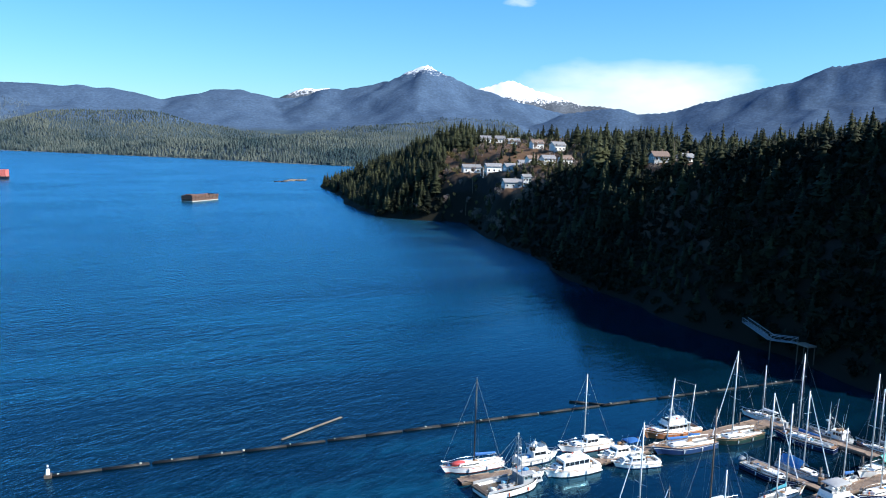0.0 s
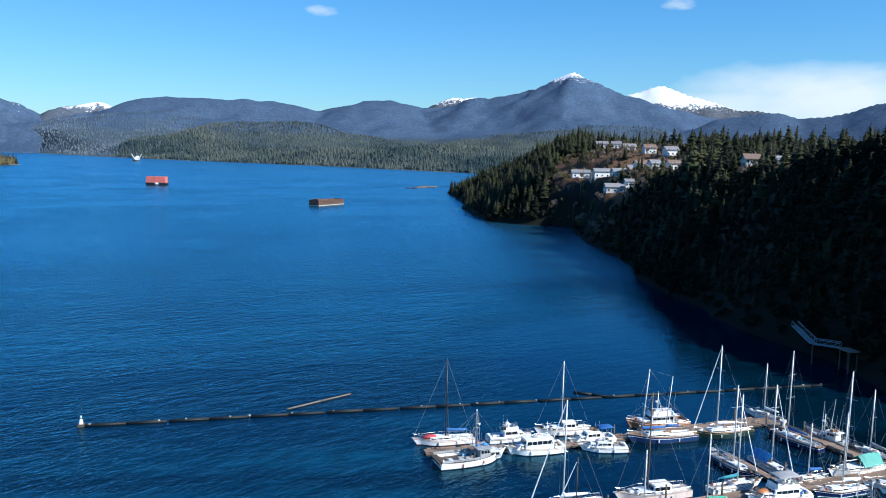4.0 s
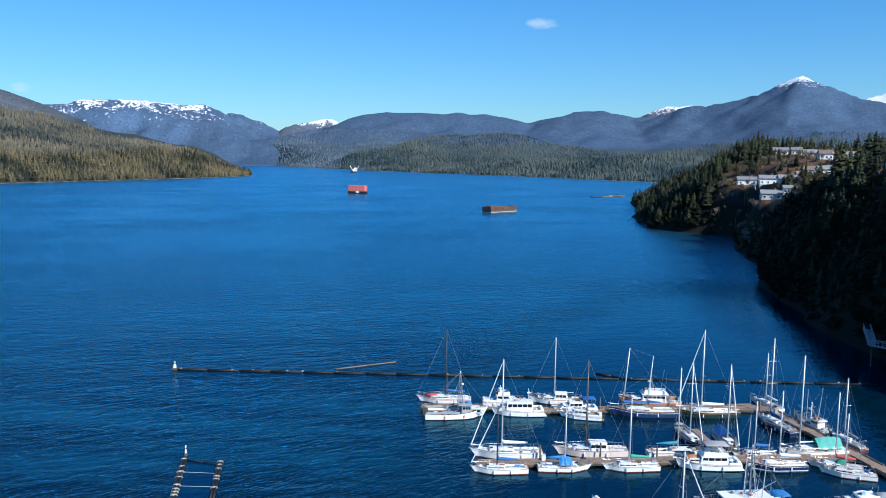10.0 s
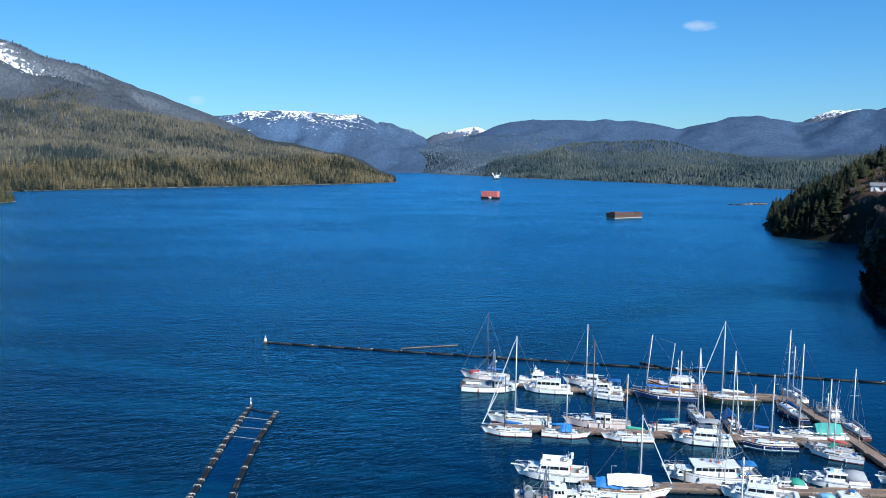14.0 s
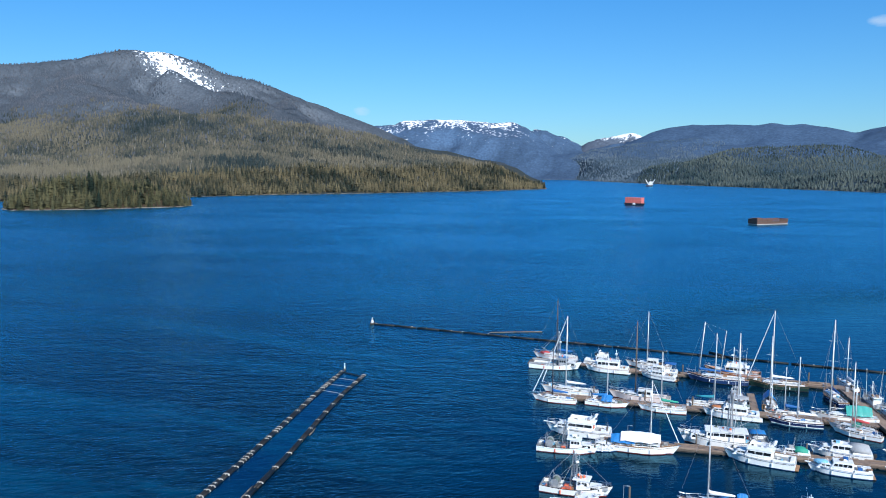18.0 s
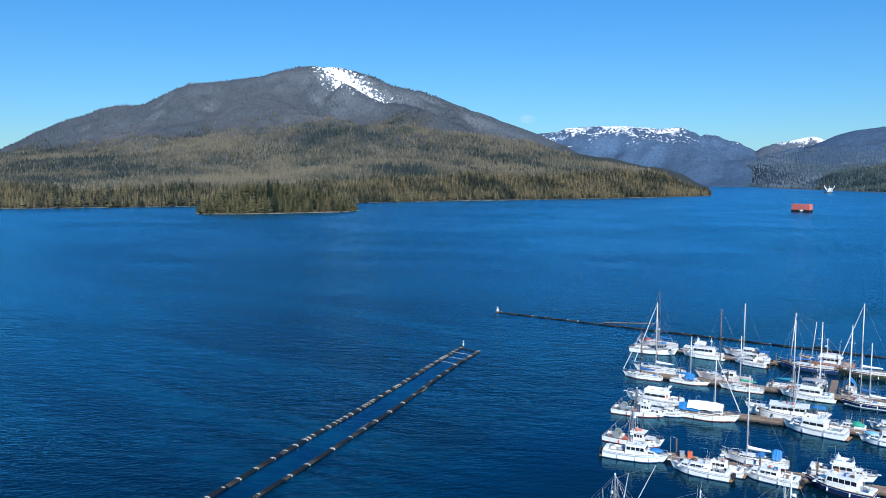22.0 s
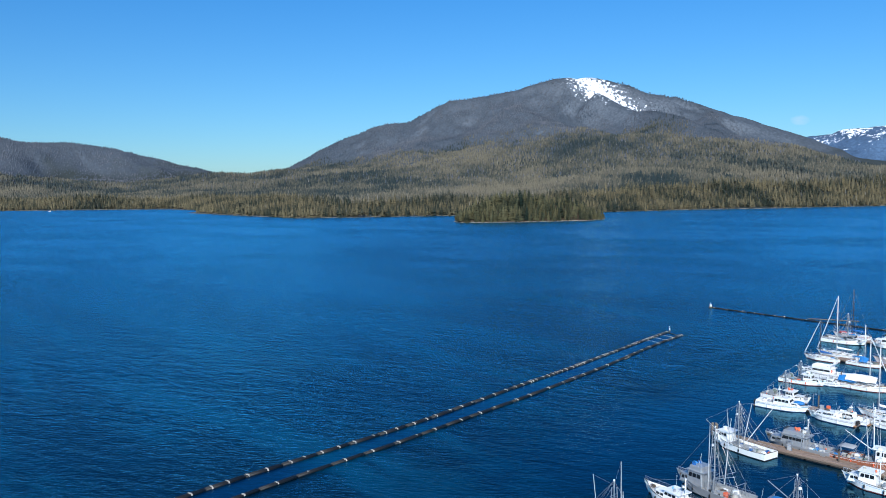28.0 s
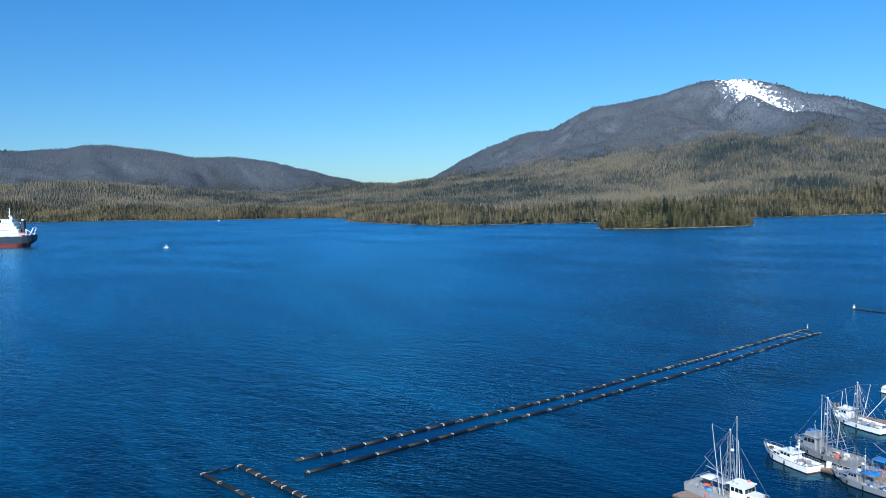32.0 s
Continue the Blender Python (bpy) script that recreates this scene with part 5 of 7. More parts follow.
    if cover is not None:
        lump([(mx - 0.02, 0.12, bz - 0.05, bz + 0.75), (mx - 0.3, 0.17, bz - 0.12, bz + 0.42), (mx - bl * 0.5, 0.19, bz - 0.14, bz + 0.30), (mx - bl * 0.96, 0.11, bz - 0.10, bz + 0.16)], cover, root, "sail_cover", "folded sail under a canvas cover on the boom")
    if dodger is not None:
        m = M()
        rings = []
        for k in range(5):
            a = k / 4
            xx = cab0 + 0.75 - 1.35 * a
            zz = top + 0.62 * math.sin(min(1, a * 1.6 + 0.08) * math.pi / 2)
            rings.append([(xx, -b.B * 0.27, top - 0.15), (xx, -b.B * 0.25, top + (zz - top) * 0.75), (xx, -b.B * 0.12, zz), (xx, b.B * 0.12, zz), (xx, b.B * 0.25, top + (zz - top) * 0.75), (xx, b.B * 0.27, top - 0.15)])
        m.loft(rings, False, False)
        part("dodger", m, dodger, root, "canvas spray dodger over the companionway")
    if pilothouse:
        b.house(-0.22 * L, 0.04 * L, 1.35, b.B * 0.60, WHITE, "pilothouse", 0.35, 0.12, 0.12, windows=3)
    for cloth in (tarp, second_tarp):
        if cloth is None:
            continue
        mat_, t0, t1, hi, *low = cloth
        m = M()
        rings = []
        for k in range(9):
            xx = (t0 + (t1 - t0) * k / 8) * L
            w = min(b.half(xx) + 0.05, b.B * 0.46)
            zt = dz + hi - 0.07 * (k % 2) - 0.25 * abs(k / 4 - 1) ** 3
            zb = dz + (low[0] if low else 0.45) + 0.07 * ((k * 5) % 3 - 1)
            rings.append([(xx, -w, zb), (xx, -w * 0.62, zb + (zt - zb) * 0.50), (xx, -0.05, zt), (xx, 0.05, zt), (xx, w * 0.62, zb + (zt - zb) * 0.46), (xx, w, zb)])
        m.loft(rings, False, False)
        part("tarpaulin", m, mat_, root, "tarpaulin tented over the boom")
    if foredeck is not None:
        lump([(0.12 * L, 0.6, dz + 0.25, dz + 0.65), (0.2 * L, 0.7, dz + 0.2, dz + 0.85), (0.33 * L, 0.55, dz + 0.2, dz + 0.7)], foredeck, root, "deck_cover", "canvas cover on the foredeck")
    if mizzen:
        zx = mizzen_at * L
        b.spar("mizzen_mast", zx, dz, mizzen, r * 0.75, ms, lean=rakeback)
        part("mizzen_boom", M().tube((zx - 0.1, 0, dz + 1.5), (zx - 0.22 * L, 0, dz + 1.5), 0.045, n=6), ms, root)
        b.stays([((mx - rakeback, 0, mast - 0.1), (zx - rakeback, 0, mizzen - 0.05)), ((zx, b.half(zx), dz), (zx - rakeback, 0, mizzen - 0.3)), ((zx, -b.half(zx), dz), (zx - rakeback, 0, mizzen - 0.3))], name="mizzen_stay")
        if cover is not None:
            lump([(zx - 0.1, 0.10, dz + 1.4, dz + 1.95), (zx - 0.1 * L, 0.13, dz + 1.38, dz + 1.8), (zx - 0.21 * L, 0.08, dz + 1.4, dz + 1.65)], cover, root, "mizzen_cover", "canvas cover on the mizzen boom")
    if dinghy is not None:
        lump([(-0.56 * L, 0.2, dz + 0.5, dz + 0.8), (-0.53 * L, 0.8, dz + 0.4, dz + 0.95), (-0.49 * L, 0.75, dz + 0.45, dz + 0.9), (-0.47 * L, 0.3, dz + 0.5, dz + 0.8)], dinghy, root, "dinghy", "inflatable dinghy hung over the stern")
        part("davit", M().line([(-0.46 * L, 0.7, dz), (-0.47 * L, 0.7, dz + 1.3), (-0.53 * L, 0.7, dz + 1.4)], 0.03).line([(-0.46 * L, -0.7, dz), (-0.47 * L, -0.7, dz + 1.3), (-0.53 * L, -0.7, dz + 1.4)], 0.03), STEEL, root)
    clutter(b, c0, cab0, dz + 0.04, b.B * 0.3, 3, int(x * 7 + y))
    clutter(b, 0.27 * L, 0.38 * L, b.deck, b.B * 0.12, 2, int(x * 5 + y))
    for sd in (1, -1):
        part("winch", M().tube((cab0 - 0.5, sd * b.B * 0.25, dz + 0.25), (cab0 - 0.5, sd * b.B * 0.25, dz + 0.45), 0.09, 0.07, 8), STEEL, root)
    part("boom_vang", M().tube((mx - 0.1, 0, dz + 0.5), (mx - 1.2, 0, dz + 1.3), 0.025, n=4), ROPE, root)
    b.fenders((-0.2 * L, 0.1 * L), 1)
    b.fenders((-0.15 * L, 0.12 * L), -1)
    return root


def cruiser(x, y, heading, L, label, hull=None, stripe=None, bottom=None, fly=False, bimini=None, canopy=None, arch=False, trunk=True, beam=0.0, house=(-0.18, 0.20), high=1.35,
            mast=0.0, dinghy=None, outboards=0, name="motor_cruiser", decktop=None, ring=False, windows=3, trawler=False):
    hull = hull or WHITE
    root = boat_root(name, x, y, heading, label, "motorboat")
    hullband = (GREYHULL, BLACK, DKBLUE, TEAK)[int(x * 3 + y) % 4]
    b = Boat(root, L, beam or L * 0.335, 0.11 * L, 0.105 * L, 0.165 * L if trawler else 0.15 * L).hull(hull, stripe, bottom or ANTIBLUE, STEEL if not trawler else TEAK, decktop)
    dz = b.deck(0)
    h0, h1 = house[0] * L, house[1] * L
    top = b.house(h0, h1, high, b.B * 0.74, WHITE, "cabin", 0.65 if not trawler else 0.25, 0.12, 0.14, windows=windows, band=(0.50, 0.84))
    if trunk:
        b.house(h1 - 0.35, 0.36 * L, 0.55 + 0.02 * L, b.B * 0.56, WHITE, "forward_cabin", 0.8, 0.02, 0.14, windows=2, front_glass=False, z0=b.deck(h1) - 0.2, band=(0.55, 0.85))
        part("foredeck_hatch", M().block(0.27 * L, 0.27 * L + 0.5, -0.25, 0.25, b.deck(h1) + 0.38 + 0.02 * L, b.deck(h1) + 0.47 + 0.02 * L, 0.03), GLASS, root)
    part("cockpit_sole", M().block(-0.48 * L, h0, -b.B * 0.36, b.B * 0.36, dz - 0.3, dz + 0.03, 0.04), GREYDECK, root, "open aft cockpit")
    for sd in (1, -1):
        part("cockpit_side", M().block(-0.49 * L, h0, sd * b.B * 0.42 - 0.08, sd * b.B * 0.42 + 0.08, dz - 0.05, dz + 0.32, 0.05), WHITE, root)
    part("transom_seat", M().block(-0.49 * L, -0.43 * L, -b.B * 0.36, b.B * 0.36, dz - 0.05, dz + 0.42, 0.06), WHITE, root)
    b.rail(h0 * 0.4, 0.47 * L, 0.62, 7, 0.08, "bow_rail")
    part("bow_pulpit", M().block(0.47 * L, 0.53 * L, -0.2, 0.2, b.deck(0.48 * L), b.deck(0.48 * L) + 0.08, 0.03), WHITE, root)
    part("swim_platform", M().block(-0.55 * L, -0.495 * L, -b.B * 0.38, b.B * 0.38, 0.12, 0.22, 0.04), TEAK if not trawler else WHITE, root)
    z = top
    if fly:
        f0, f1 = h0 - 0.02 * L, h1 - 0.55
        part("flybridge_floor", M().block(f0, f1 + 0.1, -b.B * 0.36, b.B * 0.36, top - 0.02, top + 0.08, 0.04), WHITE, root)
        m = M()
        m.block(f1 - 0.30, f1 + 0.12, -b.B * 0.32, b.B * 0.32, top + 0.05, top + 0.75, 0.08, (0.0, 0.25, 0.05, 0.05))
        for sd in (1, -1):
            m.block(f0 + 0.5, f1, sd * b.B * 0.33 - 0.06, sd * b.B * 0.33 + 0.06, top + 0.05, top + 0.60, 0.05)
        part("flybridge_coaming", m, WHITE, root)
        part("fly_windscreen", M().quad((f1 + 0.02, -b.B * 0.28, top + 0.74), (f1 + 0.02, b.B * 0.28, top + 0.74), (f1 - 0.18, b.B * 0.26, top + 1.08), (f1 - 0.18, -b.B * 0.26, top + 1.08), -0.015), GLASS, root)
        for sd in (0.5, -0.5):
            part("helm_seat", M().block(f0 + 0.9, f0 + 1.35, sd - 0.25, sd + 0.25, top + 0.08, top + 0.6, 0.06).block(f0 + 0.85, f0 + 1.0, sd - 0.25, sd + 0.25, top + 0.55, top + 1.05, 0.05), WHITE, root)
        m = M()
        for sd in (1, -1):
            m.line([(f0, sd * b.B * 0.34, top + 0.08), (f0, sd * b.B * 0.34, top + 0.8), (f0 + 0.6, sd * b.B * 0.34, top + 0.8)], 0.02, 4)
        m.line([(f0, b.B * 0.34, top + 0.8), (f0, -b.B * 0.34, top + 0.8)], 0.02, 4)
        part("fly_rail", m, STEEL, root)
        z = top + 0.8
    if arch:
        m = M()
        ax = h0 + 0.5
        for sd in (1, -1):
            m.quad((ax - 0.05, sd * b.B * 0.36, z - 0.5), (ax + 0.55, sd * b.B * 0.36, z - 0.5), (ax - 0.55, sd * b.B * 0.31, z + 0.42), (ax - 0.85, sd * b.B * 0.31, z + 0.42), 0.07)
        m.block(ax - 0.92, ax - 0.5, -b.B * 0.32, b.B * 0.32, z + 0.38, z + 0.50, 0.05)
        part("radar_arch", m, WHITE, root)
        part("radar_dome", M().tube((ax - 0.7, 0, z + 0.50), (ax - 0.7, 0, z + 0.74), 0.28, 0.22, 10), WHITE, root, "white radar dome", True)
        z += 0.9
    if mast:
        b.spar("signal_mast", h0 + 0.9, top, top + mast, 0.05, WHITE)
        part("radar", M().block(h0 + 0.6, h0 + 1.2, -0.28, 0.28, top + mast * 0.6, top + mast * 0.6 + 0.2, 0.06), WHITE, root)
        part("cross_arm", M().tube((h0 + 0.9, -0.6, top + mast * 0.8), (h0 + 0.9, 0.6, top + mast * 0.8), 0.025, n=4), WHITE, root)
    for sd, hh in ((0.8, 2.3), (-0.7, 1.7)):
        part("whip_antenna", M().tube((h0 + 0.6, sd * b.B * 0.3, top), (h0 + 0.35, sd * b.B * 0.31, top + hh), 0.018, 0.006, 4), WHITE, root)
    if bimini is not None:
        zz = (top + 1.75) if fly else (dz + 1.95)
        x0, x1 = (h0, h1 - 0.8) if fly else (-0.46 * L, h0 + 0.2)
        lump([(x0, b.B * 0.36, zz - 0.1, zz), (x0 + 0.1, b.B * 0.37, zz - 0.06, zz + 0.1), ((x0 + x1) / 2, b.B * 0.37, zz - 0.02, zz + 0.14), (x1 - 0.1, b.B * 0.37, zz - 0.06, zz + 0.1), (x1, b.B * 0.36, zz - 0.1, zz)], bimini, root, "bimini", "canvas sun top on tube frames")
        m = M()
        for sd in (1, -1):
            for xx in (x0 + 0.1, x1 - 0.1):
                m.tube((xx * 0.7 + (x0 + x1) * 0.15, sd * b.B * 0.37, zz - 1.6), (xx, sd * b.B * 0.36, zz), 0.018, n=4)
        part("bimini_frame", m, STEEL, root)
    if canopy is not None:
        w = b.B * 0.44
        zt = dz + min(1.75, 0.17 * L)
        x0, x1 = -0.47 * L, h0 + 0.35
        lump([(x0, w * 0.9, dz + 0.2, zt - 0.8), (x0 + 0.3, w, dz + 0.2, zt - 0.15), ((x0 + x1) / 2, w, dz + 0.2, zt + 0.05), (x1, w * 0.95, dz + 0.2, zt)], canopy, root, "canopy", "canvas camper canopy over the cockpit")
    if dinghy is not None:
        xx = h1 + 0.1
        lump([(xx, 0.5, b.deck(xx) + 0.45, b.deck(xx) + 0.8), (xx + 0.5, 0.75, b.deck(xx) + 0.4, b.deck(xx) + 1.0), (xx + 1.6, 0.7, b.deck(xx) + 0.45, b.deck(xx) + 0.95), (xx + 2.1, 0.2, b.deck(xx) + 0.5, b.deck(xx) + 0.75)], dinghy, root, "dinghy", "dinghy stowed on the foredeck")
    for k in range(outboards):
        yy = (k - (outboards - 1) / 2) * 0.55
        part("outboard_motor", M().block(-0.575 * L, -0.51 * L, yy - 0.2, yy + 0.2, 0.5, 1.15, 0.08, (0.05, 0.05, 0.03, 0.03)).block(-0.555 * L, -0.53 * L, yy - 0.09, yy + 0.09, -0.5, 0.55, 0.03), BLACK, root, "black outboard motor")
    if ring:
        life_ring(root, (h0 - 0.02, b.B * 0.25, dz + 0.75))
    clutter(b, -0.46 * L, h0 - 0.3, dz + 0.04, b.B * 0.28, 8, int(x * 3 + y * 7))
    if fly:
        clutter(b, f0 + 0.3, f1 - 0.6, top + 0.08, b.B * 0.25, 5, int(x + y * 5))
    else:
        clutter(b, h0 + 0.3, h1 - 0.9, top + 0.02, b.B * 0.2, 4, int(x + y * 5))
    for sd in (1, -1):
        part("roof_rail", M().line([(h0 + 0.2, sd * b.B * 0.29, top), (h0 + 0.3, sd * b.B * 0.29, top + 0.18), (h1 - 1.0, sd * b.B * 0.28, top + 0.18), (h1 - 0.9, sd * b.B * 0.28, top)], 0.018, 4), STEEL, root)
    part("rub_strake", M().line([(-0.49 * L + 0.98 * L * k / 8, b.half(-0.49 * L + 0.98 * L * k / 8) + 0.02, b.deck(-0.49 * L + 0.98 * L * k / 8) - 0.16) for k in range(9)], 0.035, 4), hullband, root)
    part("rub_strake", M().line([(-0.49 * L + 0.98 * L * k / 8, -b.half(-0.49 * L + 0.98 * L * k / 8) - 0.02, b.deck(-0.49 * L + 0.98 * L * k / 8) - 0.16) for k in range(9)], 0.035, 4), hullband, root)
    b.fenders((-0.25 * L, 0.02 * L, 0.22 * L), -1)
    b.fenders((-0.2 * L, 0.12 * L), 1)
    return root


def life_ring(root, c):
    m = M()
    pts = [(c[0], c[1] + 0.30 * math.cos(a * math.pi / 6), c[2] + 0.30 * math.sin(a * math.pi / 6)) for a in range(13)]
    part("life_ring", m.line(pts, 0.075, 6), ORANGE, root, "orange life ring")


def buoys(root, c, n, spread, material=None, seed=1):
    r = random.Random(seed)
    for _ in range(n):
        x, y = c[0] + r.uniform(-1, 1) * spread[0], c[1] + r.uniform(-1, 1) * spread[1]
        rad = r.uniform(0.17, 0.27)
        m = M()
        m.loft([[(x + rad * math.sin(p) * math.cos(q * math.pi / 4), y + rad * math.sin(p) * math.sin(q * math.pi / 4), c[2] + rad - rad * math.cos(p)) for q in range(8)] for p in (0.05, 0.6, 1.2, 1.9, 2.5, 3.05)])
        part("buoy", m, material or ORANGE, root, "orange net buoy", True)


def fishboat(x, y, heading, L, label, hull=None, stripe=None, bottom=None, house=(0.02, 0.26), high=2.0, fly=False, poles=0, pole_out=35, mast=7.0, mast_at=0.0, boom=0.0, drum=False, gallows=True,
             tarp=None, deckmat=None, lattice=False, floats=0, crates=3, housemat=None, name="fishing_boat", beam=0.0, cranes=0, windows=3, whips=2, bulwark=0.45, seed=1):
    hull = hull or WHITE
    root = boat_root(name, x, y, heading, label, "fishing boat")
    b = Boat(root, L, beam or L * 0.33, 0.10 * L, 0.09 * L, 0.165 * L).hull(hull, stripe, bottom or ANTIFOUL, BLACK if hull is WHITE else ALU, deckmat or GREYDECK, bulwark)
    rnd = random.Random(seed)
    dz = b.deck(-0.2 * L) - bulwark
    hm = housemat or (ALU if hull is ALU else WHITE)
    h0, h1 = house[0] * L, house[1] * L
    zb = b.deck((h0 + h1) / 2) - bulwark
    top = b.house(h0, h1, high, b.B * 0.64, hm, "wheelhouse", 0.3, 0.1, 0.08, windows=windows, z0=zb, band=(0.58, 0.86))
    b.house(h1 - 0.2, min(0.40 * L, h1 + 0.17 * L), high * 0.55, b.B * 0.5, hm, "forecastle", 0.4, 0.02, 0.12, windows=2, front_glass=False, z0=zb)
    part("visor", M().block(h0 - 0.5, h1 - 0.05, -b.B * 0.35, b.B * 0.35, top - 0.03, top + 0.06, 0.04), hm, root)
    if fly:
        part("flying_bridge", M().block(h0 + 0.2, h1 - 0.4, -b.B * 0.3, b.B * 0.3, top, top + 0.75, 0.08, (0.0, 0.2, 0.04, 0.04)), hm, root)
        part("fly_windscreen", M().quad((h1 - 0.52, -b.B * 0.27, top + 0.7), (h1 - 0.52, b.B * 0.27, top + 0.7), (h1 - 0.7, b.B * 0.25, top + 1.05), (h1 - 0.7, -b.B * 0.25, top + 1.05), -0.015), GLASS, root)
    # mast with ladder rungs, radar and lights
    mx = mast_at * L
    b.spar("mast", mx, dz, mast, 0.10, hm if not lattice else GALV)
    if lattice:
        m = M()
        for sd in (1, -1):
            m.tube((mx - 0.5, sd * 0.75, dz), (mx - 0.15, sd * 0.28, mast * 0.93), 0.055, n=5)
            m.tube((mx + 0.6, sd * 0.75, dz), (mx + 0.2, sd * 0.28, mast * 0.93), 0.055, n=5)
        for k in range(1, 7):
            f = k / 7
            zz, ww, a0, a1 = dz + (mast * 0.93 - dz) * f, 0.75 - 0.47 * f, mx - 0.5 + 0.35 * f, mx + 0.6 - 0.4 * f
            m.line([(a0, -ww, zz), (a1, -ww, zz), (a1, ww, zz), (a0, ww, zz), (a0, -ww, zz)], 0.03, 4)
        part("lattice_tower", m, GALV, root, "galvanised ladder tower")
    part("radar", M().tube((mx + 0.35, 0, mast * 0.72), (mx + 0.35, 0, mast * 0.72 + 0.28), 0.33, 0.28, 10), WHITE, root, "white radar dome", True)
    part("cross_arm", M().tube((mx, -0.9, mast * 0.84), (mx, 0.9, mast * 0.84), 0.035, n=5), GALV, root)
    part("mast_light", M().block(mx - 0.1, mx + 0.1, -0.1, 0.1, mast, mast + 0.22, 0.04), WHITE, root)
    for k in range(whips):
        yy = (-1) ** k * b.B * 0.28
        part("whip_antenna", M().tube((h0 + 0.3 + 0.3 * k, yy, top), (h0 + 0.1, yy, top + 3.0 + rnd.random() * 2.2), 0.02, 0.006, 4), WHITE, root)
    b.stays([((mx, 0, mast), (0.48 * L, 0, b.deck(0.48 * L))), ((mx, 0, mast), (-0.46 * L, b.B * 0.3, dz + 1)), ((mx, 0, mast), (-0.46 * L, -b.B * 0.3, dz + 1)), ((mx, 0, mast * 0.9), (mx - 0.4, b.half(mx), dz + 0.4)),
             ((mx, 0, mast * 0.9), (mx - 0.4, -b.half(mx), dz + 0.4))], 0.016)
    for k in range(poles):
        sd = (1, -1)[k % 2]
        a = radians(pole_out if k < 2 else pole_out * 0.25)
        ln = 0.80 * L if k < 2 else 0.55 * L
        base = (mx - 0.3 + 0.6 * (k // 2), sd * (b.half(mx) - 0.1), dz + bulwark)
        tip = (base[0] - 0.06 * ln, base[1] + sd * math.sin(a) * ln, base[2] + math.cos(a) * ln)
        part("trolling_pole", M().tube(base, tip, 0.075, 0.035, 6), MASTALU, root, "long aluminium trolling pole")
        b.stays([(tip, (mx, 0, mast * 0.95)), ((base[0], base[1], base[2]), (mx, 0, mast * 0.8))], 0.012, "pole_stay")
    if boom:
        part("cargo_boom", M().tube((mx - 0.1, 0, dz + 2.0), (mx - boom, 0.4, dz + 2.0 + boom * 0.55), 0.07, 0.05, 6), GALV if lattice else hm, root)
        b.stays([((mx, 0, mast), (mx - boom, 0.4, dz + 2.0 + boom * 0.55))], 0.016, "topping_lift")
    if gallows:
        m = M()
        gx = -0.36 * L
        m.line([(gx, b.B * 0.40, dz), (gx, b.B * 0.36, dz + 2.1), (gx, -b.B * 0.36, dz + 2.1), (gx, -b.B * 0.40, dz)], 0.05, 6)
        m.line([(gx + 0.7, b.B * 0.40, dz), (gx, b.B * 0.36, dz + 2.0)], 0.04, 5).line([(gx + 0.7, -b.B * 0.40, dz), (gx, -b.B * 0.36, dz + 2.0)], 0.04, 5)
        part("stern_gallows", m, GALV, root)
    if drum:
        m = M().tube((-0.30 * L, -b.B * 0.25, dz + 0.85), (-0.30 * L, b.B * 0.25, dz + 0.85), 0.46, 0.46, 14)
        part("net_drum", m, NET, root, "drum wound with green fishing net")
        for sd in (1, -1):
            part("drum_flange", M().tube((-0.30 * L, sd * b.B * 0.25, dz + 0.85), (-0.30 * L, sd * b.B * 0.28, dz + 0.85), 0.66, 0.66, 16), ALU, root)
        part("stern_roller", M().tube((-0.485 * L, -b.B * 0.3, dz + bulwark + 0.1), (-0.485 * L, b.B * 0.3, dz + bulwark + 0.1), 0.12, n=8), ALU, root)
    part("fish_hatch", M().block(-0.20 * L, -0.20 * L + 1.3, -0.65, 0.65, dz, dz + 0.38, 0.06), GREYDECK if hull is not ALU else ALU, root)
    for k in range(crates):
        cx, cy, sz = rnd.uniform(-0.42, -0.06) * L, rnd.uniform(-0.3, 0.3) * b.B, rnd.uniform(0.4, 0.8)
        part("deck_tote", M().block(cx, cx + sz, cy - sz / 2, cy + sz / 2, dz, dz + sz * 0.8, 0.05), rnd.choice([GREYTARP, PALEBLUE, WHITE, ORANGE, GREYDECK, BLUECANVAS]), root, "plastic deck tote")
    for k in range(2):
        cx = rnd.uniform(-0.4, -0.1) * L
        lump([(cx, 0.2, dz, dz + 0.25), (cx + 0.3, 0.5, dz, dz + 0.45), (cx + 0.7, 0.45, dz, dz + 0.4), (cx + 1.0, 0.15, dz, dz + 0.2)], rnd.choice([NET, ROPE]), root, "rope_coil", "heap of rope and net on deck")
    b.rail(h1 - 0.2, 0.47 * L, 0.55, 5, 0.06, "bow_rail")
    b.rail(-0.47 * L, h0 - 0.2, 0.42, 6, 0.05, "stern_rail", False)
    clutter(b, -0.45 * L, h0 - 0.4, dz, b.B * 0.34, 18, seed * 17 + 3)
    clutter(b, h0 + 0.2, h1 - 0.5, top + (0.75 if fly else 0.06), b.B * 0.25, 3, seed * 13 + 5)
    clutter(b, h1 + 0.1 * L, 0.42 * L, lambda q: b.deck(q) - bulwark, b.B * 0.1, 4, seed * 11 + 7)
    part("deck_winch", M().tube((h0 - 0.9, -0.5, dz + 0.5), (h0 - 0.9, 0.5, dz + 0.5), 0.28, 0.28, 10).block(h0 - 1.2, h0 - 0.6, -0.35, 0.35, dz, dz + 0.35, 0.04), GALV, root)
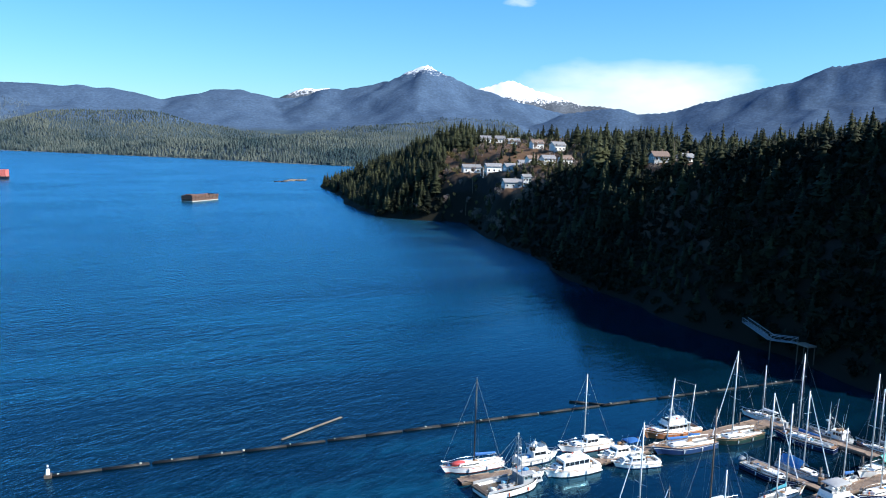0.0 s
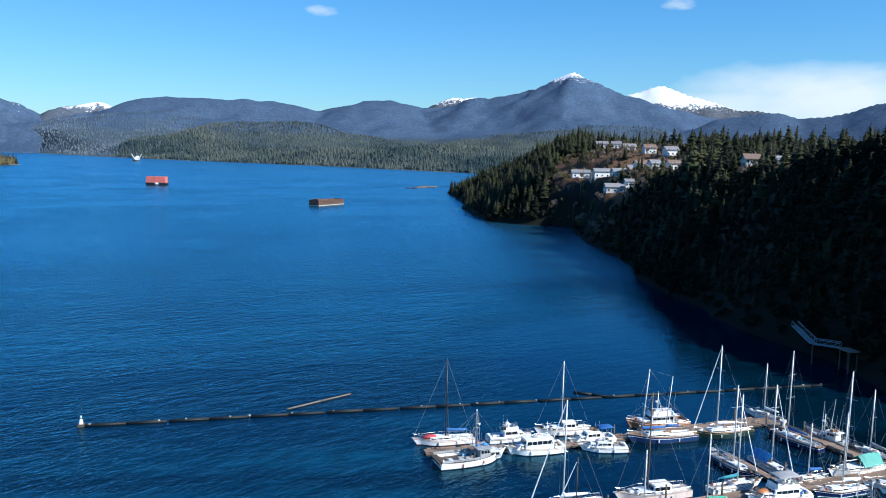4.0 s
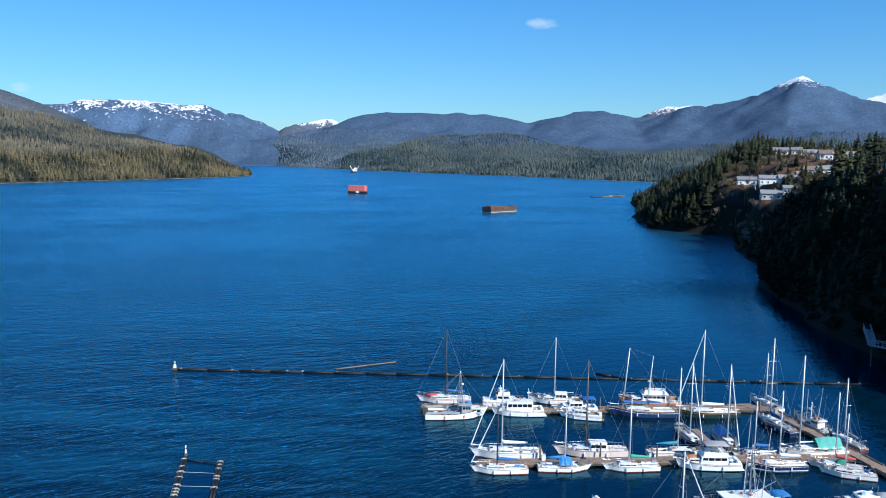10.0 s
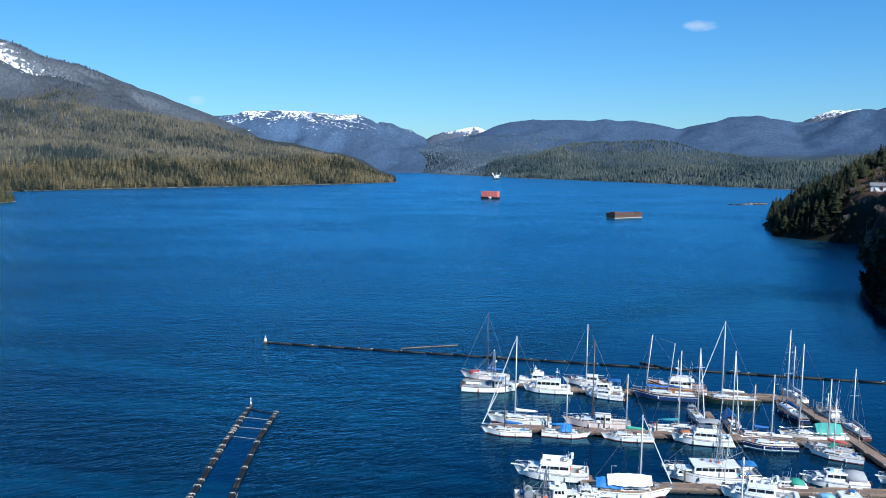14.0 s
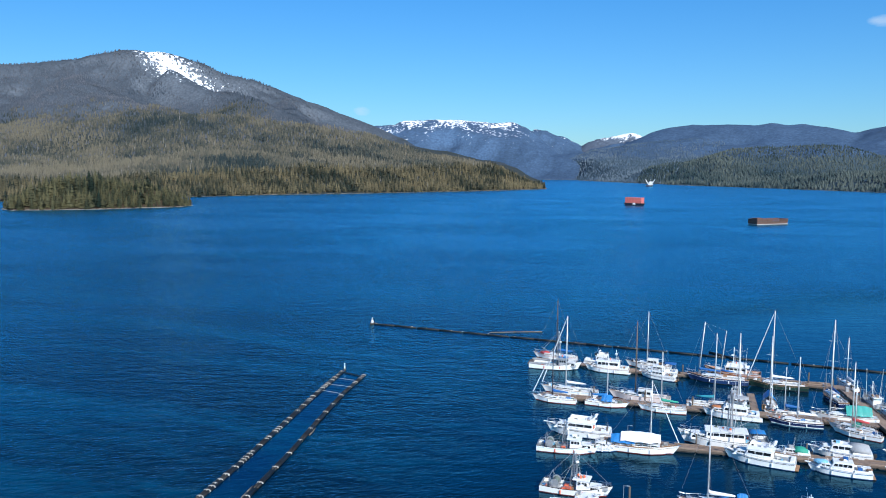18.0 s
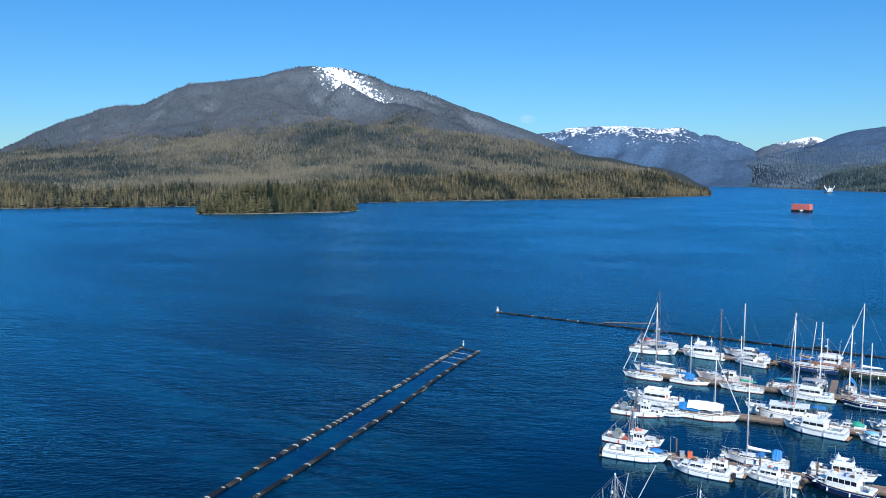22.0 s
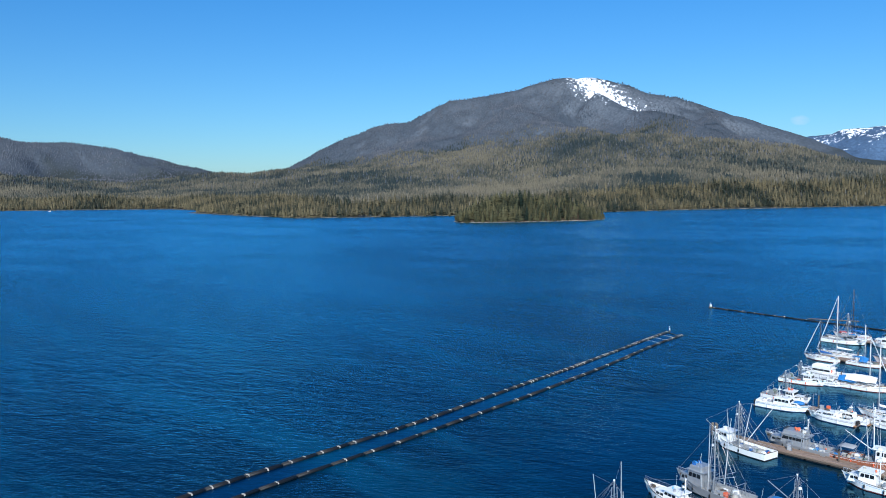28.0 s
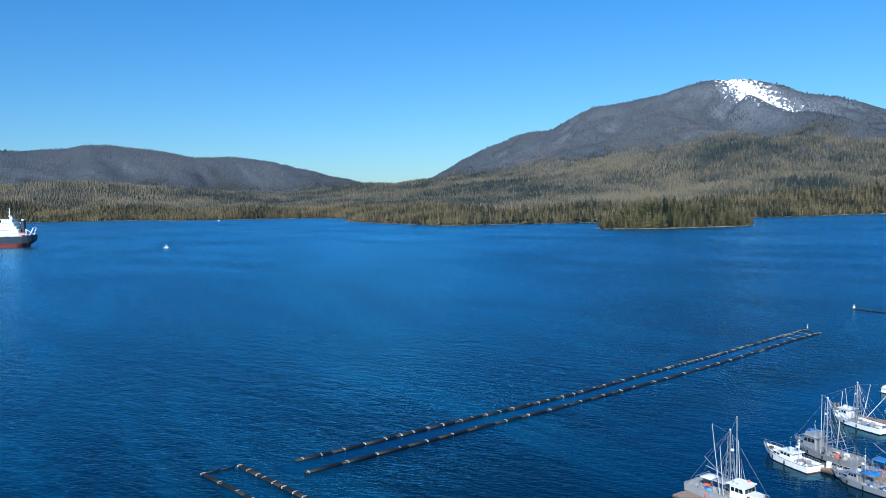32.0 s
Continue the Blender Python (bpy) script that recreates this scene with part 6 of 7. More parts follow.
    for k in range(3):
        part("block_and_line", M().tube((mx, 0, mast * (0.9 - 0.1 * k)), (-0.1 * L - 0.1 * k * L, (-1) ** k * b.B * 0.3, dz + 0.9), 0.02, n=3), ROPE, root)
    if cranes:
        m = M().tube((-0.1 * L, b.B * 0.3, dz), (-0.1 * L, b.B * 0.3, dz + 2.4), 0.12, 0.10, 8).tube((-0.1 * L, b.B * 0.3, dz + 2.3), (-0.34 * L, b.B * 0.1, dz + 3.4), 0.08, 0.05, 6)
        part("deck_crane", m, GALV, root)
    if tarp is not None:
        for cx, mt in tarp:
            lump([(cx * L - 1.3, 1.1, dz + 1.95, dz + 2.0), (cx * L - 0.5, 1.25, dz + 1.98, dz + 2.16), (cx * L + 0.5, 1.25, dz + 1.95, dz + 2.12), (cx * L + 1.3, 1.1, dz + 1.9, dz + 1.98)], mt, root, "tarpaulin", "tarpaulin awning stretched over the deck")
            for sx, sy in ((-1.2, 1), (-1.2, -1), (1.2, 1), (1.2, -1)):
                part("awning_post", M().tube((cx * L + sx, sy, dz), (cx * L + sx, sy, dz + 1.95), 0.03, n=5), GALV, root)
    if floats:
        buoys(root, ((h0 + h1) / 2 - 0.4, 0, top + (0.7 if fly else 0.03)), floats, (0.7, 0.7), seed=seed)
    b.fenders((-0.2 * L, 0.1 * L), -1, ORANGE)
    b.fenders((-0.1 * L, 0.15 * L), 1, BLACK)
    return root


# ---- marina floats ----
def dock(name, a, b, width, label, bull=True):
    """A floating walkway from a to b: deck panels of planks, side stringers, bull rails and float logs."""
    ax, ay = a
    bx, by = b
    ln = math.hypot(bx - ax, by - ay)
    root = thing(name, pose(ax, ay, 0, 0, 0, math.degrees(math.atan2(by - ay, bx - ax))), label, "dock", "floating docks")
    n = max(1, round(ln / 2.4))
    step = ln / n
    m = M()
    boards = 9
    prof = [(0, 0.50), (step - 0.01, 0.50)]
    for k in reversed(range(boards)):
        x0, x1 = step * k / boards, step * (k + 1) / boards - 0.01
        prof += [(x1 - 0.02, 0.58), (x0 + 0.02, 0.58)] + ([(x0 + 0.005, 0.545)] if k else [])
    m.loft([[(px_, -width / 2, pz_) for px_, pz_ in prof], [(px_, width / 2, pz_) for px_, pz_ in prof]])
    me = mesh_of("deck_panel", m, PLANK)
    for k in range(n):
        o = new("deck_panel", me)
        o.parent, o.location = root, (step * k, 0, 0.004 * (k % 2))
    for sd in (1, -1):
        part("stringer", M().block(0, ln, sd * width / 2 - 0.12, sd * width / 2 + 0.02, 0.22, 0.52, 0.03), TIMBER, root, "dark timber side stringer")
        if bull:
            m = M()
            for k in range(int(ln / 6)):
                m.block(6 * k + 0.5, 6 * k + 5.6, sd * (width / 2 - 0.12) - 0.09, sd * (width / 2 - 0.12) + 0.09, 0.63, 0.80, 0.03)
                for q in (1, 3, 5):
                    m.block(6 * k + q - 0.1, 6 * k + q + 0.1, sd * (width / 2 - 0.12) - 0.08, sd * (width / 2 - 0.12) + 0.08, 0.57, 0.64, 0.02)
            part("bull_rail", m, PLANK, root, "weathered timber tie-up rail")
    for k in range(int(ln / 4)):
        part("float_log", M().tube((4 * k + 0.2, -width / 2 + 0.3, 0.02), (4 * k + 3.7, -width / 2 + 0.3, 0.02), 0.28, n=8).tube((4 * k + 0.2, width / 2 - 0.3, 0.02), (4 * k + 3.7, width / 2 - 0.3, 0.02), 0.28, n=8), LOG, root)
    return root


dock("floating_dock", (7.5, 141.2), (54.5, 151.0), 2.2, "weathered plank finger dock for the outer row of boats")
dock("end_float", (-12.6, 141.4), (2.0, 142.2), 2.0, "weathered plank float reaching past the outer boats")
dock("floating_dock", (0.0, 112.6), (63.2, 124.3), 2.2, "long weathered plank finger dock between two rows of boats")
dock("floating_dock", (19.6, 90.7), (69.8, 103.0), 2.3, "weathered plank finger dock beside a sailboat under tarps")
dock("floating_dock", (29.5, 64.0), (78.8, 74.3), 2.3, "weathered plank finger dock with a lamp post")
dock("floating_dock", (31.5, 34.6), (110.0, 47.5), 2.4, "broad plank dock with fishing boats alongside")
dock("floating_dock", (52.0, 4.6), (128.0, 22.0), 2.4, "plank dock with grey metal fishing boats alongside")
dock("main_walkway", (56.9, 148.6), (83.7, 61.5), 2.6, "broad brown plank main walkway of the marina")
dock("finger_float", (39.2, 135.0), (41.6, 122.0), 1.4, "short plank finger float between two sailboats", False)
dock("outer_float", (46.5, 149.3), (57.6, 150.3), 3.2, "wide plank float at the end of the walkway", False)


def pile(x, y, high, r=0.16, label="dark timber mooring pile standing beside the dock", material=None, cap=False):
    root = thing("mooring_pile", pose(x, y, 0), label, "pile", "mooring piles")
    part("shaft", M().tube((0, 0, -1.5), (0, 0, high), r, r * 0.92, 10), material or TIMBER, root, smooth=True)
    part("pile_cap", M().tube((0, 0, high), (0, 0, high + 0.12), r * 1.08, r * 0.5, 10), WHITE if cap else material or TIMBER, root)


for px, py, ph in ((31.0, 66.2, 3.0), (10.5, 116.6, 2.6), (20.6, 119.0, 2.6), (30.0, 119.6, 2.4), (40.6, 121.0, 2.6), (44.0, 125.2, 2.6), (55.5, 127.4, 2.4), (20.2, 92.6, 2.4), (49.6, 150.8, 2.8), (54.6, 147.9, 2.6),
                   (23.0, 145.8, 2.4), (59.9, 144.0, 2.4), (52.0, 38.6, 2.2), (55.8, 5.6, 2.3), (43.6, 69.2, 2.2), (51.8, 70.4, 2.6), (34.8, 96.6, 2.2), (52.0, 100.2, 2.4)):
    pile(px, py, ph)
for k in range(3):
    pile(29.4 + 0.5 * k, 34.6 + (0.35 if k == 1 else 0), 2.3, 0.24, "short thick brown dolphin pile at the dock end", PALELOG)


def lamp_post(x, y):
    root = thing("dock_lamp", pose(x, y, 0.58), "slim grey lamp post standing on the dock", "lamp", "dock lamps")
    part("post", M().tube((0, 0, 0), (0, 0, 2.9), 0.06, 0.05, 8), GALV, root)
    part("arm", M().tube((0, 0, 2.85), (0.55, 0, 2.95), 0.035, n=6), GALV, root)
    part("lamp_head", M().block(0.4, 0.8, -0.11, 0.11, 2.88, 3.0, 0.03), GALV, root)


for px, py in ((64.4, 124.0), (30.4, 65.2), (53.2, 149.6), (44.4, 36.9), (24.0, 92.0), (59.9, 138.5)):
    lamp_post(px, py)


def power_box(x, y, material, label):
    root = thing("dock_box", pose(x, y, 0.58, 0, 0, 12), label, "dock box", "dock boxes")
    part("box", M().block(-0.35, 0.35, -0.3, 0.3, 0, 0.9, 0.05), material, root)
    part("lid", M().block(-0.39, 0.39, -0.34, 0.34, 0.9, 0.98, 0.03), material, root)


for px, py, pm, pl in ((32.5, 65.0, GREYHULL, "grey metal service box on the dock"), (43.8, 37.1, GREYHULL, "grey metal service box on the dock"), (57.4, 146.9, GREYHULL, "grey metal service box on the walkway"),
                       (33.6, 65.6, ORANGE, "orange plastic bin on the dock"), (11.0, 115.4, WHITE, "white dock locker on the planks"), (42.9, 124.0, TEAK, "brown wooden dock locker"), (54.0, 5.3, WHITE, "white dock locker on the planks")):
    power_box(px, py, pm, pl)


# ---- boats, outer dock ----
W = WHITE
sailboat(-8.6, 146.2, 184, 11.2, "white sailboat with a dark mast and red canvas on the foredeck", 15.2, -0.04, W, REDCANVAS, spar=DARKMAST, cover=BLUECANVAS, foredeck=REDCANVAS, furl=False)
fishboat(-5.2, 137.3, 11, 12.4, "white wooden troller with a cluttered work deck, beside the outer dock", W, beam=4.7, house=(0.06, 0.24), high=1.75, housemat=GREYHULL, mast=8.8, mast_at=0.05, boom=4.2, gallows=False, crates=6, deckmat=TIMBER, lattice=True, bottom=ANTIBLACK, seed=4, bulwark=0.5)
troller = bpy.data.objects["fishing_boat"]
part("stern_platform", M().block(-6.6, -5.5, -2.0, 2.0, 0.95, 1.25, 0.06), TIMBER, troller, "dark timber platform over the stern")
for sd in (1, -1):
    part("gunwale_board", M().block(-6.1, 0.4, sd * 2.16 - 0.06, sd * 2.16 + 0.06, 1.25, 1.6, 0.03), GREYTARP, troller, "weathered grey gunwale board")
cruiser(3.6, 146.4, 8, 8.6, "small white flybridge cruiser moored at the outer dock", fly=True, mast=1.8, windows=2)
cruiser(6.4, 140.2, 187, 10.4, "white trawler yacht with a tall wheelhouse and square windows", trawler=True, house=(-0.30, 0.22), high=1.75, mast=2.6, windows=5, bottom=ANTIBLACK)
sailboat(14.2, 148.9, 182, 11.0, "white pilothouse sailboat with a tall bare mast", 13.7, 0.02, W, pilothouse=True, furl=False, deckmat=GREYDECK)
cruiser(17.8, 143.6, 188, 8.8, "white cabin cruiser with a blue sun top", bimini=BLUECANVAS, outboards=1)
cruiser(18.6, 139.8, 174, 8.4, "white express cruiser with a dark raked windscreen", stripe=GREYHULL, outboards=1, high=1.05)
fishboat(33.3, 150.7, 184, 12.6, "orange-brown wooden boat with a white deckhouse", ORANGEWOOD, stripe=W, house=(-0.26, 0.14), high=1.7, fly=True, windows=5, mast=6.7, mast_at=-0.02, gallows=False, crates=4, bottom=ANTIBLACK, deckmat=TEAK, seed=6, name="wooden_motor_yacht")
sailboat(31.0, 143.3, 183, 13.6, "dark blue ketch with white stripe, raked masts and blue sail covers", 13.5, 0.29, DKBLUE, W, ANTIBLACK, cover=BLUECANVAS, mizzen=12.0, mizzen_at=-0.05, deckmat=TEAK, rakeback=1.0, furl=False)
sailboat(43.6, 144.6, 187, 12.6, "large dark green sailboat with a tall white mast", 17.2, 0.09, DKGREEN, TEAK, ANTIBLACK, cover=WHITETARP, deckmat=TEAK, furl=True)
sailboat(57.2, 153.0, 119, 8.6, "small white sailboat behind the main walkway", 11.2, 0.0, W, furl=False, cover=WHITETARP)
sailboat(54.9, 139.9, 112, 11.6, "dark navy sailboat alongside the main walkway", 16.9, 0.09, NAVY, W, ANTIBLACK, deckmat=TEAK, furl=False, cover=BLUECANVAS)
fishboat(62.0, 141.2, 110, 8.6, "small grey workboat with a pipe gallows and white cabin", GREYHULL, house=(-0.36, -0.10), high=1.7, mast=4.6, mast_at=-0.02, gallows=True, poles=2, pole_out=3, crates=3, bottom=ANTIBLACK, housemat=W, seed=8)
sailboat(65.0, 132.0, 109, 9.2, "maroon sailboat with a white deck by the main walkway", 12.0, 0.04, MAROON, W, ANTIBLACK, furl=False, cover=GREYTARP)
sailboat(43.6, 128.4, -80, 9.6, "white sailboat with a blue tarpaulin over its cockpit", 14.6, 0.0, W, DKBLUE, ANTIBLUE, tarp=(BLUETARP, -0.42, 0.02, 1.9), furl=True)
sailboat(37.4, 129.3, -78, 10.4, "dark-hulled sailboat with a dinghy on stern davits", 14.4, -0.02, NAVY, W, ANTIBLACK, furl=True, dinghy=GREYTARP)

# ---- second dock ----
sailboat(33.6, 121.9, 11, 10.2, "white sailboat with a teal sail cover", 15.3, 0.02, W, TEALCANVAS, cover=TEALCANVAS, furl=False)
sailboat(46.8, 123.2, 190, 7.6, "small white sailboat with a blue sail cover", 9.8, 0.0, W, cover=BLUECANVAS, furl=False)
sailboat(57.1, 125.6, 191, 12.0, "white sailboat with a turquoise tarpaulin over its boom", 17.5, 0.20, W, tarp=(TURQ, -0.40, -0.02, 2.2), furl=False, beam=3.5)
cruiser(37.6, 117.2, 186, 10.6, "white trawler yacht with an orange dinghy on the foredeck", trawler=True, fly=True, house=(-0.30, 0.14), windows=4, dinghy=ORANGEWOOD, bimini=GREYTARP, bottom=ANTIBLACK)
sailboat(49.0, 118.4, 187, 9.8, "navy blue sailboat with a white waterline band", 13.1, -0.04, NAVY, W, W, furl=False, cover=WHITETARP)
sailboat(59.4, 116.6, 164, 8.6, "white sailboat with a bare slim mast at the walkway", 10.3, 0.04, W, furl=False)
sailboat(58.6, 119.6, 166, 8.4, "white sailboat with a dark green spray dodger", 12.9, 0.0, W, dodger=GREENTARP, furl=False, cover=REDCANVAS)
sailboat(4.8, 117.6, 188, 12.2, "white racing sailboat with rolled headsail and white mainsail", 16.7, 0.06, W, PALEBLUE, cover=WHITETARP, furl=True, deckmat=DECK)
sailboat(19.0, 120.4, 186, 12.6, "faded pinkish-white motorsailer with a pilothouse", 16.4, 0.06, PINKISH, pilothouse=True, furl=False, spar=WOODMAST, deckmat=GREYDECK)
sailboat(3.9, 110.6, 187, 9.2, "white sloop with a dark mast at the dock end", 10.8, 0.04, W, spar=DARKMAST, cover=BLUECANVAS, furl=True)
sailboat(14.4, 112.9, 8, 8.8, "small white sloop under a bright blue tarpaulin", 10.7, 0.0, W, tarp=(BLUETARP, -0.12, 0.12, 1.6), cover=BLUETARP, furl=False, bottom=ANTIFOUL)
sailboat(25.0, 114.6, 188, 9.4, "white sloop with a dark green sail cover", 12.0, 0.02, W, TEALCANVAS, cover=GREENTARP, furl=False)

# ---- third dock ----
cruiser(14.6, 93.2, 187, 11.8, "white flybridge cruiser with a swept radar arch and life ring", fly=True, arch=True, house=(-0.26, 0.18), windows=3, ring=True)
fishboat(16.0, 84.0, 14, 10.6, "white gillnetter with a net drum on its aft deck", W, stripe=PALEBLUE, house=(0.02, 0.22), high=1.7, mast=5.2, mast_at=-0.06, drum=True, gallows=True, crates=5, lattice=True, seed=11, whips=1)
cruiser(20.8, 87.2, 14, 6.4, "pale blue and white runabout tucked beside the gillnetter", stripe=PALEBLUE, high=0.95)
sailboat(26.9, 89.9, 12, 12.6, "white sloop with blue and white tarps tented over its boom", 12.4, 0.12, W, TEAK, cover=None, tarp=(WHITETARP, -0.27, 0.25, 2.3, 0.95), furl=True, rail=TEAK, deckmat=TEAK, second_tarp=(BLUETARP, -0.40, -0.08, 1.7, 0.5))
fishboat(38.6, 100.0, 193, 15.2, "large white troller with a long windowed deckhouse and crowded roof", W, stripe=GREYHULL, house=(-0.24, 0.20), high=1.75, windows=6, mast=10.0, mast_at=-0.08, boom=3.6, poles=2, pole_out=2, crates=8, floats=2, lattice=True, tarp=[(-0.37, BLUETARP)], seed=14)
cruiser(45.2, 94.0, 179, 11.2, "white flybridge cruiser with a swept arch and bow rails", fly=True, arch=True, house=(-0.20, 0.20), windows=3)
cruiser(49.4, 100.0, 189, 6.4, "small white runabout under a green canopy", canopy=GREENTARP, trunk=False, high=0.8, outboards=1)
cruiser(57.0, 103.8, 186, 9.6, "white cruiser with a tall grey canvas canopy", canopy=GREYTARP, outboards=1)
cruiser(57.0, 95.0, 187, 9.4, "white and pale blue cabin cruiser beside the dock", stripe=PALEBLUE, house=(-0.22, 0.16), windows=4, high=1.25, bimini=None, dinghy=PALEBLUE)
cruiser(68.0, 107.6, 190, 9.0, "white cabin cruiser with a blue canvas top", bimini=BLUECANVAS)
cruiser(68.6, 97.8, 188, 9.8, "white cabin cruiser with a long row of windows", trawler=True, windows=4)

# ---- fourth dock ----
cruiser(26.4, 60.9, 15, 10.6, "white and pale blue flybridge boat with a crowded aft deck", stripe=PALEBLUE, house=(-0.16, 0.20), high=1.5, windows=4, mast=2.4, dinghy=BLUETARP, ring=True, outboards=2)
fishboat(22.8, 67.6, 8, 10.6, "white fishing boat with a net drum and tangled rigging", W, house=(0.0, 0.2), high=1.7, mast=6.4, mast_at=-0.04, drum=True, gallows=True, crates=7, lattice=True, floats=3, seed=21)
cruiser(37.0, 61.0, 187, 9.4, "white express cruiser with a radar arch and twin outboards", arch=True, high=1.05, outboards=2, stripe=GREYHULL)
cruiser(39.0, 63.6, 188, 7.6, "white cabin boat with cluttered tops behind the express cruiser", high=1.2, mast=1.4)
sailboat(42.0, 71.4, 191, 10.4, "white sailboat with a blue dodger and a tall mast", 14.3, 0.11, W, PALEBLUE, cover=WHITETARP, dodger=BLUETARP, furl=False, tarp=(BLUETARP, -0.40, -0.26, 1.9))
cruiser(46.2, 65.2, 184, 8.8, "white sport fishing boat with a dark windscreen", high=1.05, outboards=2)
cruiser(55.6, 67.2, 177, 9.8, "navy blue and white cruiser with a high wheelhouse", hull=NAVY, stripe=W, bottom=ANTIBLACK, house=(-0.30, 0.18), high=1.75, trawler=True, windows=5, mast=1.8)
cruiser(54.8, 73.6, 8, 9.6, "white flybridge cruiser moored inside the fourth dock", fly=True, mast=1.6)
cruiser(66.0, 76.2, 190, 9.6, "white cabin cruiser with long side windows", windows=4, fly=True)
cruiser(67.4, 67.6, 186, 9.0, "white cabin cruiser with a grey canopy", canopy=GREYTARP)

# ---- fifth dock, fishing boats ----
fishboat(37.8, 31.6, 179, 12.6, "white wooden troller with outswung poles beside the dock", W, house=(0.14, 0.32), high=1.9, mast=8.6, mast_at=0.03, poles=4, pole_out=52, boom=2.6, crates=4, gallows=False, lattice=True, bottom=ANTIBLACK, seed=31, floats=0, deckmat=GREYDECK)
fishboat(43.4, 40.2, 188, 12.4, "bare grey aluminium fishing boat with orange buoys on its roof", ALU, house=(-0.14, 0.22), high=1.9, fly=True, mast=5.6, mast_at=-0.14, gallows=True, crates=4, floats=7, cranes=1, bottom=ANTIBLACK, seed=33, name="aluminium_fishing_boat")
fishboat(54.8, 42.8, 14, 11.4, "rust-brown crab boat with a white wheelhouse and grey cage", RUSTDECK, stripe=W, housemat=W, house=(0.10, 0.30), high=2.3, mast=9.8, mast_at=0.06, boom=4.6, poles=2, pole_out=3, crates=6, deckmat=RUSTDECK, tarp=[(-0.30, GREYTARP)], seed=36)
sailboat(66.5, 45.6, 12, 10.2, "white sailboat moored at the inner end of the dock", 12.4, 0.04, W, cover=BLUECANVAS)
fishboat(62.0, 33.0, 191, 11.4, "white gillnetter with a pale blue stripe", W, stripe=PALEBLUE, mast=6.2, drum=True, crates=4, seed=39)

# ---- sixth dock, metal fishing boats ----
fishboat(47.6, 2.9, 177, 12.2, "white troller yacht with a long low cabin", W, house=(-0.16, 0.08), high=1.5, mast=4.4, mast_at=-0.20, gallows=False, crates=4, bottom=ANTIFOUL, deckmat=DECK, seed=41, whips=1)
fishboat(48.4, 10.6, 182, 13.2, "grey aluminium seiner with a tall ladder tower", ALU, house=(0.06, 0.28), high=2.3, fly=True, mast=10.6, mast_at=-0.04, lattice=True, poles=2, pole_out=3, boom=4.0, crates=4, cranes=1, bottom=ANTIBLACK, seed=43, whips=3, name="aluminium_fishing_boat")
fishboat(61.6, 4.2, 186, 11.4, "low grey aluminium skiff boat with blue totes", ALU, house=(0.02, 0.2), high=1.5, mast=5.0, mast_at=-0.02, crates=7, tarp=[(-0.10, BLUETARP)], gallows=False, bottom=ANTIBLACK, seed=45, name="aluminium_fishing_boat")
fishboat(62.4, 12.0, 14, 11.6, "aluminium gillnetter with blue tarps and a ladder mast", ALU, house=(0.02, 0.24), high=1.8, mast=6.8, mast_at=-0.05, lattice=True, boom=4.2, tarp=[(-0.28, BLUETARP), (-0.10, BLUETARP)], crates=5, stripe=PALEBLUE, bottom=ANTIBLACK, seed=47, name="aluminium_fishing_boat")
fishboat(57.0, -18.6, 12, 14.0, "cluttered grey fishing vessel with a cluster of tall poles", GREYHULL, house=(0.06, 0.26), high=2.2, mast=11.0, mast_at=0.0, lattice=True, poles=4, pole_out=5, boom=5.0, cranes=1, crates=9, housemat=W, tarp=[(-0.26, WHITETARP), (-0.1, GREYTARP)], seed=51, whips=4)
dock("floating_dock", (52.0, -24.5), (136.0, -5.0), 2.4, "plank dock beside the cluttered fishing vessel")


# ---- log breakwater, booms and drift logs ----
def log_boom(name, a, b, label, rows=2, gap=0.75, r=0.38, logs=14.0, blocks=0.0, pale=0.0, seed=1, block_size=1.5, mats=(LOG, FLOATW)):
    """A floating boom of chained logs from a to b, with cross blocks lashed over it."""
    rr = random.Random(seed)
    ax, ay = a
    bx, by = b
    ln = math.hypot(bx - ax, by - ay)
    root = thing(name, pose(ax, ay, 0, 0, 0, math.degrees(math.atan2(by - ay, bx - ax))), label, "log boom")
    n = max(1, round(ln / logs))
    for row in range(rows):
        y = (row - (rows - 1) / 2) * gap
        for k in range(n):
            x0, x1 = ln * k / n + rr.uniform(0.1, 0.5), ln * (k + 1) / n - rr.uniform(0.1, 0.4)
            j = rr.uniform(-0.08, 0.08)
            rad = r * rr.uniform(0.85, 1.1)
            m = M().tube((x0, y + j, 0.12), ((x0 + x1) / 2, y - j, 0.15), rad, rad * 0.95, 9).tube(((x0 + x1) / 2, y - j, 0.15), (x1, y + j, 0.10), rad * 0.95, rad * 0.85, 9)
            part("log", m, PALELOG if rr.random() < pale else mats[0], root, smooth=True)
    if blocks:
        x = 1.0
        while x < ln - 1:
            w = rr.uniform(0.18, 0.36)
            m = M().block(x - w / 2, x + w / 2, -block_size / 2 * rr.uniform(0.7, 1.1), block_size / 2 * rr.uniform(0.7, 1.1), 0.22, 0.24 + rr.uniform(0.14, 0.26), 0.04)
            part("float_block", m, mats[1], root, "bleached lashing block across the logs")
            x += blocks * rr.choice([0.45, 0.6, 1.0, 1.5, 2.2])
    return root


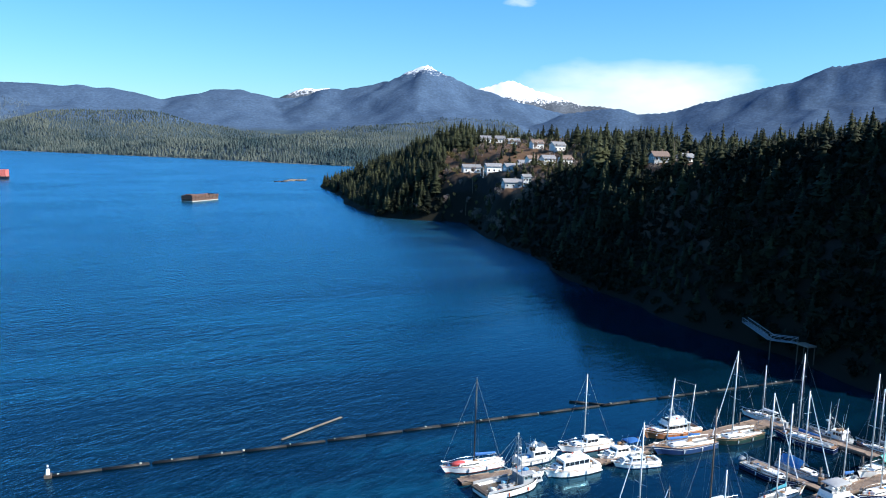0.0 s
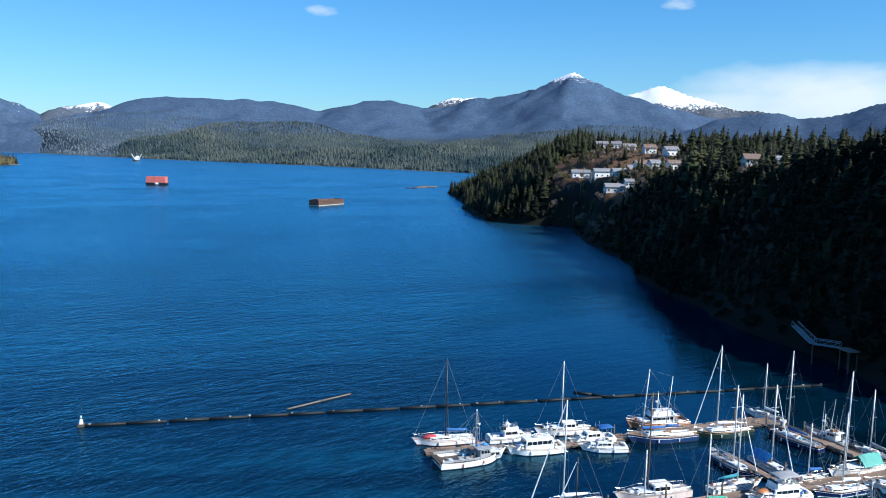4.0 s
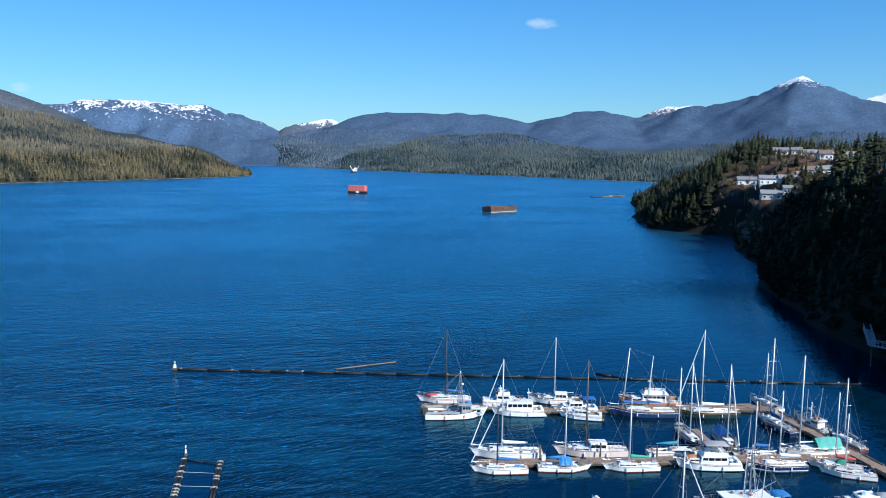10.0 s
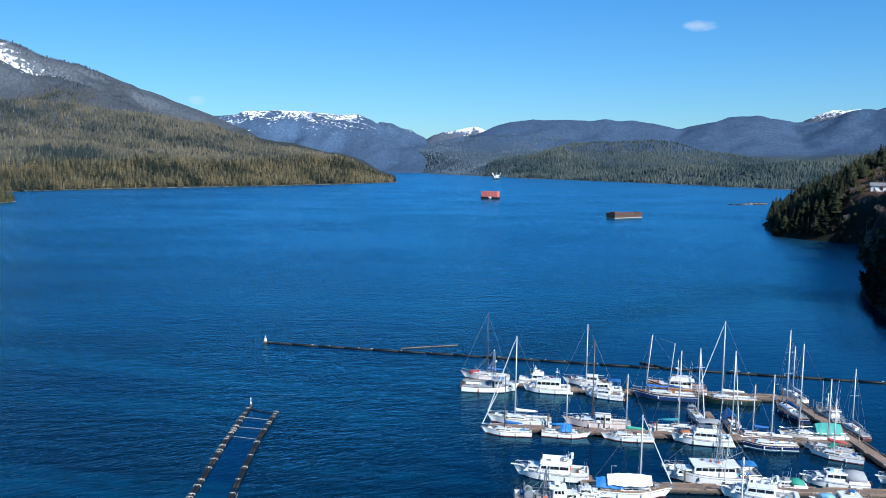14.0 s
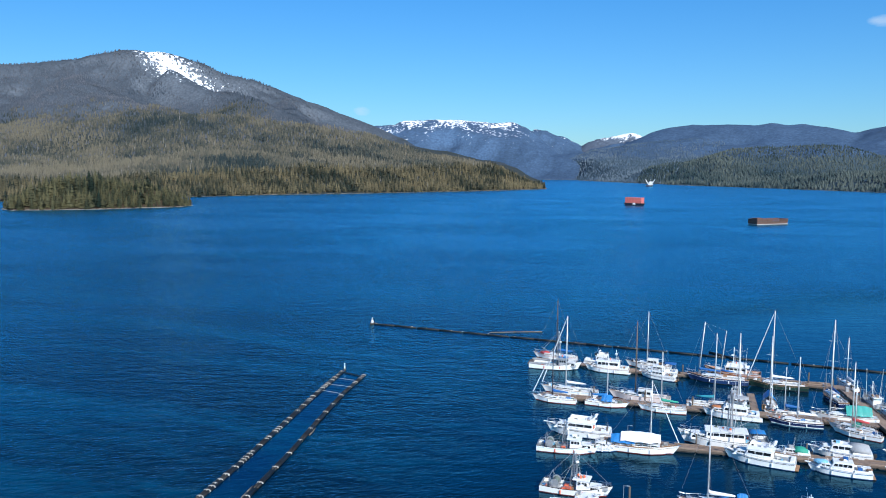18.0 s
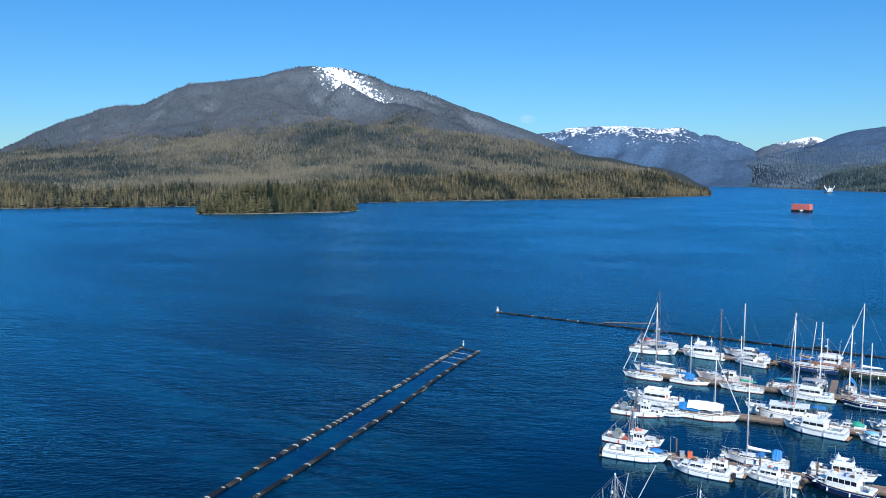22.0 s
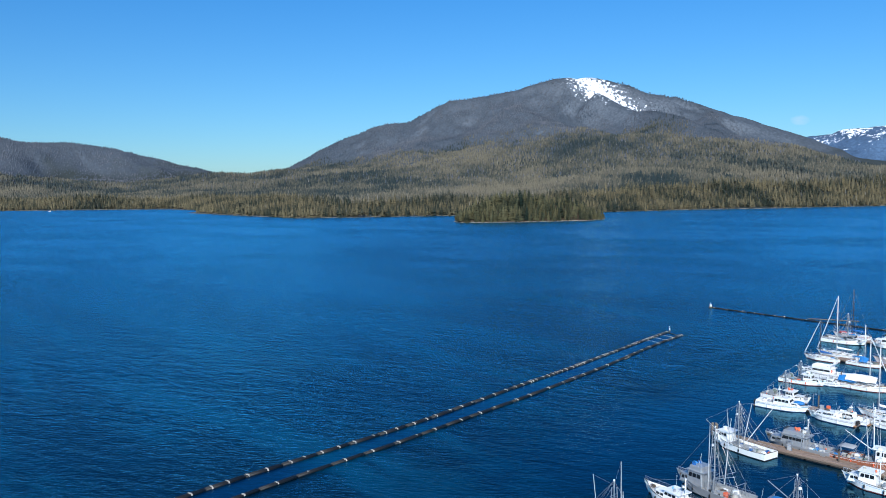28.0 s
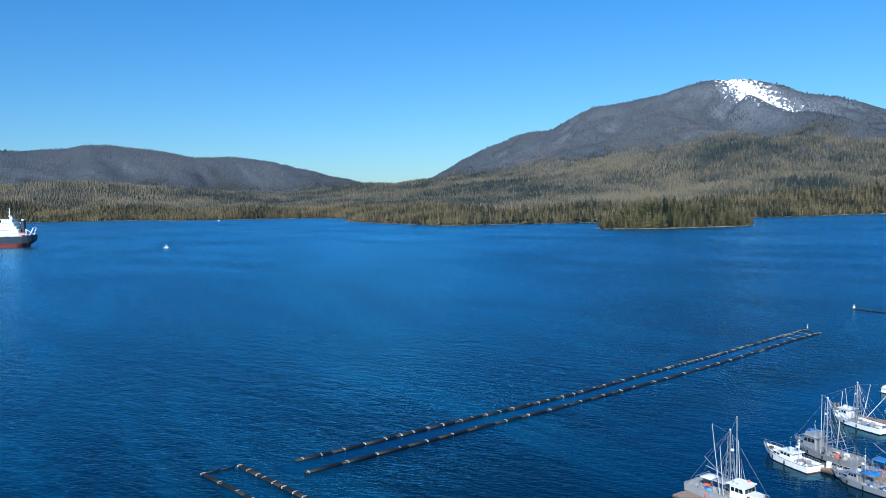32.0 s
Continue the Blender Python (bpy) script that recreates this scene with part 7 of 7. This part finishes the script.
log_boom("log_breakwater", (-72.5, 161.6), (88.0, 173.4), "long floating breakwater of dark chained logs", 2, 0.38, 0.21, 15, 8.0, 0.02, 3, 0.5)
log_boom("boom_stick", (24.3, 173.3), (31.6, 168.9), "loose dark log stick touching the breakwater", 1, 0, 0.25, 12, 0, 0.0, 5)
log_boom("drift_log_raft", (-36.4, 167.3), (-23.2, 176.4), "bundle of pale drifting logs beside the breakwater", 2, 0.34, 0.1, 16, 0, 1.0, 7)
PEN_WEST = [(-47.6, 108.8), (-41.5, 90.0), (-37.0, 77.5), (-27.6, 50.0), (-20.2, 26.0), (-13.6, 6.5), (-9.2, -7.0), (-3.9, -28.0), (0.3, -45.5), (6.4, -66.6), (9.3, -79.2)]
PEN_EAST = [(-41.4, 108.6), (-37.2, 94.4), (-30.9, 77.0), (-24.4, 60.0), (-17.6, 40.0), (-11.4, 20.5), (-5.7, 1.2), (-0.3, -17.0), (4.8, -37.3), (12.6, -64.5), (16.2, -77.0)]


def way_along(line, step):
    """Points (x, y) and directions at even steps along a bent line, with their distance from its start."""
    out, run = [], 0.0
    for (ax, ay), (bx, by) in zip(line, line[1:]):
        ln = math.hypot(bx - ax, by - ay)
        k = (math.ceil(run / step) * step - run) if run else 0.0
        while k < ln:
            out.append((run + k, ax + (bx - ax) * k / ln, ay + (by - ay) * k / ln, math.degrees(math.atan2(by - ay, bx - ax))))
            k += step
        run += ln
    return out


def pen_boom(line, label, r, gap, wrap, dense, seed):
    """A bowed boom of paired black float pipes, with pale lashings at its joints; dense: the stretch where they crowd together."""
    rr = random.Random(seed)
    ox, oy = line[0]
    root = thing("pen_boom", pose(ox, oy, 0), label, "log boom", "pen booms")
    stops = way_along(line, 7.4)
    for (_, ax, ay, _), (_, bx, by, turn) in zip(stops, stops[1:]):
        nx, ny = -math.sin(radians(turn)) * gap / 2, math.cos(radians(turn)) * gap / 2
        for sd in (1, -1):
            k = r * rr.uniform(0.92, 1.06)
            f = rr.uniform(0.01, 0.03)
            p, q = Vector((ax - ox + nx * sd, ay - oy + ny * sd, 0.14)), Vector((bx - ox + nx * sd, by - oy + ny * sd, 0.14))
            part("float_pipe", M().tube(p + (q - p) * f, p + (q - p) * (1 - f), k, k * 0.97, 9), LOG, root, smooth=True)
    pipe_w = gap / 2 + r + 0.05
    at = 0.4
    total = stops[-1][0]
    fine_ = way_along(line, 0.1)
    while at < total - 0.4:
        d, x, y, turn = fine_[min(len(fine_) - 1, int(at / 0.1))]
        w, wide = rr.uniform(0.15, 0.30), pipe_w * rr.uniform(0.85, 1.08)
        m = M().loft([[(a, -wide, 0.12), (a, -wide * 0.8, 0.14 + r * 0.9), (a, 0, 0.19 + r), (a, wide * 0.8, 0.14 + r * 0.9), (a, wide, 0.12)] for a in (-w / 2, w / 2)])
        o = part("lashing", m, FLOATW, root, "bleached lashing wrapped over the pipes")
        o.matrix_local = pose(x - ox, y - oy, 0, 0, 0, turn + rr.uniform(-9, 9))
        crowded = any(a < at < b for a, b in dense)
        at += rr.choice([1.1, 1.5, 2.2, 3.2]) if crowded else wrap * rr.choice([0.8, 1.0, 1.0, 1.25])
    return root


pen_boom(PEN_WEST, "long bowed boom of black float pipes with bleached lashings", 0.27, 0.5, 3.8, [(0, 6), (10, 24), (36, 82)], 9)
pen_boom(PEN_EAST, "long bowed boom of paired black float pipes", 0.24, 0.44, 6.4, [(0, 8)], 11)
for ra, rb in (((-45.9, 103.4), (-39.9, 103.6)), ((-44.2, 98.2), (-38.5, 98.6)), ((-42.6, 93.4), (-36.9, 93.4))):
    rope = thing("tie_rope", pose(*ra, 0.2), "thin pale rope stretched between the two booms", "rope", "pen ropes")
    part("rope", M().tube((0, 0, 0), (rb[0] - ra[0], rb[1] - ra[1], 0), 0.035, n=4), ROPE, rope)
log_boom("pen_end_boom", (-47.4, 108.6), (-40.6, 107.2), "short cross log closing the boom pen", 1, 0, 0.11, 8, 0, 0.0, 13)
pen_boom([(6.4, -84.8), (20.0, -80.0), (36.0, -74.4)], "black pipe boom of a second pen with bleached lashings", 0.26, 0.5, 3.4, [(3, 14)], 15)
pen_boom([(7.8, -91.3), (22.0, -86.0), (38.0, -80.2)], "dark pipe boom edging the second pen", 0.22, 0.4, 6.0, [], 17)
log_boom("second_pen_end", (7.7, -91.0), (6.5, -85.2), "short dark cross pipe of the second pen", 1, 0, 0.16, 8, 0, 0.0, 19)
for (ax, ay), (bx, by), sd in (((-18.8, 41.6), (-20.6, 46.6), 21), ((-26.9, 68.6), (-28.6, 73.0), 23)):
    log_boom("loose_log", (ax, ay), (bx, by), "loose reddish log lying inside the boom pen", 1, 0, 0.12, 12, 0, 1.0, sd)

calm = M()
calm.bridge(calm.ring([(x, y, 0.004) for x, y in PEN_WEST]), calm.ring([(x, y, 0.004) for x, y in PEN_EAST]), False)
tagged(new("water_calm", mesh_of("water_calm", calm, CALM)), "smooth sheltered dark blue water between the booms", "water", kind="structure")


def beacon(x, y, high, label, k=1.0):
    root = thing("marker_beacon", pose(x, y, 0.0), label, "beacon", "marker beacons")
    part("platform", M().block(-0.55 * k, 0.55 * k, -0.55 * k, 0.55 * k, -0.25, 0.5, 0.05), TIMBER, root)
    part("tower", M().block(-0.3 * k, 0.3 * k, -0.3 * k, 0.3 * k, 0.5, high * 0.8, 0.06 * k, (0.08 * k, 0.08 * k, 0.08 * k, 0.08 * k)), WHITE, root)
    part("pole", M().tube((0, 0, high * 0.8), (0, 0, high), 0.05, n=6), GALV, root)
    part("light", M().tube((0, 0, high), (0, 0, high + 0.3), 0.14, 0.10, 8), WHITE, root)


beacon(-72.9, 161.5, 1.7, "white marker beacon at the end of the log breakwater")
beacon(-48.0, 110.4, 1.5, "slim white marker at the end of the boom pen", 0.4)


# ---- gangway on the east shore ----
def gangway():
    root = thing("gangway", pose(98.0, 206.0, 6.2), "pale metal truss gangway against the dark cliff", "gangway")
    legs = [((0.0, 0.0, 0.2), (-4.8, -15.2, -0.9)), ((-4.8, -15.2, -0.9), (-1.0, -20.4, -0.7))]
    for p, q in legs:
        p, q = Vector(p), Vector(q)
        d = (q - p).normalized()
        side = Vector((d.y, -d.x, 0)).normalized() * 0.8
        deck = M().quad(p - side, q - side, q + side, p + side, 0.12)
        part("walkway", deck, GALV, root)
        for sg in (1, -1):
            m = M()
            o = side * sg
            up = Vector((0, 0, 1.3))
            m.tube(p + o, q + o, 0.09, n=5).tube(p + o + up, q + o + up, 0.09, n=5)
            n = int((q - p).length / 1.8)
            for k in range(n + 1):
                a = p + (q - p) * k / n + o
                m.tube(a, a + up, 0.06, n=4)
                if k < n:
                    c = p + (q - p) * (k + 1) / n + o
                    m.tube(a, c + up, 0.05, n=4)
            part("truss", m, GALV, root)
    part("landing", M().block(-1.6, 1.4, -24.6, -20.2, -1.0, -0.65, 0.06), PLANK, root)
    for px_, py_ in ((-1.2, -24.2), (1.0, -24.2), (-1.2, -20.8), (1.0, -20.8), (-4.8, -15.2)):
        part("support_post", M().tube((px_, py_, -8.5), (px_, py_, -0.85), 0.16, n=7), TIMBER, root)


gangway()


# ---- barges and ships out in the inlet ----
def red_barge():
    root = thing("red_barge", pose(-217.5, 1056, 0, 0, 0, -12) @ Matrix.Diagonal((0.82, 0.9, 1.25, 1)), "red container barge anchored in the inlet", "barge")
    part("hull", M().loft([[(-15, -5.5, -0.5), (13, -5.5, -0.5), (13, 5.5, -0.5), (-15, 5.5, -0.5)], [(-16, -6, 2.2), (15, -6, 2.2), (15, 6, 2.2), (-16, 6, 2.2)]]), SHIPBLACK, root)
    part("deck_rim", M().block(-16.1, 15.1, -6.1, 6.1, 2.2, 2.7, 0.1), RUST, root)
    for k in range(5):
        part("container", M().block(-14.8 + 5.8 * k, -14.8 + 5.8 * k + 5.55, -5.4, 5.4, 2.7, 8.6, 0.12), REDSHIP, root)
    part("white_board", M().block(-0.5, 4.5, -6.25, -6.12, 1.0, 2.8, 0.05), WHITE, root)
    for k in range(5):
        part("mooring_bitt", M().tube((-14 + 7 * k, -5.8, 2.7), (-14 + 7 * k, -5.8, 3.4), 0.2, n=6), BLACK, root)


def brown_barge():
    root = thing("rusty_barge", pose(-15.5, 738.5, 0, 0, 0, 52) @ Matrix.Diagonal((0.92, 0.9, 0.85, 1)), "old rusty brown timber-sided barge at anchor", "barge")
    part("hull", M().loft([[(-20, -5.6, -0.5), (18, -5.6, -0.5), (20, 0, -0.5), (18, 5.6, -0.5), (-20, 5.6, -0.5)], [(-21, -6, 3.2), (20, -6, 3.2), (22.5, 0, 3.4), (20, 6, 3.2), (-21, 6, 3.2)]]), RUST, root)
    part("waterline_band", M().block(-20.9, 20, -6.06, 6.06, 0.3, 1.0, 0.05), CONCRETE, root)
    m = M()
    for k in range(19):
        for sd in (1, -1):
            m.block(-20.6 + 2.2 * k, -20.6 + 2.2 * k + 0.35, sd * 5.95 - 0.2, sd * 5.95 + 0.2, 2.0, 6.2, 0.05)
    part("stanchions", m, RUST, root)
    for sd in (1, -1):
        for z in (3.4, 4.4, 5.4):
            part("side_board", M().block(-20.8, 20.2, sd * 5.8 - 0.1, sd * 5.8 + 0.1, z, z + 0.75, 0.04), RUST if z > 4 else TIMBER, root)
    for xe in (-20.9, 20.1):
        part("end_board", M().block(xe - 0.1, xe + 0.1, -5.8, 5.8, 3.3, 6.2, 0.04), RUST, root)
    part("scrap_cargo", M().block(-19, 2, -4.8, 4.8, 3.2, 6.0, 0.9, (2, 2, 1, 1)), RUST, root)
    part("deck_house", M().block(-18.5, -11, -3.5, 3.5, 5.6, 7.2, 0.2), RUST, root, "low rusty deck house")


def far_ship(name, x, y, heading, s, label):
    root = thing(name, pose(x, y, 0, 0, 0, heading), label, "ship")
    b = Boat(root, 34 * s, 9 * s, 3.0 * s, 2.6 * s, 4.8 * s).hull(SHIPBLACK, W, ANTIFOUL, BLACK, GREYDECK)
    b.house(1 * s, 9 * s, 5 * s, 6.6 * s, W, "superstructure", 1.0, 0.5, 0.5, windows=5)
    part("wheelhouse", M().block(3 * s, 8 * s, -2.6 * s, 2.6 * s, 7.4 * s, 9.8 * s, 0.3), W, root)
    b.spar("mast", 0.5 * s, 2 * s, 15 * s, 0.25 * s, W)
    for sd in (1, -1):
        part("outrigger", M().tube((0, sd * 3 * s, 3 * s), (-1 * s, sd * 9.5 * s, 14 * s), 0.55 * s, n=6), W, root, "white outrigger pole")
    b.spar("aft_mast", -12 * s, 2 * s, 9 * s, 0.2 * s, W)


red_barge()
brown_barge()
far_ship("fishing_ship", -515, 2425, 86, 1.5, "white fishing ship with raised outriggers far up the inlet")


def research_ship():
    """The stern half of a large dark ship with white upper works, at anchor."""
    root = thing("anchored_ship", pose(-912, -258, 0, 0, 0, 254), "large dark-hulled ship with white upper works at anchor", "ship")
    b = Boat(root, 150, 24, 14.0, 12.0, 17.0)

    def section(x, w, low, high, flare):
        return [(x, -w * flare, low), (x, w * flare, low), (x, w * (flare + 1) / 2, (low + high) / 2), (x, w, high), (x, -w, high), (x, -w * (flare + 1) / 2, (low + high) / 2)]
    part("hull", M().loft([section(-76, 9.5, 7.5, 14, 0.86), section(-72, 11, 5.2, 13.6, 0.9), section(-66, 11.8, 4.6, 13, 0.95), section(-30, 12, 4.6, 12.4, 1.0), section(25, 12, 4.6, 13, 1.0), section(55, 8.5, 4.6, 16, 0.85), section(76, 0.6, 5, 18, 0.5)]), SHIPBLACK, root)
    part("lower_hull", M().loft([section(-72, 9.8, 3.6, 5.2, 0.5), section(-66, 11.1, 1.0, 4.6, 0.55), section(-60, 11.6, -1.5, 4.6, 0.8), section(25, 11.8, -1.5, 4.6, 0.95), section(55, 7.0, -1.5, 4.6, 0.8), section(70, 0.6, -1.5, 4.6, 0.5)]), ANTIFOUL, root, "red lower hull at the waterline")
    part("rudder", M().block(-71, -68.5, -0.7, 0.7, -1.5, 4.0, 0.2), SHIPBLACK, root)
    part("bulwark_rail", M().line([(-75, -9.3, 15.2), (-70, -11, 14.9), (-40, -11.8, 14.2)], 0.25, 5).line([(-75, -9.3, 15.2), (-75, 9.3, 15.2)], 0.25, 5).line([(-75, 9.3, 15.2), (-70, 11, 14.9), (-40, 11.8, 14.2)], 0.25, 5), W, root)
    for k in range(8):
        part("rail_post", M().tube((-75 + 4.5 * k, 11.2, 13), (-75 + 4.5 * k, 11.2, 15), 0.18, n=5), W, root)
    for sd in (1, -1):
        part("stern_frame", M().line([(-73, sd * 6, 13.5), (-77, sd * 5, 22), (-77, 0, 22.5)], 0.5, 6), W, root, "white stern lifting frame")
    part("crane_post", M().tube((-62, -6, 13), (-62, -6, 27), 0.9, 0.7, 8), W, root)
    part("crane_jib", M().tube((-62, -6, 26), (-47, -4, 36), 0.5, 0.35, 6), W, root)
    for z, x0, x1, w in ((13, -66, -34, 10), (17, -62, -37, 9.5), (21, -60, -39, 9), (25, -57, -41, 8.5), (29, -55, -43, 7.5)):
        part("deck_tier", M().block(x0, x1, -w, w, z - 0.5, z + 3.6, 0.4), W, root)
        part("deck_edge", M().block(x0 - 1, x1 + 1, -w - 0.8, w + 0.8, z + 3.5, z + 3.9, 0.1), W, root)
        for k in range(7):
            yy = -w + 1.4 + (2 * w - 2.8) * k / 6
            part("port_window", M().block(x0 - 0.06, x0 + 0.05, yy - 0.5, yy + 0.5, z + 1.4, z + 2.5, 0.02), GLASS, root)
    part("funnel", M().block(-67, -62, -3, 3, 17, 31, 0.6, (0.8, 0.8, 0.4, 0.4)), SHIPBLACK, root)
    part("funnel_cap", M().block(-66, -63, -2.4, 2.4, 31, 32.5, 0.4), W, root)
    b.spar("radar_mast", -50, 32, 46, 0.5, W)
    for z in (37, 41):
        part("yard", M().tube((-50, -4, z), (-50, 4, z), 0.3, n=5), W, root)
    part("satcom_dome", M().tube((-53, 3, 33), (-53, 3, 36), 1.4, 1.0, 10), W, root)
    part("stern_crane", M().tube((-69, 5, 13), (-69, 5, 21), 0.6, n=6).tube((-69, 5, 21), (-75, 5, 16), 0.4, n=5), W, root)
    part("lifeboat", M().block(-70, -63, 8.5, 10.8, 14.5, 17, 0.7), ORANGE, root)


research_ship()
cruiser(-735.0, -49.6, 30, 7.0, "small white cabin boat anchored alone in the bay", name="anchored_boat", high=1.9, mast=1.5)
for k, (px, py, pa, pl) in enumerate(((112, 1100, 8, 30), (122, 1128, 14, 26), (95, 1075, -6, 18))):
    log_boom("anchored_raft", (px, py), (px + pl * math.cos(radians(pa)), py + pl * math.sin(radians(pa))), "floating log raft near the headland tip", 5, 1.6, 0.7, 15, 5.0, 0.6, 31 + k, 5)


cruiser(-1856.0, 142.0, 20, 9.0, "small white boat anchored close to the far shore", name="anchored_boat", high=1.6)


# ---- houses on the headland ----
def house(x, y, turn, w, d, h, label, wall=None, roof=None, deck=True, z=None):
    wall, roof = wall or SIDING, roof or SHINGLE
    zz = float(east_height(np.array([x]), np.array([y]))[0]) if z is None else z
    root = thing("house", pose(x, y, zz, 0, 0, turn), label, "house", "houses on the headland")
    part("foundation", M().block(-w / 2, w / 2, -d / 2, d / 2, -4.0, 0.4, 0.05), CONCRETE, root)
    part("wall", M().block(-w / 2 + 0.1, w / 2 - 0.1, -d / 2 + 0.1, d / 2 - 0.1, 0.4, h, 0.04), wall, root)
    e, r = 0.6, d * 0.3
    m = M()
    m.loft([[(-w / 2 - e, -d / 2 - e, h - 0.15), (-w / 2 - e, 0, h + r), (-w / 2 - e, d / 2 + e, h - 0.15), (-w / 2 - e, d / 2 + e, h + 0.1), (-w / 2 - e, 0, h + r + 0.25), (-w / 2 - e, -d / 2 - e, h + 0.1)],
            [(w / 2 + e, -d / 2 - e, h - 0.15), (w / 2 + e, 0, h + r), (w / 2 + e, d / 2 + e, h - 0.15), (w / 2 + e, d / 2 + e, h + 0.1), (w / 2 + e, 0, h + r + 0.25), (w / 2 + e, -d / 2 - e, h + 0.1)]])
    roof_ = part("roof", m, roof, root)
    for sx in (1, -1):
        g = M()
        g.loft([[(sx * (w / 2 - 0.15), -d / 2 + 0.1, h - 0.05), (sx * (w / 2 - 0.15), d / 2 - 0.1, h - 0.05), (sx * (w / 2 - 0.15), 0, h + r)], [(sx * (w / 2 - 0.1), -d / 2 + 0.1, h - 0.05), (sx * (w / 2 - 0.1), d / 2 - 0.1, h - 0.05), (sx * (w / 2 - 0.1), 0, h + r)]])
        part("gable", g, wall, root)
    part("chimney", M().block(w * 0.2, w * 0.2 + 0.8, d * 0.1, d * 0.1 + 0.8, h, h + r + 1.2, 0.04), BROWNROOF, roof_)
    for st in range(1 if h < 4 else 2):
        for k in range(3):
            yy = -d / 2 + d * (k + 0.5) / 3
            for sx in (1, -1):
                win = part("window", M().block(sx * w / 2 - 0.12, sx * w / 2 + 0.02, yy - 0.75, yy + 0.75, 1.2 + 2.6 * st, 2.5 + 2.6 * st, 0.02), W, root)
                part("pane", M().block(sx * (w / 2 + 0.02) - 0.03, sx * (w / 2 + 0.02) + 0.03, yy - 0.65, yy + 0.65, 1.3 + 2.6 * st, 2.4 + 2.6 * st, 0.01), GLASS, win)
        for k in range(3):
            xx = -w / 2 + w * (k + 0.5) / 3
            win = part("window", M().block(xx - 0.6, xx + 0.6, -d / 2 - 0.02, -d / 2 + 0.12, 1.2 + 2.6 * st, 2.5 + 2.6 * st, 0.02), W, root)
            part("pane", M().block(xx - 0.5, xx + 0.5, -d / 2 - 0.05, -d / 2 + 0.01, 1.3 + 2.6 * st, 2.4 + 2.6 * st, 0.01), GLASS, win)
    if deck:
        part("balcony", M().block(-w / 2 - 2.6, -w / 2 + 0.05, -d / 2, d / 2, 2.6, 2.85, 0.04), PLANK, root)
        rl = M().line([(-w / 2 - 2.5, -d / 2, 3.85), (-w / 2 - 2.5, d / 2, 3.85)], 0.07, 4)
        for k in range(7):
            yy = -d / 2 + d * k / 6
            rl.tube((-w / 2 - 2.5, yy, 2.85), (-w / 2 - 2.5, yy, 3.85), 0.05, n=4)
        part("balcony_rail", rl, W, root)
        for yy in (-d / 2 + 0.2, 0, d / 2 - 0.2):
            part("balcony_post", M().tube((-w / 2 - 2.4, yy, -3.5), (-w / 2 - 2.4, yy, 2.6), 0.12, n=6), W, root)


SIDINGS = ((SIDING, "white"), (GREYSIDING, "grey"), (BLUESIDING, "pale blue"))
ROOFS = ((SHINGLE, "grey"), (BROWNROOF, "brown"))
for hx_, hy_, hz_, ht, hw, hd, hh, wl_, rf in HOUSES:
    house(hx_, hy_, ht, hw, hd, hh, ("two-storey " if hh > 4 else "low ") + SIDINGS[wl_][1] + " house with a " + ROOFS[rf][1] + " roof on the hill", SIDINGS[wl_][0], ROOFS[rf][0], hh > 4.3, hz_ + 0.3)


def utility_pole(x, y, high=11):
    zz = float(east_height(np.array([x]), np.array([y]))[0])
    root = thing("utility_pole", pose(x, y, zz - 0.4), "tall wooden utility pole among the houses", "pole", "utility poles")
    part("pole", M().tube((0, 0, 0), (0, 0, high), 0.16, 0.11, 8), PALELOG, root)
    part("cross_arm", M().block(-0.08, 0.08, -1.1, 1.1, high - 1.0, high - 0.8, 0.03), TIMBER, root)


for px, py in ((152, 486), (150, 546), (156, 550), (160, 556), (196, 575), (204, 592), (208, 560), (176, 350)):
    utility_pole(px, py)
